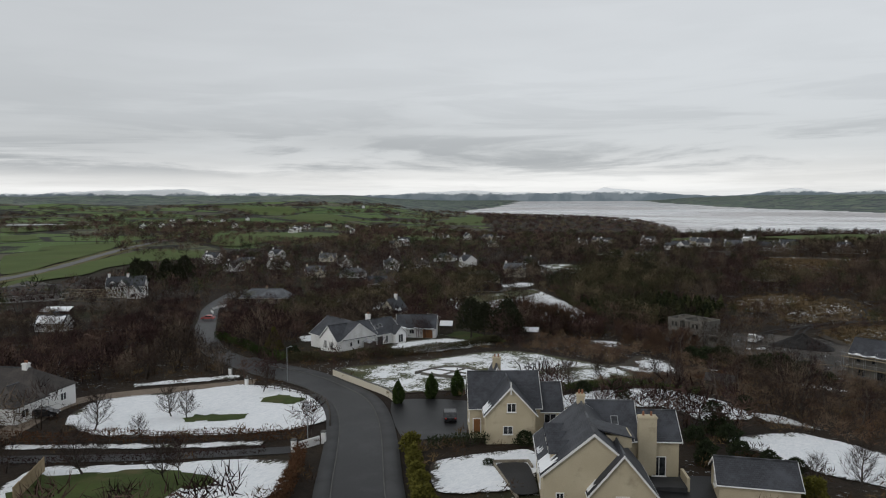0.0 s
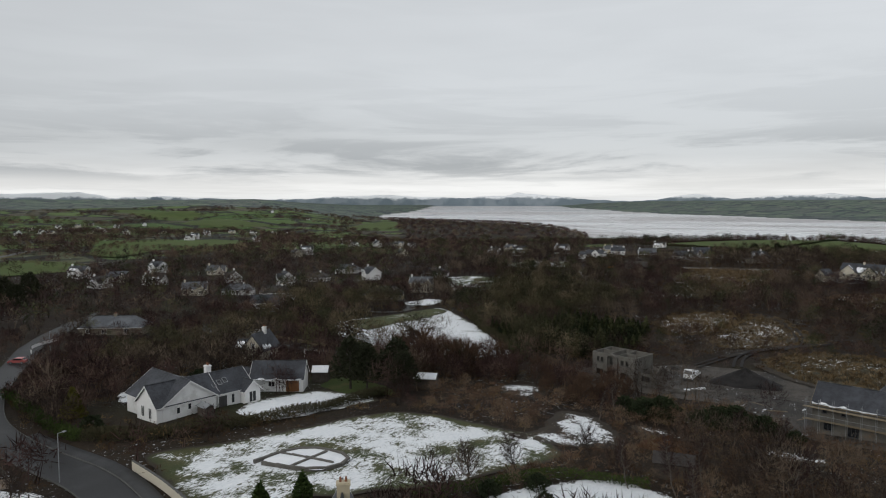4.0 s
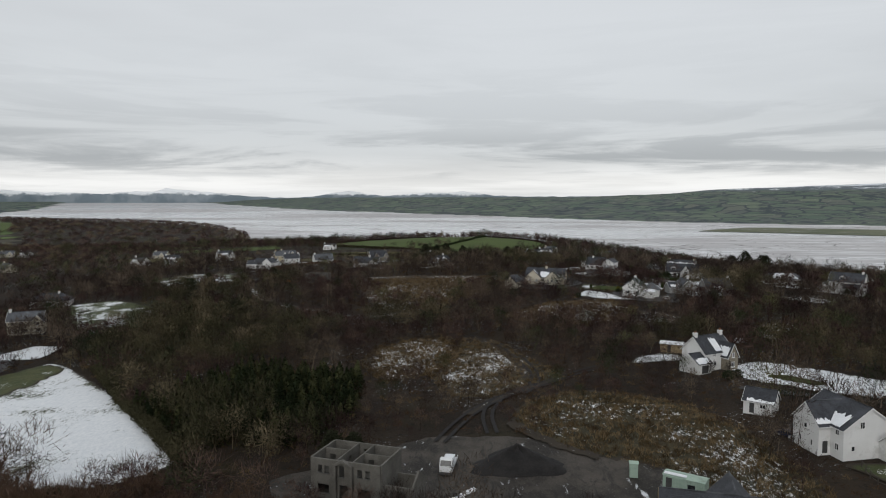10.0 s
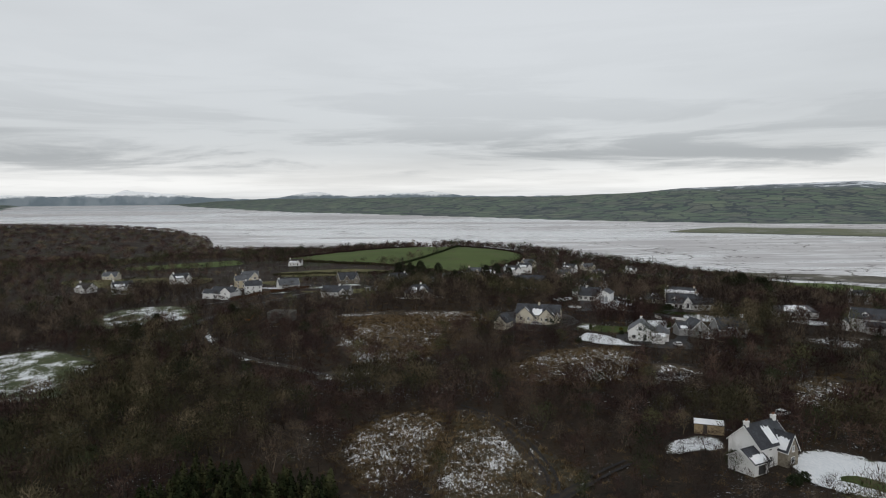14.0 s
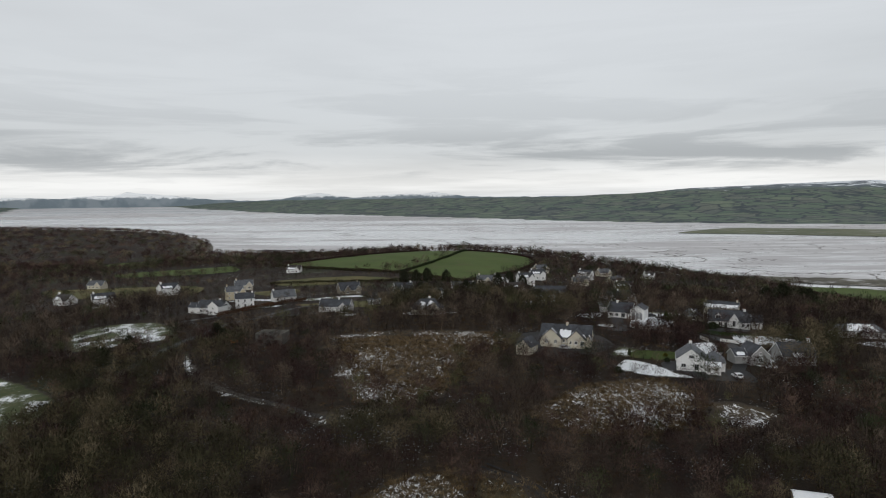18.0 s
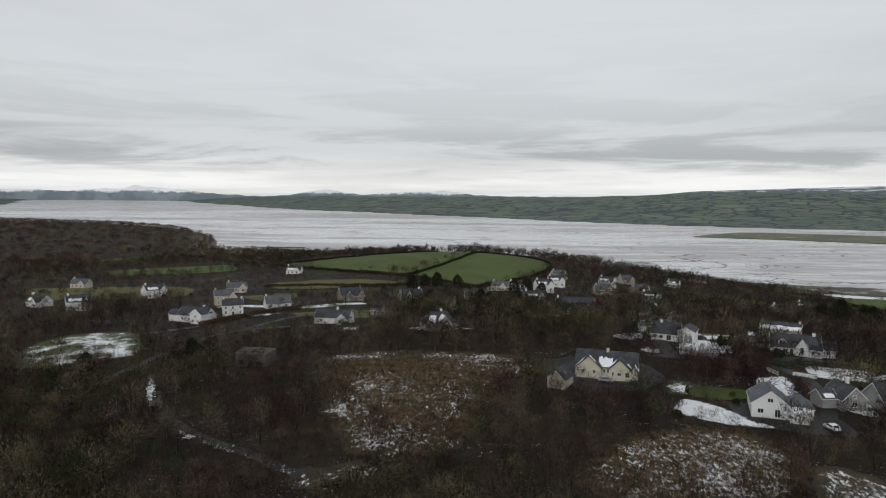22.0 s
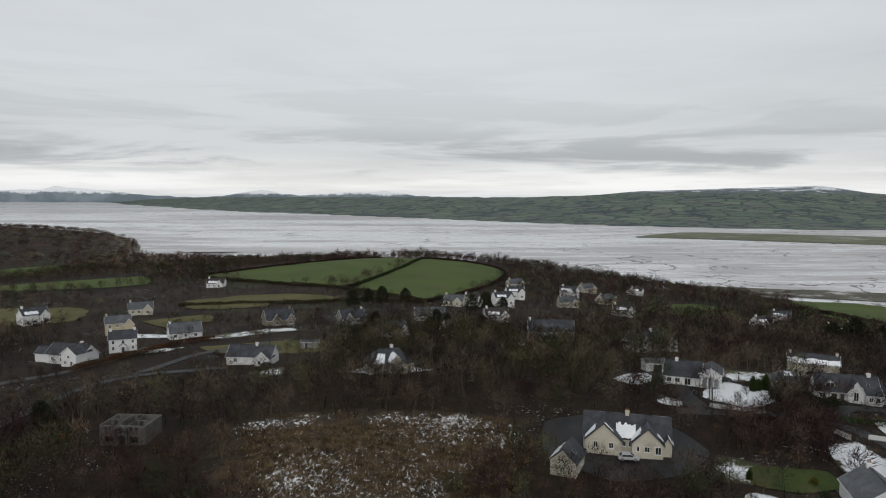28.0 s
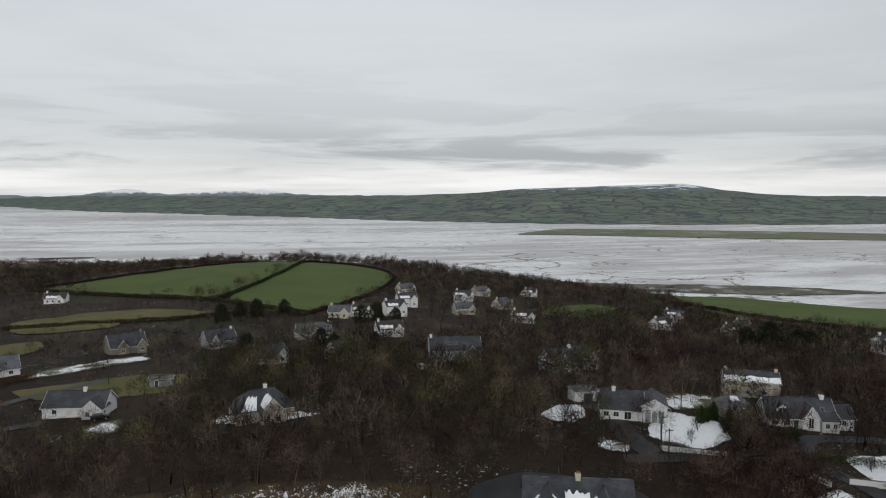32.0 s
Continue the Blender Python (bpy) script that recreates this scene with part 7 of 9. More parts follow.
for k, (bx, by) in enumerate(((-68.7, 43.0), (-68.2, 43.5), (-67.6, 43.9))):
    e = thing("wheelie_bin", bx, by, ground_at(bx, by) + 0.1, 33, "red wheelie bin against the garage wall" if k else "black wheelie bin against the garage wall", "bin", "wheelie bins")
    mt = M["red_plastic"] if k else M["dark_trim"]
    part("body", prism([(-0.24, 0), (0.24, 0), (0.3, 1.0), (-0.3, 1.0)], -0.32, 0.32), mt, e)
    part("lid", prism([(-0.33, 1.0), (0.33, 1.0), (0.3, 1.08), (-0.3, 1.06)], -0.35, 0.35), mt, e)


def pole(x, y, h, label, arm=True):
    e = thing("utility_pole", x, y, ground_at(x, y), 0, label, "pole", "utility poles")
    bm = bmesh.new()
    tube(bm, (0, 0, -0.5), (0, 0, h), 0.14, 0.1, 8)
    part("post", bm, M["bark"], e)
    if arm:
        part("crossarm", boxes((-0.8, -0.06, h - 0.5, 0.8, 0.06, h - 0.38)), M["bark"], e)
        for s in (-0.7, 0, 0.7):
            bm = bmesh.new()
            tube(bm, (s, 0, h - 0.38), (s, 0, h - 0.16), 0.05, 0.03, 6)
            part("insulator", bm, M["kerb"], e)


for px, py, ph in ((95.5, 215, 8.5), (56.1, 250.5, 8.5), (19.3, 268, 9), (98.4, 232.3, 8), (43.3, 289.4, 8), (63.6, 338.0, 8), (61.2, 331.7, 8), (83.4, 360.5, 7.5), (19, 314, 8), (-94, 300, 8), (-60, 440, 8)):
    pole(px, py, ph, "weathered wooden utility pole standing in scrub")
e = thing("street_lamp", -62.0, -2.8, ground_at(-62, -2.8), 0, "slim grey street lamp beside the road", "lamp")
bm = bmesh.new()
tube(bm, (0, 0, -0.3), (0, 0, 6.8), 0.08, 0.05, 8)
part("post", bm, M["lead"], e)
bm = bmesh.new()
tube(bm, (0, 0, 6.75), (0.5, 0.5, 6.95), 0.04, 0.04, 6)
part("arm", bm, M["lead"], e)
part("head", boxes((0.35, 0.35, 6.9, 0.75, 0.75, 7.02)), M["lead"], e)
for lx, ly in ((-25.5, -29.8), (-160, 52)):
    e = thing("street_lamp", lx, ly, ground_at(lx, ly), 0, "slim grey street lamp beside the road", "lamp", "street lamps")
    bm = bmesh.new()
    tube(bm, (0, 0, -0.3), (0, 0, 5.6), 0.07, 0.05, 8)
    part("post", bm, M["lead"], e)
    part("head", boxes((-0.2, -0.2, 5.6, 0.5, 0.2, 5.72)), M["lead"], e)


def rail_fence(pts, label, h=1.15, rails=3, mat="fence_wood", gap=2.2):
    c, n = along(pts, gap)
    e = thing("fence", 0, 0, 0, 0, label, "fence")
    z = gz(c[:, 0], c[:, 1]) + 0.1
    for (x, y), zz in zip(c, z):
        part("post", boxes((x - 0.06, y - 0.06, zz - 0.4, x + 0.06, y + 0.06, zz + h)), M[mat], e)
    for k in range(rails):
        hh = h * (0.35 + 0.6 * k / max(1, rails - 1)) - 0.06
        bm = bmesh.new()
        for i in range(len(c) - 1):
            tube(bm, (*c[i], z[i] + hh), (*c[i + 1], z[i + 1] + hh), 0.05, 0.05, 4)
        part("rail", bm, M[mat], e)


rail_fence([(-64.5, -51.6), (-54.6, -44.7), (-45.8, -37.2), (-35.6, -30.6), (-27.1, -25.9)], "dark timber rail fence along a beech hedge")
rail_fence([(-61, -8.4), (-52.2, -8.6), (-43.7, -10.0), (-36, -16), (-28.6, -23.0)], "dark timber rail fence along the snowy lawn")
rail_fence([(-77.5, -3.6), (-72, -4.4), (-68.6, -6)], "dark timber rail fence at the drive entrance")
rail_fence([(-130, 103), (-116, 99), (-108, 98.5), (-92, 93)], "white-topped timber rail fence along the lane", mat="panel_wood")
rail_fence([(-114, 87), (-103, 86), (-91, 82.5), (-82, 81)], "dark timber rail fence along the lane")
rail_fence([(62.5, 114), (60.4, 106), (68, 101.5), (80, 102)], "thin garden fence round the white house", 1.2, 2)


def wall_run(pts, h, t, mat, label, cap=True, gap=1.6, name="garden_wall"):
    c, n = along(pts, gap)
    z = gz(c[:, 0], c[:, 1])
    e = thing(name, 0, 0, 0, 0, label, "wall")
    for i in range(len(c) - 1):
        d = c[i + 1] - c[i]
        q = part("panel", boxes((0, -t / 2, -0.4, float(np.hypot(*d)) - 0.02, t / 2, h)), M[mat], e)
        q.matrix_local = pose(c[i][0], c[i][1], min(z[i], z[i + 1]) + 0.1, 0, 0, math.degrees(math.atan2(d[1], d[0])))
        if cap:
            k = part("coping", boxes((0, -t / 2 - 0.05, h, float(np.hypot(*d)) - 0.02, t / 2 + 0.05, h + 0.08)), M["kerb"], q)


wall_run([(-56.3, 3.9), (-46.9, 1.6), (-35.1, -3.1), (-31.5, -6)], 1.2, 0.2, "render_buff", "pale panelled wall along the curve of the road")
wall_run([(-100, 40), (-93, 38), (-84, 37)], 1.8, 0.2, "render_white", "tall white garden wall behind the bungalow", gap=3)
wall_run([(-75, 41), (-81, 38)], 1.8, 0.15, "door_wood", "red-brown timber screen beside the garage", False)
wall_run([(55.2, 342.3), (59.6, 340.9)], 1.1, 0.25, "render_white", "white entrance wall beside the drive")
wall_run([(64.2, 339.2), (70, 335.4), (76, 333)], 1.1, 0.25, "render_white", "white entrance wall before the snowy lawn")
wall_run([(85.5, 323), (87, 317)], 1.2, 0.25, "render_white", "white gate wall at the lane end")
wall_run([(91.0, 318.6), (98, 315)], 1.2, 0.25, "render_white", "white gate wall at the lane end")
wall_run([(-47, -53), (-41, -57.5), (-38, -60)], 1.9, 0.08, "panel_wood", "tan timber fence panels beside the lawn", False, 1.8, "fence")
wall_run([(-180, 66), (-170, 52), (-160, 47)], 1.1, 0.25, "render_white", "low white wall at the junction", gap=3)
wall_run([(-42.5, 12.6), (-41, 20.8), (-30.6, 20.8), (-31.6, 13.4), (-42.5, 12.6)], 0.55, 0.4, "concrete", "low foundation walls topped with snow", False, 2.4, "foundation")
wall_run([(-42, 16.8), (-31, 17.2)], 0.5, 0.4, "concrete", "low foundation wall topped with snow", False, 2.4, "foundation")
wall_run([(-36.5, 13), (-36, 20.8)], 0.5, 0.4, "concrete", "low foundation wall topped with snow", False, 2.4, "foundation")
patch("foundation_slab", [(-42.3, 12.8), (-40.9, 20.6), (-30.8, 20.6), (-31.8, 13.6)], M["snow"], "snow-covered concrete foundation slab", 1.5, 0.4)
for gx, gy in ((-25, -27.5), (-25.8, -31.9), (-67.7, -8.1), (-77.8, -4.6)):
    e = thing("gate_pillar", gx, gy, ground_at(gx, gy), 30, "white rendered gate pillar with a flat cap", "pillar", "gate pillars")
    part("shaft", boxes((-0.28, -0.28, -0.3, 0.28, 0.28, 1.55)), M["render_white"], e)
    part("cap", prism([(-0.36, 1.55), (0.36, 1.55), (0.3, 1.68), (-0.3, 1.68)], -0.36, 0.36), M["kerb"], e)
wall_run([(-25.3, -28.0), (-25.7, -31.5)], 1.0, 0.2, "render_white", "low white wall between gate pillars", False, 1.6)

# parterre before the cream house
e = thing("parterre", 0, 0, 0, 0, "dark sunken parking bay edged with low kerbs and snow", "paving")
for (x0, y0), (x1, y1) in (((-1.5, -22.8), (1.8, -20.2)), ((1.8, -20.2), (3.2, -21.6)), ((-1.5, -22.8), (6.0, -29.5))):
    d = Vector((x1 - x0, y1 - y0, 0))
    q = part("edging", boxes((0, -0.12, -0.2, d.length, 0.12, 0.35)), M["stone"], e)
    q.matrix_local = pose(x0, y0, ground_at(x0, y0) + 0.15, 0, 0, math.degrees(math.atan2(d.y, d.x)))
patch("driveway", [(-1.2, -23), (1.8, -20.6), (3.2, -22), (7.5, -27.5), (5.6, -29.5)], M["tarmac"], "dark parking bay beside the cream house", 1.0, 0.3)

# the timber frame, the blue sheet and the football goal
e = thing("timber_roof_frame", -222, 27, ground_at(-222, 27), 28, "pale raw timber roof frame of a new house", "frame")
for i in range(12):
    for s in (-1, 1):
        bm = bmesh.new()
        tube(bm, (i * 1.9, s * 4.5, 3.0), (i * 1.9, 0, 6.6), 0.12, 0.12, 4)
        part("rafter", bm, M["timber"], e)
for s, zz in ((-4.5, 3.0), (4.5, 3.0), (0, 6.6), (-2.2, 4.8), (2.2, 4.8)):
    bm = bmesh.new()
    tube(bm, (-0.5, s, zz), (21.5, s, zz), 0.12, 0.12, 4)
    part("purlin", bm, M["timber"], e)
part("wall", boxes((0, -4.4, -0.6, 21, -4.1, 3.0), (0, 4.1, -0.6, 21, 4.4, 3.0), (0, -4.1, -0.6, 0.3, 4.1, 3.0), (20.7, -4.1, -0.6, 21, 4.1, 3.0)), M["concrete"], e)
e = thing("lean_to", -194, 6, ground_at(-194, 6), 40, "lean-to with a snowy roof and blue sheeting", "shed")
part("roof", slope_mesh((0, 0, 2.4), (9, 0, 2.4), (9, 3.5, 3.4), (0, 3.5, 3.4), 0.12, M["snow"], "roof"), M["snow"], e)
part("sheet", boxes((1, 0.1, 0, 6, 0.16, 2.2)), M["blue_sheet"], e)
part("post", boxes((0.1, 0.1, -0.5, 0.25, 0.25, 2.4)), M["fence_wood"], e)
part("post", boxes((8.7, 0.1, -0.5, 8.85, 0.25, 2.4)), M["fence_wood"], e)
part("wall", boxes((0, 3.3, -0.5, 9, 3.45, 3.3)), M["fence_wood"], e)
e = thing("football_goal", -91.3, 77.4, ground_at(-91.3, 77.4), 20, "white football goal frame on a muddy lawn", "goal")
for p, q in (((0, 0, 0), (0, 0, 2)), ((4, 0, 0), (4, 0, 2)), ((0, 0, 2), (4, 0, 2)), ((0, 0, 2), (0, 1, 0)), ((4, 0, 2), (4, 1, 0))):
    bm = bmesh.new()
    tube(bm, p, q, 0.06, 0.06, 6)
    part("post", bm, M["trim"], e)


def digger(x, y, rot):
    e = thing("digger", x, y, ground_at(x, y) + 0.2, rot, "orange excavator beside the block shell", "digger")
    for s in (-1, 1):
        bm = prism([(-1.4, 0.1), (1.4, 0.1), (1.6, 0.4), (1.4, 0.7), (-1.4, 0.7), (-1.6, 0.4)], s * 0.75 - 0.22, s * 0.75 + 0.22)
        part("track", bm, M["rubber"], e)
    part("body", boxes((-1.4, -0.9, 0.75, 1.0, 0.9, 1.5)), M["orange"], e)
    part("cab", boxes((0.1, 0.1, 1.5, 1.1, 0.9, 2.6)), M["glass"], e)
    for p, q in (((1.0, -0.2, 1.4), (2.8, -0.2, 3.2)), ((2.8, -0.2, 3.2), (4.2, -0.2, 1.6))):
        bm = bmesh.new()
        tube(bm, p, q, 0.2, 0.15, 4)
        part("boom", bm, M["orange"], e)
    part("bucket", prism([(4.0, 1.6), (4.5, 1.5), (4.4, 0.8), (3.9, 0.9)], -0.6, 0.2), M["lead"], e)


digger(-90, 341, 30)

# far houses: built once a kind, then copied
FAR = []
for k, (wl, rf, lab) in enumerate((("render_white", "slate", "white house with dark slates on the far fields"), ("render_buff", "slate_grey", "cream house with a grey roof among trees"), ("render_white", "slate_brown", "white bungalow with brown tiles in the distance"))):
    bl = [(0, 0, 12, 8, 3.0 + (k == 0) * 1.8, 6.2 + (k == 0) * 1.6, "x"), (7, -2, 11.5, 4, 3.0 + (k == 0) * 1.5, 5.6 + (k == 0) * 1.4, "y")]
    FAR.append(house("house", lab, -400 + 40 * k, 200, 20 + 30 * k, bl, [(0, "s", 2, 0.8, 1.2, 1.3), (0, "s", 5, 0.8, 1.2, 1.3), (1, "s", 2.2, 0.8, 1.4, 1.3)], [(1, 4, 7.4 + (k == 0) * 1.6, 0.9, 0.9, wl)], wall=wl, roof=rf, group="scattered far houses",
                     snow=[(0, -1, 0.1, 0.6, 0.1, 0.5)] if k != 1 else ()))
rr = random.Random(12)
far_spots = [(-1427, 787), (-1484, 866), (-1457, 944), (-1477, 1036), (-1318, 677), (-1101, 570), (-1012, 661), (-1042, 753), (-781, 598), (-940, 765), (-1045, 919), (-978, 912), (-722, 672), (-957, 949),
             (-962, 989), (-418, 438), (-414, 421), (-582, 703), (-483, 643), (-473, 676), (-451, 670), (-388, 250), (-343, 262), (-301, 242), (-263, 246), (-267, 181), (-342, 177), (-1029, 499), (-1512, 916),
             (-1536, 1707), (-1706, 1714), (-1080, 640), (-1160, 720), (-1240, 760), (-1060, 560), (-880, 690), (-820, 640), (-330, 470), (-250, 500), (-210, 470), (-280, 600), (-520, 640), (52, 590), (95, 600), (120, 570), (110, 660),
             (140, 700), (190, 720), (-190, 520), (-150, 545), (235, 540), (255, 460), (80, 690), (205, 560), (-230, 285), (19, 586), (32, 588), (66, 627), (134, 632), (35, 517), (255, 632), (299, 608), (-143, 674)]
for i, (hx, hy) in enumerate(far_spots):
    k = i % 3
    copy_thing(FAR[k], pose(hx, hy, ground_at(hx, hy) + 0.3, 0, 0, rr.uniform(-40, 50)))
    CLEAR.append([(hx - 6, hy - 8), (hx + 14, hy - 8), (hx + 14, hy + 8), (hx - 6, hy + 8)])


# ---- trees, hedges and scrub ----
def tube_arrays(p, q, r0, r1, n=3):
    d = np.subtract(q, p)
    d = d / (np.linalg.norm(d) + 1e-9)
    a = np.cross(d, (0.31, 0.9, 0.27))
    a /= np.linalg.norm(a)
    b = np.cross(d, a)
    w = np.arange(n) * 6.2832 / n
    ring = np.cos(w)[:, None] * a + np.sin(w)[:, None] * b
    v = np.concatenate([p + ring * r0, q + ring * r1])
    f = []
    for i in range(n):
        j = (i + 1) % n
        f += [(i, j, n + j), (i, n + j, n + i)]
    return v, np.array(f)


def join(list_vf):
    v, f, o = [], [], 0
    for a, b in list_vf:
        v.append(a), f.append(b + o)
        o += len(a)
    return np.concatenate(v), np.concatenate(f)


def slivers(p, d, width, r):
    """One thin pointed triangle a twig or leaf: from p along d."""
    n = len(p)
    s = np.cross(d, r.normal(size=(n, 3)))
    s /= np.linalg.norm(s, axis=1, keepdims=True) + 1e-9
    s *= np.asarray(width).reshape(-1, 1) / 2
    v = np.stack([p - s, p + s, p + d], 1).reshape(-1, 3)
    return v, np.arange(3 * n).reshape(n, 3)


def bare_tree(seed, H, R, limbs, twigs, width, stems=1, low=0.22, lean=0.0, light=False, slim=False):
    """Wood and twigs of a leafless tree or bush."""
    r = np.random.RandomState(seed)
    wood, seg = [], []
    for s in range(stems):
        foot = np.array([*(r.normal(size=2) * (0.25 * R if stems > 1 else 0)), -0.3])
        way = np.array([*(r.normal(size=2) * (0.3 if stems > 1 else 0.06) + lean), 1.0])
        pts = [foot]
        for k in range(4):
            pts.append(pts[-1] + way / np.linalg.norm(way) * H * 0.2 + np.array([*r.normal(size=2) * 0.03 * H, 0]))
        rad = H * (0.017 if not slim else 0.009) / math.sqrt(stems) * np.array([1.35, 1, 0.8, 0.55, 0.25])
        if light:
            for k in (0, 2):
                wood.append(slivers(np.array([pts[k]]), np.array([pts[min(k + 3, 4)] - pts[k]]), rad[k] * 1.5, r))
        else:
            for k in range(4):
                wood.append(tube_arrays(pts[k], pts[k + 1], rad[k], rad[k + 1], 5 if stems == 1 else 3))
        pts = np.array(pts)
        for _ in range(limbs // stems):
            u = r.uniform(low, 1.0) * 4
            i = min(int(u), 3)
            a = pts[i] + (pts[i + 1] - pts[i]) * (u - i)
            an = r.uniform(0, 6.28)
            up = r.uniform(0.35, 1.3)
            d = np.array([math.cos(an), math.sin(an), up])
            d *= R * r.uniform(0.55, 1.05) * (1.15 - 0.14 * u) / math.sqrt(1 + up * up)
            m = a + d * 0.5 + np.array([0, 0, -0.04 * R])
            e = a + d + np.array([0, 0, 0.10 * R])
            t = H * 0.0048
            if light:
                wood.append(slivers(np.array([a]), np.array([e - a]), t * 1.6, r))
            else:
                wood.append(tube_arrays(a, m, t, t * 0.6))
                wood.append(tube_arrays(m, e, t * 0.6, t * 0.2))
            seg += [(a, m), (m, e), (m, e)]
    seg = np.array(seg)
    k = r.randint(0, len(seg), twigs)
    u = r.uniform(0.1, 1.0, (twigs, 1))
    p = seg[k, 0] + (seg[k, 1] - seg[k, 0]) * u
    d = seg[k, 1] - seg[k, 0]
    d = d / (np.linalg.norm(d, axis=1, keepdims=True) + 1e-9) + r.normal(size=(twigs, 3)) * 0.75 + (0, 0, 0.45)
    d *= (R * r.uniform(0.18, 0.5, (twigs, 1))) / np.linalg.norm(d, axis=1, keepdims=True)
    return join(wood), slivers(p, d, r.uniform(0.6, 1.2, twigs) * width, r)


def leafy(seed, H, R, n, size, shape="dome", low=0.05):
    """Stem and leaf clumps of an evergreen: dome, cone or column."""
    r = np.random.RandomState(seed)
    wood = tube_arrays(np.array([0, 0, -0.3]), np.array([0, 0, H * 0.8]), H * 0.03, H * 0.008, 5)
    h = r.uniform(low, 1, n)
    if shape == "cone":
        rad = R * (1 - h) ** 0.85 + 0.05 * R
    elif shape == "column":
        rad = R * np.clip(np.sin(np.clip(h * 0.92 + 0.12, 0, 1) * 3.1416), 0.05, 1) ** 0.6
    else:
        rad = R * np.sqrt(np.clip(1 - (2 * h - 0.75) ** 2 / 1.6, 0.02, 1))
    an = r.uniform(0, 6.2832, n)
    lump = 1 + (0.26 * np.sin(3 * an + seed + 6 * h) + 0.16 * np.sin(5 * an + 13 * h + 2 * seed)) * (1.0 if shape == "dome" else 0.35)
    q = np.where(r.uniform(size=n) < 0.75, r.uniform(0.78, 1.05, n), r.uniform(0.3, 0.8, n)) * rad * lump
    p = np.stack([q * np.cos(an), q * np.sin(an), h * H * (1 + 0.04 * r.normal(size=n))], -1)
    out = np.stack([np.cos(an), np.sin(an), np.full(n, 0.5 if shape != "cone" else -0.1)], -1) + r.normal(size=(n, 3)) * 0.5
    out *= size * r.uniform(0.6, 1.4, (n, 1)) / np.linalg.norm(out, axis=1, keepdims=True)
    return wood, slivers(p - out * 0.4, out, size * r.uniform(0.5, 1.0, n), r)


def fuzz(seed, H, R, n, size, width, stems=3, low=0.16, domes=4):
    """A leafless tree seen whole: stems, and fine twigs massed in a few rounded domes."""
    r = np.random.RandomState(seed)
    an = np.arange(domes) * 6.2832 / domes + r.uniform(0, 6.28)
    off = R * r.uniform(0.3, 0.52, domes)
    top = H * r.uniform(0.78, 1.0, domes)
    top[0], off[0] = H, 0.12 * R
    c = np.c_[off * np.cos(an), off * np.sin(an), top * 0.6]
    rad = np.c_[R * r.uniform(0.5, 0.72, domes), R * r.uniform(0.5, 0.72, domes), top * 0.4]
    k = r.randint(0, domes, n)
    d = r.normal(size=(n, 3)) + (0, 0, 0.45)
    d /= np.linalg.norm(d, axis=1, keepdims=True)
    p = c[k] + d * rad[k] * r.uniform(0.5, 1.0, (n, 1)) ** 0.6
    p[:, 2] = np.maximum(p[:, 2], H * low * r.uniform(0.6, 1.6, n))
    out = d + r.normal(size=(n, 3)) * 0.45 + (0, 0, 0.35)
    out *= size * r.uniform(0.6, 1.4, (n, 1)) / np.linalg.norm(out, axis=1, keepdims=True)
    j = r.randint(0, domes, stems)
    foot = np.c_[r.normal(size=(stems, 2)) * 0.08 * R, np.full(stems, -0.3)]
    wood = slivers(foot, c[j] * (1, 1, 1.25) - foot, H * 0.022, r)
    return join([wood, slivers(p - out * 0.5, out, width * r.uniform(0.6, 1.3, n), r)])


def tree_thing(name, label, x, y, wood, crown, wm, cm, rot=0, scale=1.0, group="", category="tree"):
    e = thing(name, x, y, ground_at(x, y), rot, label, category, group)
    e.scale = (scale,) * 3
    part("trunk", mesh_of("trunk", *wood, [M[wm]]), M[wm], e)
    part("crown", mesh_of("crown", *crown, [M[cm]]), M[cm], e)
    return e


def plant(proto, rows):
    for x, y, s in rows:
        o = copy_thing(proto, pose(x, y, ground_at(x, y), 0, 0, (x * 37 + y * 91) % 360))
        o.scale = (s,) * 3


T1 = tree_thing("bare_tree", "bare spreading garden tree on the snowy lawn", -58.3, -29.3, *bare_tree(1, 6, 2.9, 34, 900, 0.035), "bark", "twigs_grey", group="garden trees")
plant(T1, [(-55.5, -28.5, 0.9), (-59.9, -41, 1.15), (-59.5, -10.6, 0.95), (-31.8, -46.2, 0.9), (-41.4, -50.8, 1.2), (-13.3, 20.8, 0.9), (-9.6, 26.5, 1.0), (-16, 25, 0.7), (10.7, 9.6, 1.0), (12.9, 8.6, 0.9), (33.4, -4.1, 1.0), (29.4, -6.4, 0.7), (-50, -39, 0.7), (-46, -47, 0.6),
          (58, 171, 0.7), (63, 170, 0.6), (82, 166, 0.5), (92, 158, 0.5), (54, 363, 0.8), (72, 340, 0.6), (78, 346, 0.7), (100, 322, 0.7), (112, 326, 0.8), (47, 289, 0.8), (92, 293, 0.6), (40, 442, 0.8), (-150, 205, 0.9), (-128, 190, 0.9), (-138, 392, 1.0), (-122, 396, 0.9),
          (20, 24, 0.9), (24, 20, 0.8), (16, 33, 0.9), (2, 34, 1.0), (-4, 40, 0.9)])
T2 = tree_thing("birch", "slender bare birch with a pale trunk", 9.5, 31, *bare_tree(2, 9, 1.9, 46, 1100, 0.035, low=0.3, slim=True), "pale_bark", "twigs", group="birches")
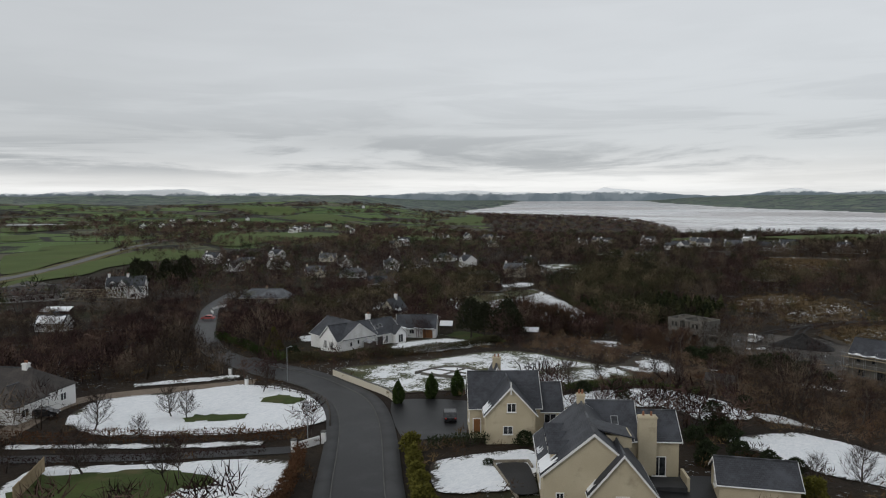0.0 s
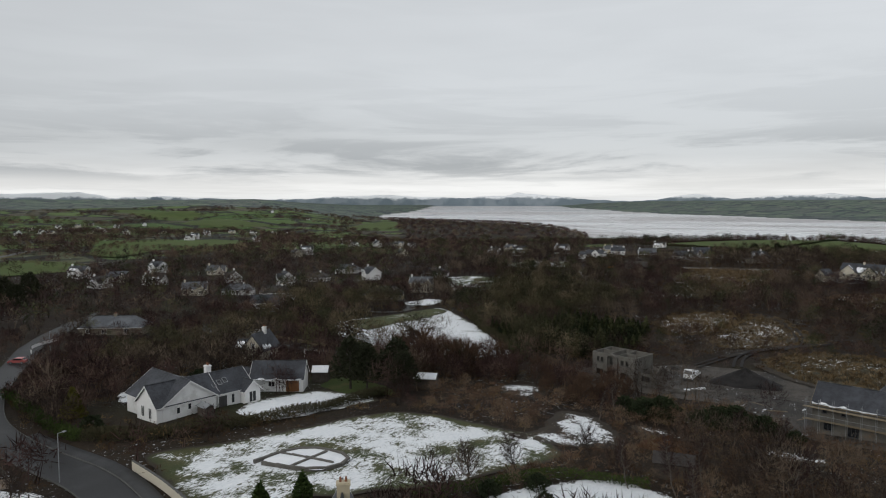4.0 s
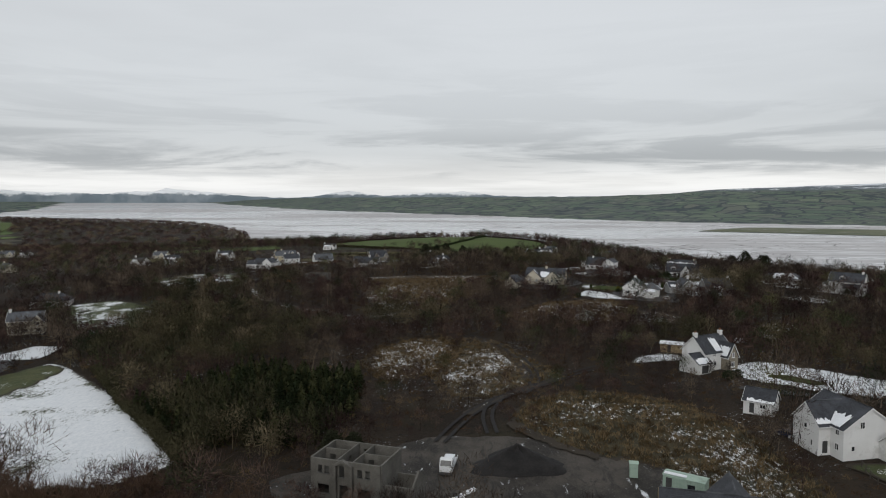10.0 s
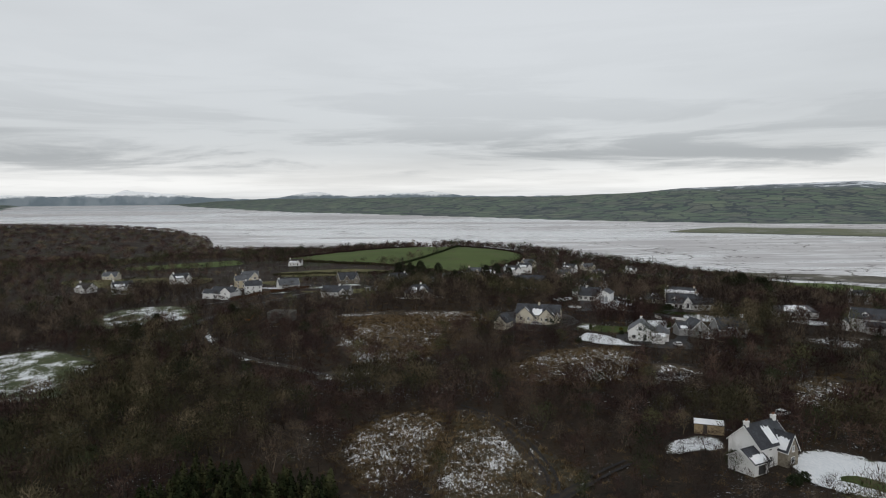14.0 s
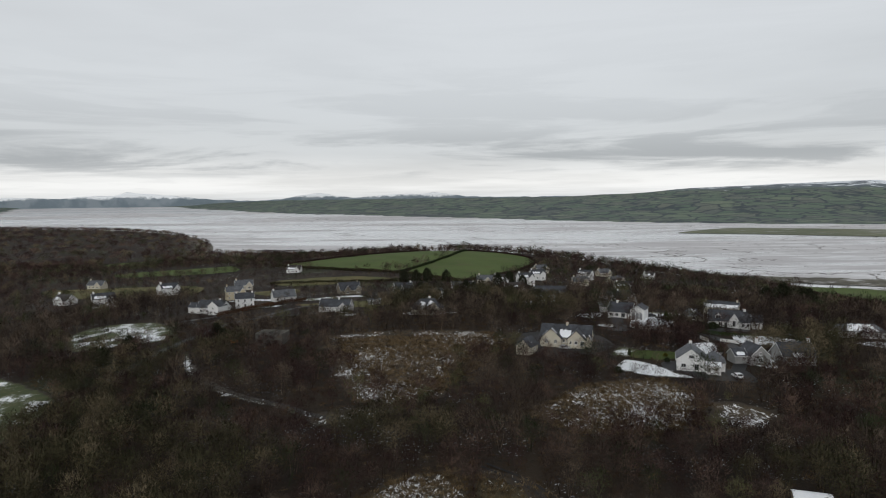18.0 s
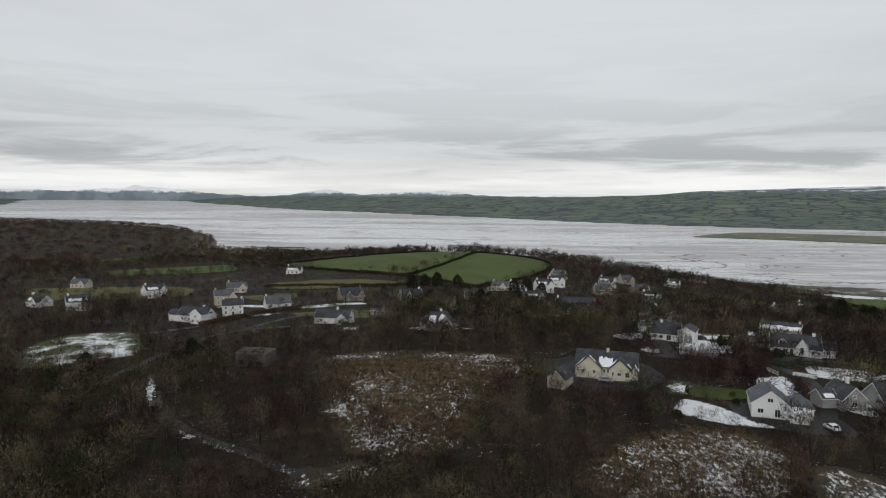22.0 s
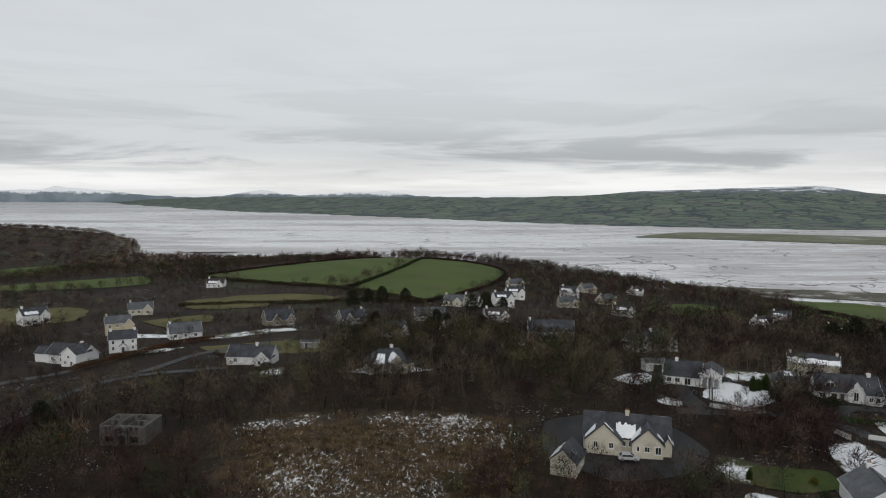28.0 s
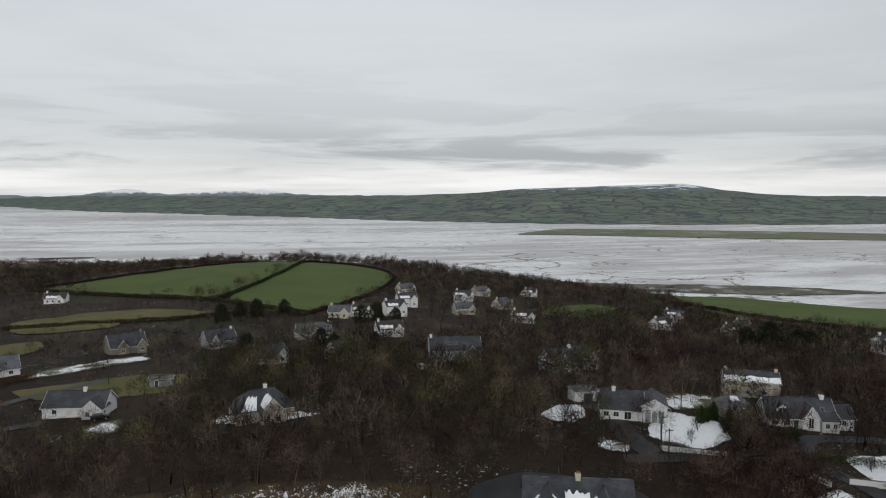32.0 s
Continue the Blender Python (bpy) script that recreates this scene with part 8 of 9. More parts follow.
plant(T2, [(12, 34, 0.9), (4, 30, 0.8), (17, 38, 1.0), (21, 33, 1.1), (24, 41, 0.9), (27, 36, 0.8), (-8, 66, 0.9), (-10, 62, 0.8), (18, 58, 0.9), (12, 61, 0.8), (-38, 98, 0.7), (14, 22, 0.9), (-29.8, -45.6, 0.8), (30, 29, 0.9), (34, 36, 1.0), (40, 30, 0.9), (36, 46, 0.8), (45, 40, 0.9), (-26, 86, 0.6)])
T3 = tree_thing("cypress", "dark green upright cypress on the lawn edge", -30.4, -6.3, *leafy(3, 3.6, 0.95, 1500, 0.32, "column", 0.0), "bark", "leaf_green", group="cypresses", category="shrub")
plant(T3, [(-28.4, -0.2, 1.1), (-26.3, 4.3, 1.15), (82.7, 351.7, 1.1), (87.2, 353.4, 1.2), (84.6, 352.4, 0.9), (84.4, 302.7, 0.8), (89, 350, 1.0), (53, 300, 0.6)])
T4 = tree_thing("evergreen_shrub", "rounded dark evergreen shrub", -5.4, -12.9, *leafy(4, 2.2, 1.5, 1400, 0.26), "bark", "leaf_dark", group="evergreen shrubs", category="shrub")
plant(T4, [(-2, -14.6, 0.8), (14.8, 0.1, 0.9), (17.5, -4.3, 0.8), (18.1, 3.4, 1.0), (20.9, -2.3, 0.9), (23.9, -1.7, 0.7), (16, 6, 1.2), (27, -3, 0.8), (-4, 70.9, 1.7), (-1.4, 72, 1.9), (6, 69.7, 1.5), (11, 73.3, 1.9), (15.3, 74, 1.5), (20.3, 72, 1.0), (36.7, 65.9, 1.4), 
          (-8, 72, 1.4), (8, 72.5, 1.7), (62.7, 291.5, 0.6), (45, 284, 0.8), (65, 107, 0.9), (70, 103, 0.8), (36.7, 69.2, 1.1), (41.6, 65.5, 1.1), (86, 345, 1.4), (97, 340, 1.2), (92, 338, 1.1), (-86, 40, 1.3), (-104, 66, 1.2), (-78, 12, 1.1), (61, 166, 0.9), (64, 168, 0.8), (55, 178, 1.2), (-12, -7, 0.6), (-1.5, -23.5, 0.4),
          (18.5, -8, 0.8), (24, -12, 0.9), (38, 4, 1.0), (42, 12, 1.1), (12, 18, 0.9), (14.5, 26, 1.0), (-5, 22, 0.9), (-2, 17, 0.8), (-9, 17, 0.9)])
T5 = tree_thing("golden_shrub", "yellow-green conifer shrub beside the footpath", -8.4, -28.6, *leafy(5, 1.9, 1.0, 1200, 0.24), "bark", "leaf_gold", group="golden shrubs", category="shrub")
plant(T5, [(-3.8, -33.1, 1.0), (-6.2, -31, 0.9), (-10.6, -26.2, 0.8), (-12.6, -24.2, 1.2), (-0.5, -36.5, 1.2), (30, -10, 1.3), (27.5, -9, 1.0), (64, 297, 0.7)])
T6 = tree_thing("golden_conifer", "broad yellow-green conifer by the bungalow garden", -88.2, 15, *leafy(6, 5, 2.3, 2600, 0.42, "cone", 0.02), "bark", "leaf_gold")
T7 = tree_thing("pine", "tall dark pine with a broad crown", -57, 52.4, *leafy(7, 10, 3.1, 2000, 0.55, "dome", 0.25), "bark", "leaf_pine", group="pines")
plant(T7, [(-53.6, 53.3, 0.9), (-49.5, 57.4, 1.0), (-46, 55, 0.8), (-278, 89, 1.3), (-291, 118, 1.4), (-285, 104, 1.3), (-268, 78, 1.1), (-300, 96, 1.3), (-262, 96, 1.2), (-23, 113.1, 0.7), (-20, 116, 0.6), (31.4, 544.9, 1.1), (40, 552, 1.2), (48.6, 547.1, 1.0), (174, 437, 1.4), (181, 430, 1.2), (168, 442, 1.1),
          (-60, 60, 0.8), (-34, 560, 1.1), (-18, 570, 1.2), (-26, 576, 1.0), (-4, 585, 1.0), (182, 426, 1.2), (-108, 196, 0.6), (-126, 330, 0.8), (-100, 350, 0.7), (-95, 344, 0.6), (10, 462, 0.9), (6, 470, 1.0), (26, 470, 0.8), (-20, 470, 0.9)])
T8 = tree_thing("bramble_bush", "rust-brown leafless bush on rough ground", -24.5, 90, *bare_tree(8, 4.6, 2.6, 60, 3200, 0.034, stems=5, low=0.05), "bark", "twigs_red", group="rust-brown bushes", category="bush")
plant(T8, [(-54.7, 71.9, 1.7), (-52.7, 78.1, 1.9), (-46, 81.1, 1.8), (-44.2, 87.1, 1.6), (-49, 84, 1.9), (-56, 80, 1.7), (-60, 88, 1.8), (-64, 92, 1.7), (-68, 84, 1.6), (-73, 95, 1.6), (-17.6, 72.6, 1.2), (-14, 78, 1.3), (-40, 92, 1.1), (-28, 85, 0.9), (-20, 84, 0.9), (-17, 88, 1.0), (-12, 86, 0.8), (-38, 86, 1.0), (-32, 92, 1.1), (4.2, 55, 0.7), (-50, 90, 1.2), (-15, 78, 0.7), (-20, 76, 0.6), (-26, 78, 0.7)])


def hedge(pts, h, w, mat, label, dense=70, size=0.22, seed=1):
    c, n = along(pts, 0.5)
    r = np.random.RandomState(seed)
    k = r.randint(0, len(c), int(len(c) * 0.5 * dense * h * (w + 0.4)))
    p2 = c[k] + n[k] * (r.uniform(-0.5, 0.5, (len(k), 1)) * w) + r.normal(size=(len(k), 2)) * 0.12
    hh = r.uniform(0.0, 1, len(k)) ** 0.7 * h * (1 + 0.12 * np.sin(k * 0.21) + 0.08 * np.sin(k * 0.057))
    p = np.c_[p2, gz(p2[:, 0], p2[:, 1]) + 0.05 + hh]
    d = r.normal(size=(len(k), 3)) + (0, 0, 0.8)
    d *= size * r.uniform(0.7, 1.6, (len(k), 1)) / np.linalg.norm(d, axis=1, keepdims=True)
    tagged(new("hedge", mesh_of("hedge", *slivers(p, d, size * r.uniform(0.4, 0.8, len(k)), r), [M[mat]])), label, "hedge")


hedge([(-66, -54.2), (-55.5, -46.0), (-46.5, -38.6), (-36.5, -32), (-28.5, -27.2)], 1.9, 0.6, "beech", "thin brown beech hedge along a rail fence", 42, 0.26, 1)
hedge([(-57.5, -58.5), (-42, -45.0), (-28.5, -34)], 1.0, 0.5, "twigs", "low bare hedge behind the lane", 40, 0.25, 2)
hedge([(-11, -47), (-16.5, -40.2), (-22.9, -33.2)], 1.7, 1.5, "beech", "thick rust-brown beech hedge by the footpath", 80, 0.22, 3)
hedge([(-113.6, 16.8), (-98.1, 12.6), (-81.2, 8.2), (-75.5, 8.2)], 2.0, 1.6, "leaf_green", "clipped green hedge along the road bend", 70, 0.24, 4)
hedge([(-75, 9), (-63.1, 12.1), (-56, 22), (-53.8, 29.2), (-50, 42), (-48.9, 52)], 1.7, 2.2, "twigs_olive", "ragged olive hedge below the bungalow", 60, 0.28, 5)
hedge([(-11.5, -22.1), (-8, -18.6), (-6.2, -16.6)], 1.3, 1.6, "leaf_dark", "dark hedge before the cream house", 70, 0.22, 6)
hedge([(-14, -23), (-9, -28), (-3, -35), (4, -43)], 1.2, 1.2, "leaf_gold", "yellow-green shrubs along the footpath", 50, 0.24, 7)
hedge([(-16, 12), (-12, 17), (-4, 29), (6, 32)], 1.3, 1.4, "leaf_green", "green hedge behind the snowy lawn", 60, 0.24, 8)
hedge([(66, 150.8), (74, 146.8), (96, 138.8)], 1.5, 1.0, "leaf_dark", "dark clipped hedge along the lane", 60, 0.24, 9)
hedge([(-118, 408), (-104, 428), (-98, 446), (-84, 456)], 2.0, 1.8, "beech", "brown hedge along the lane", 40, 0.32, 10)
hedge([(-120, 412), (-112, 424), (-95, 430)], 1.4, 1.2, "twigs_olive", "clipped hedge round the snowy lawn", 40, 0.3, 11)
hedge([(-50, 117), (-62, 132), (-84, 161), (-104, 188)], 2.2, 2.6, "twigs_olive", "overgrown hedge down the snowy field", 50, 0.34, 12)
hedge([(-42, 655), (6, 800), (26, 900)], 2.0, 2.0, "leaf_dark", "dark hedge between the green pastures", 14, 0.7, 13)
hedge([(-175, 752), (-110, 690), (-46, 660), (10, 598)], 2.0, 2.2, "twigs_olive", "dark hedge below the green pastures", 14, 0.7, 14)
hedge([(-175, 752), (-100, 850), (-55, 910), (-20, 985)], 1.8, 2.2, "twigs", "bare hedge above the green pastures", 14, 0.7, 15)
hedge([(10, 598), (70, 700), (105, 820), (26, 905)], 1.8, 2.2, "twigs", "bare hedge beside the green pasture", 14, 0.7, 16)
hedge([(-134, 578), (-60, 586), (-36, 600), (10, 596)], 1.8, 2.0, "twigs_olive", "dark hedge along the pasture foot", 16, 0.6, 17)
hedge([(360, 800), (380, 690), (410, 595), (560, 520)], 3.0, 4, "twigs", "bare hedge beside the shore pasture", 10, 0.8, 18)
hedge([(86, 330), (97.8, 327.5), (106, 322)], 1.4, 1.2, "leaf_green", "clipped green hedge at the lane end", 60, 0.26, 19)
hedge([(90, 348), (104, 343)], 1.2, 1.0, "leaf_dark", "dark hedge before the dormer house", 50, 0.26, 20)


# ---- woods and scrub: too many to count ----
def blocked(x, y):
    out = np.zeros(x.shape, bool)
    for poly in CLEAR:
        a = np.array(poly)
        m = (x > a[:, 0].min()) & (x < a[:, 0].max()) & (y > a[:, 1].min()) & (y < a[:, 1].max()) & ~out
        if m.any():
            out[m] |= inside(x[m], y[m], poly)
    return out


def spread(x0, x1, y0, y1, gap, seed):
    r = np.random.RandomState(seed)
    X, Y = np.meshgrid(np.arange(x0, x1, gap), np.arange(y0, y1, gap))
    return X.ravel() + r.uniform(-0.5, 0.5, X.size) * gap, Y.ravel() + r.uniform(-0.5, 0.5, X.size) * gap


def crown_normals(v):
    """Shading normals of a whole crown: outwards from its middle, a little ragged."""
    top, wide = v[:, 2].max(), np.percentile(np.hypot(v[:, 0], v[:, 1]), 90) + 0.1
    n = np.c_[v[:, 0] / wide, v[:, 1] / wide, (v[:, 2] / top - 0.42) * 1.7]
    n += np.random.RandomState(len(v)).normal(size=n.shape) * 0.25
    return n / (np.linalg.norm(n, axis=1, keepdims=True) + 1e-9)


def wood_mesh(name, label, templates, x, y, s, mat, seed, real=False, low=1.0, shaped=False):
    """Many plants in one mesh, each turned and sized."""
    r = np.random.RandomState(seed)
    k = r.randint(0, len(templates), len(x))
    z = height(x, y) if real else gz(x, y)
    V, F, T, C, o = [], [], [], [], 0
    for t, (tv, tf) in enumerate(templates):
        if shaped:
            tn = crown_normals(tv)
            g = np.cross(tv[tf[:, 1]] - tv[tf[:, 0]], tv[tf[:, 2]] - tv[tf[:, 0]])
            tf = np.where(((g * tn[tf].mean(1)).sum(1) < 0)[:, None], tf[:, ::-1], tf)
        i = np.where(k == t)[0]
        if not len(i):
            continue
        an = r.uniform(0, 6.2832, len(i))
        c, sn = np.cos(an)[:, None], np.sin(an)[:, None]
        sc = s[i][:, None]
        tall = sc * r.uniform(0.85, 1.2, (len(i), 1)) * (low if isinstance(low, float) else low[i][:, None])
        v = np.stack([(tv[:, 0] * c - tv[:, 1] * sn) * sc + x[i][:, None], (tv[:, 0] * sn + tv[:, 1] * c) * sc + y[i][:, None], tv[:, 2] * tall + z[i][:, None]], -1)
        f = tf[None] + (np.arange(len(i)) * len(tv))[:, None, None] + o
        V.append(v.reshape(-1, 3)), F.append(f.reshape(-1, 3))
        if shaped:
            C.append(np.stack([tn[:, 0] * c - tn[:, 1] * sn, tn[:, 0] * sn + tn[:, 1] * c, np.broadcast_to(tn[:, 2], (len(i), len(tv)))], -1).reshape(-1, 3))
        T.append(np.repeat(r.uniform(0, 1, len(i)) ** 1.4, len(tv)))
        o += len(i) * len(tv)
    if V:
        me = mesh_of(name, np.concatenate(V), np.concatenate(F), [M[mat]], shaped)
        if shaped:
            me.normals_split_custom_set_from_vertices(np.concatenate(C).astype(np.float32))
        me.attributes.new("tint", "FLOAT", "POINT").data.foreach_set("value", np.concatenate(T).astype(np.float32))
        tagged(new(name, me), label, kind="stuff")


def both(pair):
    return join([pair[0], pair[1]])


THICKET = [fuzz(20 + i, 5.8, 3.3, 135, 1.5, 0.125, 5, 0.1) for i in range(7)]
TALL = [fuzz(30 + i, 9.2, 4.0, 160, 1.75, 0.135, 5, 0.18, 5) for i in range(7)]
FINE = [fuzz(120 + i, 5.8, 3.2, 320, 0.95, 0.06, 3, 0.1, 5) for i in range(7)]
FINE_TALL = [fuzz(130 + i, 9.2, 3.9, 370, 1.2, 0.068, 3, 0.16, 6) for i in range(7)]
RING = [fuzz(64 + i, 8.4, 4.2, 84, 1.45, 0.22, 2, 0.12, 5) for i in range(6)]
UNDER = [fuzz(84 + i, 1.3, 1.4, 34, 0.6, 0.085, 1, 0.0, 3) for i in range(5)]
SPRUCE = [both(leafy(40 + i, 4.4, 1.35, 230, 0.45, "cone", 0.0)) for i in range(4)]
IVY = [join([fuzz(50 + i, 7.4, 3.4, 360, 0.6, 0.13, 2, 0.06, 5), fuzz(55 + i, 8.0, 3.6, 110, 1.1, 0.07, 1, 0.2)]) for i in range(5)]
FARWOOD = [fuzz(60 + i, 10.5, 5.0, 70, 2.2, 0.5, 1, 0.05) for i in range(6)]
TUFT = [slivers(*(lambda r, n: (np.c_[r.normal(size=(n, 2)) * 0.28, np.zeros(n)], np.c_[r.normal(size=(n, 2)) * 0.4, r.uniform(0.35, 0.9, n)]))(np.random.RandomState(80 + i), 12), 0.09, np.random.RandomState(90 + i)) for i in range(4)]


def near(x, y, spots):
    out = np.zeros(x.shape, bool)
    for cx, cy, r in spots:
        out |= (x - cx) ** 2 + (y - cy) ** 2 < (r * (1 + 0.25 * wave(x, y, 31, 23))) ** 2
    return out


OPEN = [(-20, -38, 16), (2, -30, 24), (-30, 22, 22), (-62, -25, 24), (-70, 28, 20), (34, -8, 22), (-34, -40, 18), (70, 112, 10), (60, 108, 11), (54, 134, 9), (60, 166, 9), (66, 276, 9)]
x, y = spread(-200, 190, -60, 480, 4.6, 5)
ex, ey = spread(-190, -60, -50, 60, 4.2, 25)
x, y = np.r_[x, ex], np.r_[y, ey]
HAMLET = [(-165, 375), (-60, 362), (-38, 380), (-28, 470), (-150, 500)]
thin = inside(x, y, HAMLET) & (np.random.RandomState(91).uniform(size=len(x)) < 0.62)
ok = ~blocked(x, y) & ~thin & ~near(x, y, OPEN) & (wave(x, y, 41, 60) + 0.5 * wave(x, y, 42, 19) > -1.3)
x, y = x[ok], y[ok]
GROVE = [(-74, 138), (-52, 124), (-30, 126), (-24, 150), (-27, 174), (-60, 184)]
sx, sy = spread(-80, -20, 120, 190, 2.5, 71)
sk = inside(sx, sy, GROVE) & ~blocked(sx, sy)
sx, sy = sx[sk], sy[sk]
spruce = inside(x, y, GROVE)
scrub = inside(x, y, [(-30, 20), (60, 10), (70, 70), (45, 92), (-10, 84), (-45, 70)])
ivy = near(x, y, [(-45, 122, 16), (-62, 140, 10), (-85, 165, 12), (-100, 200, 16), (-118, 300, 22), (-95, 320, 14), (-30, 400, 24), (15, 430, 30), (-60, 380, 16), (-95, 110, 14), (-80, 100, 12), (-40, 110, 10), (-70, 210, 26), (-100, 250, 24), (-140, 280, 26), (-20, 240, 14), (-120, 60, 18), (-100, 150, 14), (-150, 130, 20), (-170, 180, 24), (60, 200, 12), (90, 180, 14), (110, 300, 18), (30, 370, 18), (-150, 180, 18), (-130, 90, 20), (-30, 440, 26), (40, 400, 18)]) & (wave(x, y, 43, 15) > -0.3)
r = np.random.RandomState(6)
size = np.clip(0.95 + 0.25 * wave(x, y, 44, 26) + 0.2 * r.normal(size=len(x)), 0.4, 1.7)
size = np.where((x < -70) & (y < 75), size * 0.74, size)
size = np.where((x < -120) & (y < 130), size * 0.75, size)
size = np.where(y > 250, size * 0.94, size)
size = np.where((x > -40) & (x < 60) & (y > 125) & (y < 182), size * 0.6, size)
size = np.where(inside(x, y, HAMLET), size * 0.62, size)
tallw = ((wave(x, y, 45, 70) > 0.3) | (y > 330) & (wave(x, y, 49, 40) > -0.4)) & ~spruce & ~ivy & ~scrub
rest = ~spruce & ~ivy & ~tallw & ~scrub
lone = (np.random.RandomState(66).uniform(size=len(x)) < 0.05) & (y > 60) & ~spruce & ~scrub
tallw, rest, ivy = tallw & ~lone, rest & ~lone, ivy & ~lone
wood_mesh("evergreen_trees", "scattered dark ivy-grown and evergreen trees", IVY, x[lone], y[lone], size[lone] * 1.1, "leaf_dark", 18, shaped=True)
wood_mesh("spruce_plantation", "dense young dark green spruces", SPRUCE, sx, sy, np.random.RandomState(72).uniform(0.75, 1.25, len(sx)), "leaf_spruce", 1, shaped=True)
wood_mesh("ivy_clad_trees", "olive ivy-clad trees and thorn bushes", IVY, x[ivy], y[ivy], size[ivy] * 1.15, "twigs_olive", 2, shaped=True)
close = (np.abs(x + 5) < 75) & (y > 20) & (y < 350)
for m, kinds, k in ((tallw & close, FINE_TALL, 3), (tallw & ~close, TALL, 13)):
    wood_mesh("bare_woodland", "grey-brown leafless winter trees", kinds, x[m], y[m], size[m] * 0.9, "twigs_grey", k, shaped=True)
for m, kinds, k in ((rest & close, FINE, 4), (rest & ~close, THICKET, 24)):
    wood_mesh("bare_thicket", "purple-brown leafless thicket of alder and birch", kinds, x[m], y[m], size[m] * 1.1, "twigs", k, shaped=True)
ux, uy = spread(-150, 130, -50, 400, 3.3, 15)
uk = ~blocked(ux, uy) & (wave(ux, uy, 61, 14) > -0.8)
ux, uy = ux[uk], uy[uk]
wood_mesh("undergrowth", "brown bramble and bracken under the trees", UNDER, ux, uy, np.random.RandomState(16).uniform(0.6, 1.5, len(ux)), "bracken", 14)
bx, by = spread(-45, 72, 12, 90, 2.2, 35)
bk = ~blocked(bx, by) & inside(bx, by, [(-30, 20), (60, 10), (70, 70), (45, 92), (-10, 84), (-45, 70)])
bx, by = bx[bk], by[bk]
wood_mesh("bramble_scrub", "rust-brown bramble thicket on rough ground", UNDER, bx, by, np.random.RandomState(36).uniform(0.6, 1.4, len(bx)), "twigs_red", 36)
wood_mesh("low_scrub", "rust-brown bramble and low scrub", FINE, x[scrub], y[scrub], size[scrub] * 0.5, "twigs_red", 5)
grove = scrub & (np.random.RandomState(67).uniform(size=len(x)) < 0.4) & (y < 62) & (x > 2)
wood_mesh("bare_woodland", "grey-brown bare trees behind the gardens", FINE_TALL, x[grove] + 1.2, y[grove] + 1.2, size[grove] * 0.85, "twigs_grey", 68, shaped=True)
gx, gy = spread(52, 92, 298, 340, 4.0, 81)
gk = inside(gx, gy, [(57, 308), (62, 327), (76, 333), (86, 323), (79, 308), (68, 302)]) & ~blocked(gx, gy)
wood_mesh("bare_woodland", "dark bare trees between the lawns", FINE_TALL, gx[gk], gy[gk], np.random.RandomState(82).uniform(0.6, 0.95, gk.sum()), "twigs", 83, shaped=True)
# ring farther out
x, y = spread(-430, 430, -120, 960, 6.9, 7)
ok = ~((x > -200) & (x < 190) & (y > -60) & (y < 480)) & ~blocked(x, y) & (y < shore_y(x) - 60) & (wave(x, y, 46, 120) > -0.75) & (np.abs(x) < 120 + 0.8 * (y + 150)) & (y > -40) & (height(x, y) > -44)
x, y = x[ok], y[ok]
r = np.random.RandomState(8)
g = r.uniform(size=len(x))
ev = (g < 0.16)
gr = (g > 0.62)
s = np.clip(1.0 + 0.25 * r.normal(size=len(x)), 0.6, 1.6)
s = np.where(inside(x, y, [(-190, 520), (80, 500), (80, 640), (-60, 650), (-190, 700)]), s * 0.5, s)
s = np.where((x < -60) & (y > 420) & (y < 700), s * 0.72, s)
wood_mesh("evergreen_trees", "dark evergreen trees among bare woods", RING, x[ev], y[ev], s[ev] * 1.1, "leaf_dark", 6, shaped=True)
wood_mesh("bare_woodland", "grey-brown leafless winter trees", RING, x[gr], y[gr], s[gr] * 0.95, "twigs_grey", 7, shaped=True)
bn = ~ev & ~gr
wood_mesh("bare_thicket", "purple-brown leafless woods", RING, x[bn], y[bn], s[bn] * 0.9, "twigs", 8, shaped=True)
# far woods down to the shore
fx, fy = spread(-1150, 700, 100, 1500, 15, 9)
gx, gy = spread(-2200, 700, 300, 2700, 27, 19)
m1, m2 = np.hypot(fx + 11, fy - 110) < 1150, np.hypot(gx + 11, gy - 110) >= 1150
x, y = np.r_[fx[m1], gx[m2]], np.r_[fy[m1], gy[m2]]
az = np.degrees(np.arctan2(x + 11, y - 110))
hit = ~((np.abs(x) < 430) & (y < 960) & (np.abs(x) < 120 + 0.8 * (y + 150))) & ~blocked(x, y) & (y < shore_y(x) - 25) & (az > -80) & (height(x, y) > -47.5)
dense = wave(x, y, 47, 260) + 0.4 * wave(x, y, 48, 90)
ok = hit & np.where(az < -36, dense > 0.05, dense > -1.0)
# hedgerow trees round the western fields
hx, hy = [], []
rr = np.random.RandomState(29)
for _ in range(120):
    a0, d0 = math.radians(rr.uniform(-80, -34)), rr.uniform(260, 1500)
    px, py = -11 + d0 * math.sin(a0), 110 + d0 * math.cos(a0)
    an, n = rr.choice([0.5, 2.07]) + rr.normal() * 0.2, rr.randint(8, 26)
    t = np.arange(n) * 8.5
    hx.append(px + t * math.cos(an) + rr.normal(size=n)), hy.append(py + t * math.sin(an) + rr.normal(size=n))
hx, hy = np.concatenate(hx), np.concatenate(hy)
hm = ~((hx > -205) & (hy < 480)) & (hy < shore_y(hx) - 25)
hx, hy = hx[hm], hy[hm]
x, y = np.r_[x[ok], hx], np.r_[y[ok], hy]
far = np.hypot(x + 11, y - 110) >= 1150
r = np.random.RandomState(10)
g = r.uniform(size=len(x)) < 0.3
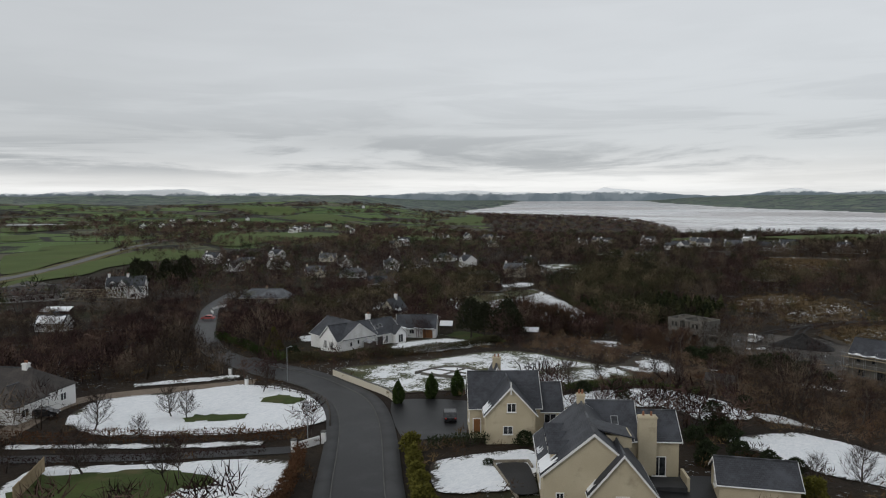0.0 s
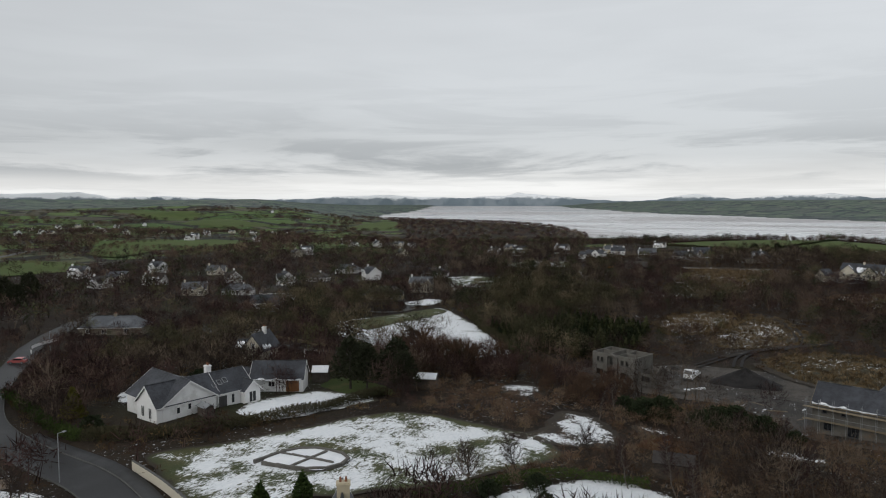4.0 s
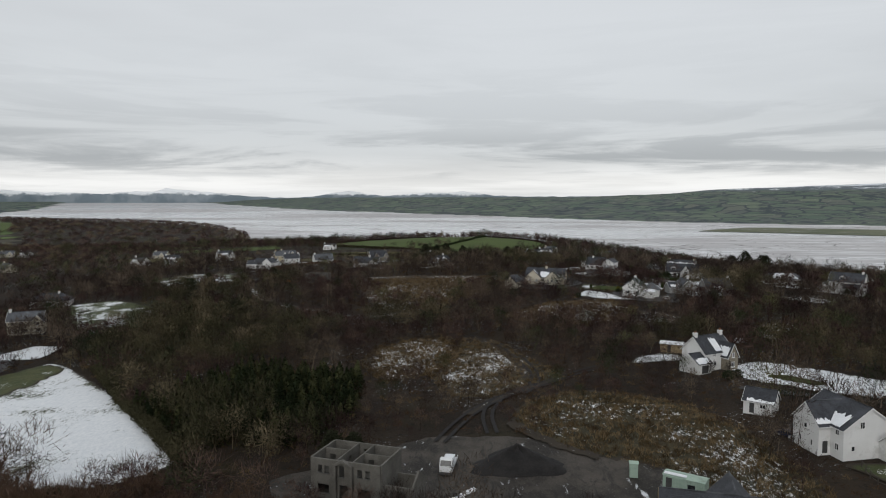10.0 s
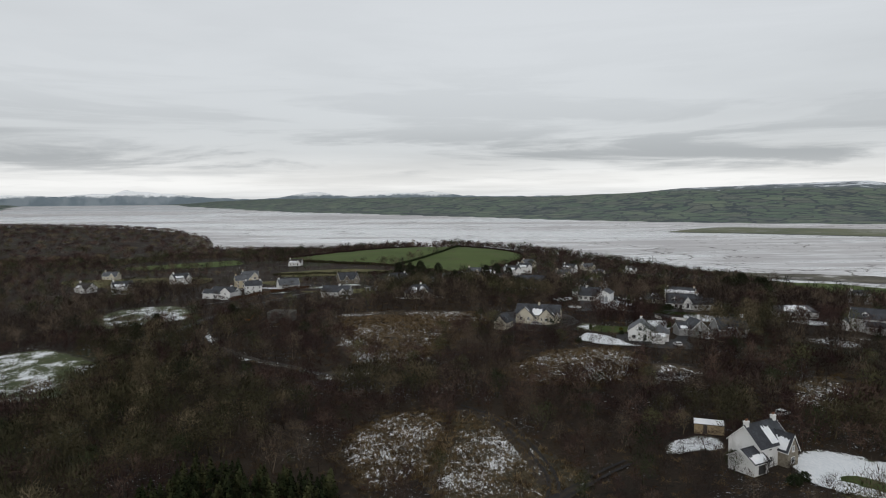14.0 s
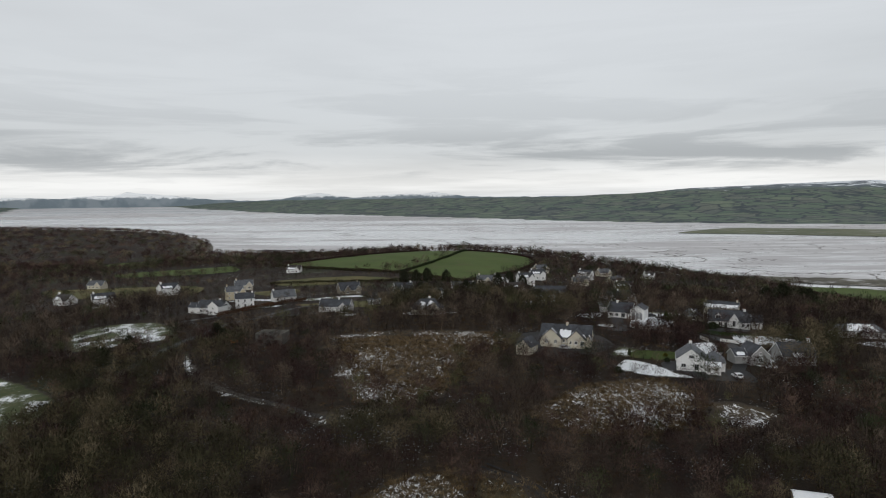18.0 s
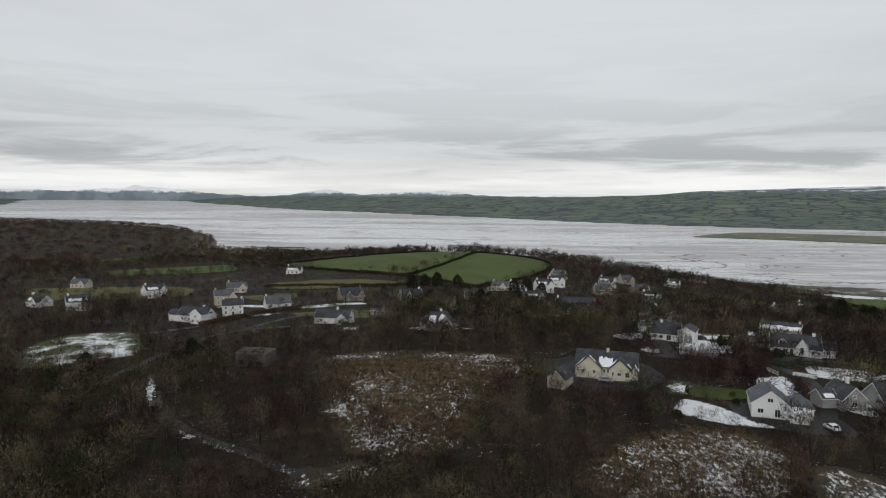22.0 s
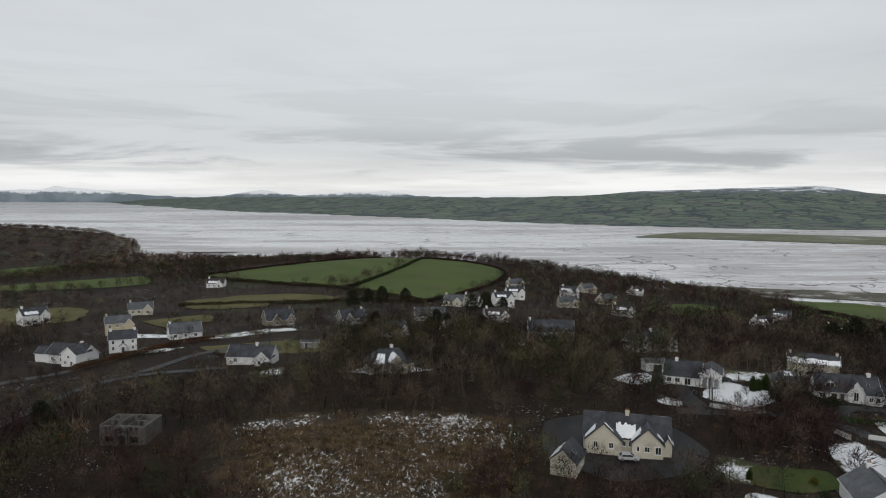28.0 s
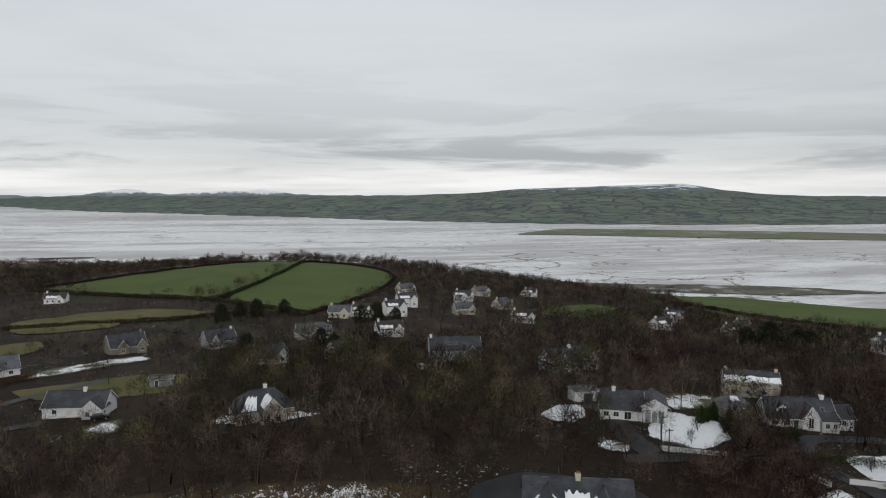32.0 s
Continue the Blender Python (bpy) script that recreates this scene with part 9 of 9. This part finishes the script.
s = r.uniform(0.7, 1.2, len(x)) * np.where(far, 2.0, 1.25)
s[len(s) - len(hx):] *= 0.55
lo = np.where(far, 0.5, 0.85)
wood_mesh("far_woods", "dark brown winter woods above the shore", FARWOOD, x[~g], y[~g], s[~g], "twigs", 9, low=lo[~g])
wood_mesh("far_woods", "olive and evergreen woods above the shore", FARWOOD, x[g], y[g], s[g], "twigs_olive", 10, low=lo[g])
# the wooded shoreline
xs = np.linspace(-640, 420, 420)
r = np.random.RandomState(11)
ys = shore_y(xs) - r.uniform(60, 130, len(xs))
wood_mesh("shore_trees", "line of bare trees along the shore", TALL, xs, ys, r.uniform(0.6, 1.5, len(xs)), "twigs", 11, shaped=True)
crest = np.array([(-175, 752), (-100, 850), (-55, 910), (-20, 985), (26, 905), (105, 822), (160, 760), (240, 720)], float)
t = np.sort(r.uniform(0, len(crest) - 1.001, 170))
cx, cy = np.interp(t, np.arange(len(crest)), crest[:, 0]) + r.normal(size=170) * 6, np.interp(t, np.arange(len(crest)), crest[:, 1]) + 8 + r.normal(size=170) * 6
wood_mesh("shore_trees", "bare trees along the crest of the green pasture", TALL, cx, cy, r.uniform(0.4, 1.1, 170), "twigs", 51, shaped=True)
# tussocks on the heath
TX, TY = [], []
for poly, n in (([(-50, 338), (10, 338), (16, 322), (10, 304), (-3, 284), (-10, 270), (-24, 262), (-38, 290)], 7500), ([(11, 252), (33, 274), (56, 277), (64, 262), (54, 240), (42, 234), (22, 237)], 4200),
                ([(-31, 190), (-28, 208), (-18, 219), (-6, 222), (-2, 200), (-9, 178), (-22, 172)], 2400), ([(-7, 197), (-2, 219), (10, 213), (17, 191), (26, 174), (15, 167), (5, 157), (-4, 158), (-10, 174)], 2400), ([(8, 143), (13, 155), (24, 162), (36, 157), (46, 148), (52, 132), (53, 118), (54, 108), (51, 98), (42, 98), (35, 108), (29, 118), (20, 123), (13, 132)], 4200),
                ([(84, 212), (96, 236), (116, 242), (112, 226), (104, 210)], 900)):
    a = np.array(poly)
    r = np.random.RandomState(n)
    px, py = r.uniform(a[:, 0].min(), a[:, 0].max(), n), r.uniform(a[:, 1].min(), a[:, 1].max(), n)
    m = inside(px, py, poly)
    TX.append(px[m]), TY.append(py[m])
TX, TY = np.concatenate(TX), np.concatenate(TY)
wood_mesh("tussock_grass", "bleached tawny tussock grass on the heath", TUFT, TX, TY, np.random.RandomState(2).uniform(0.6, 1.5, len(TX)), "tussock", 12)
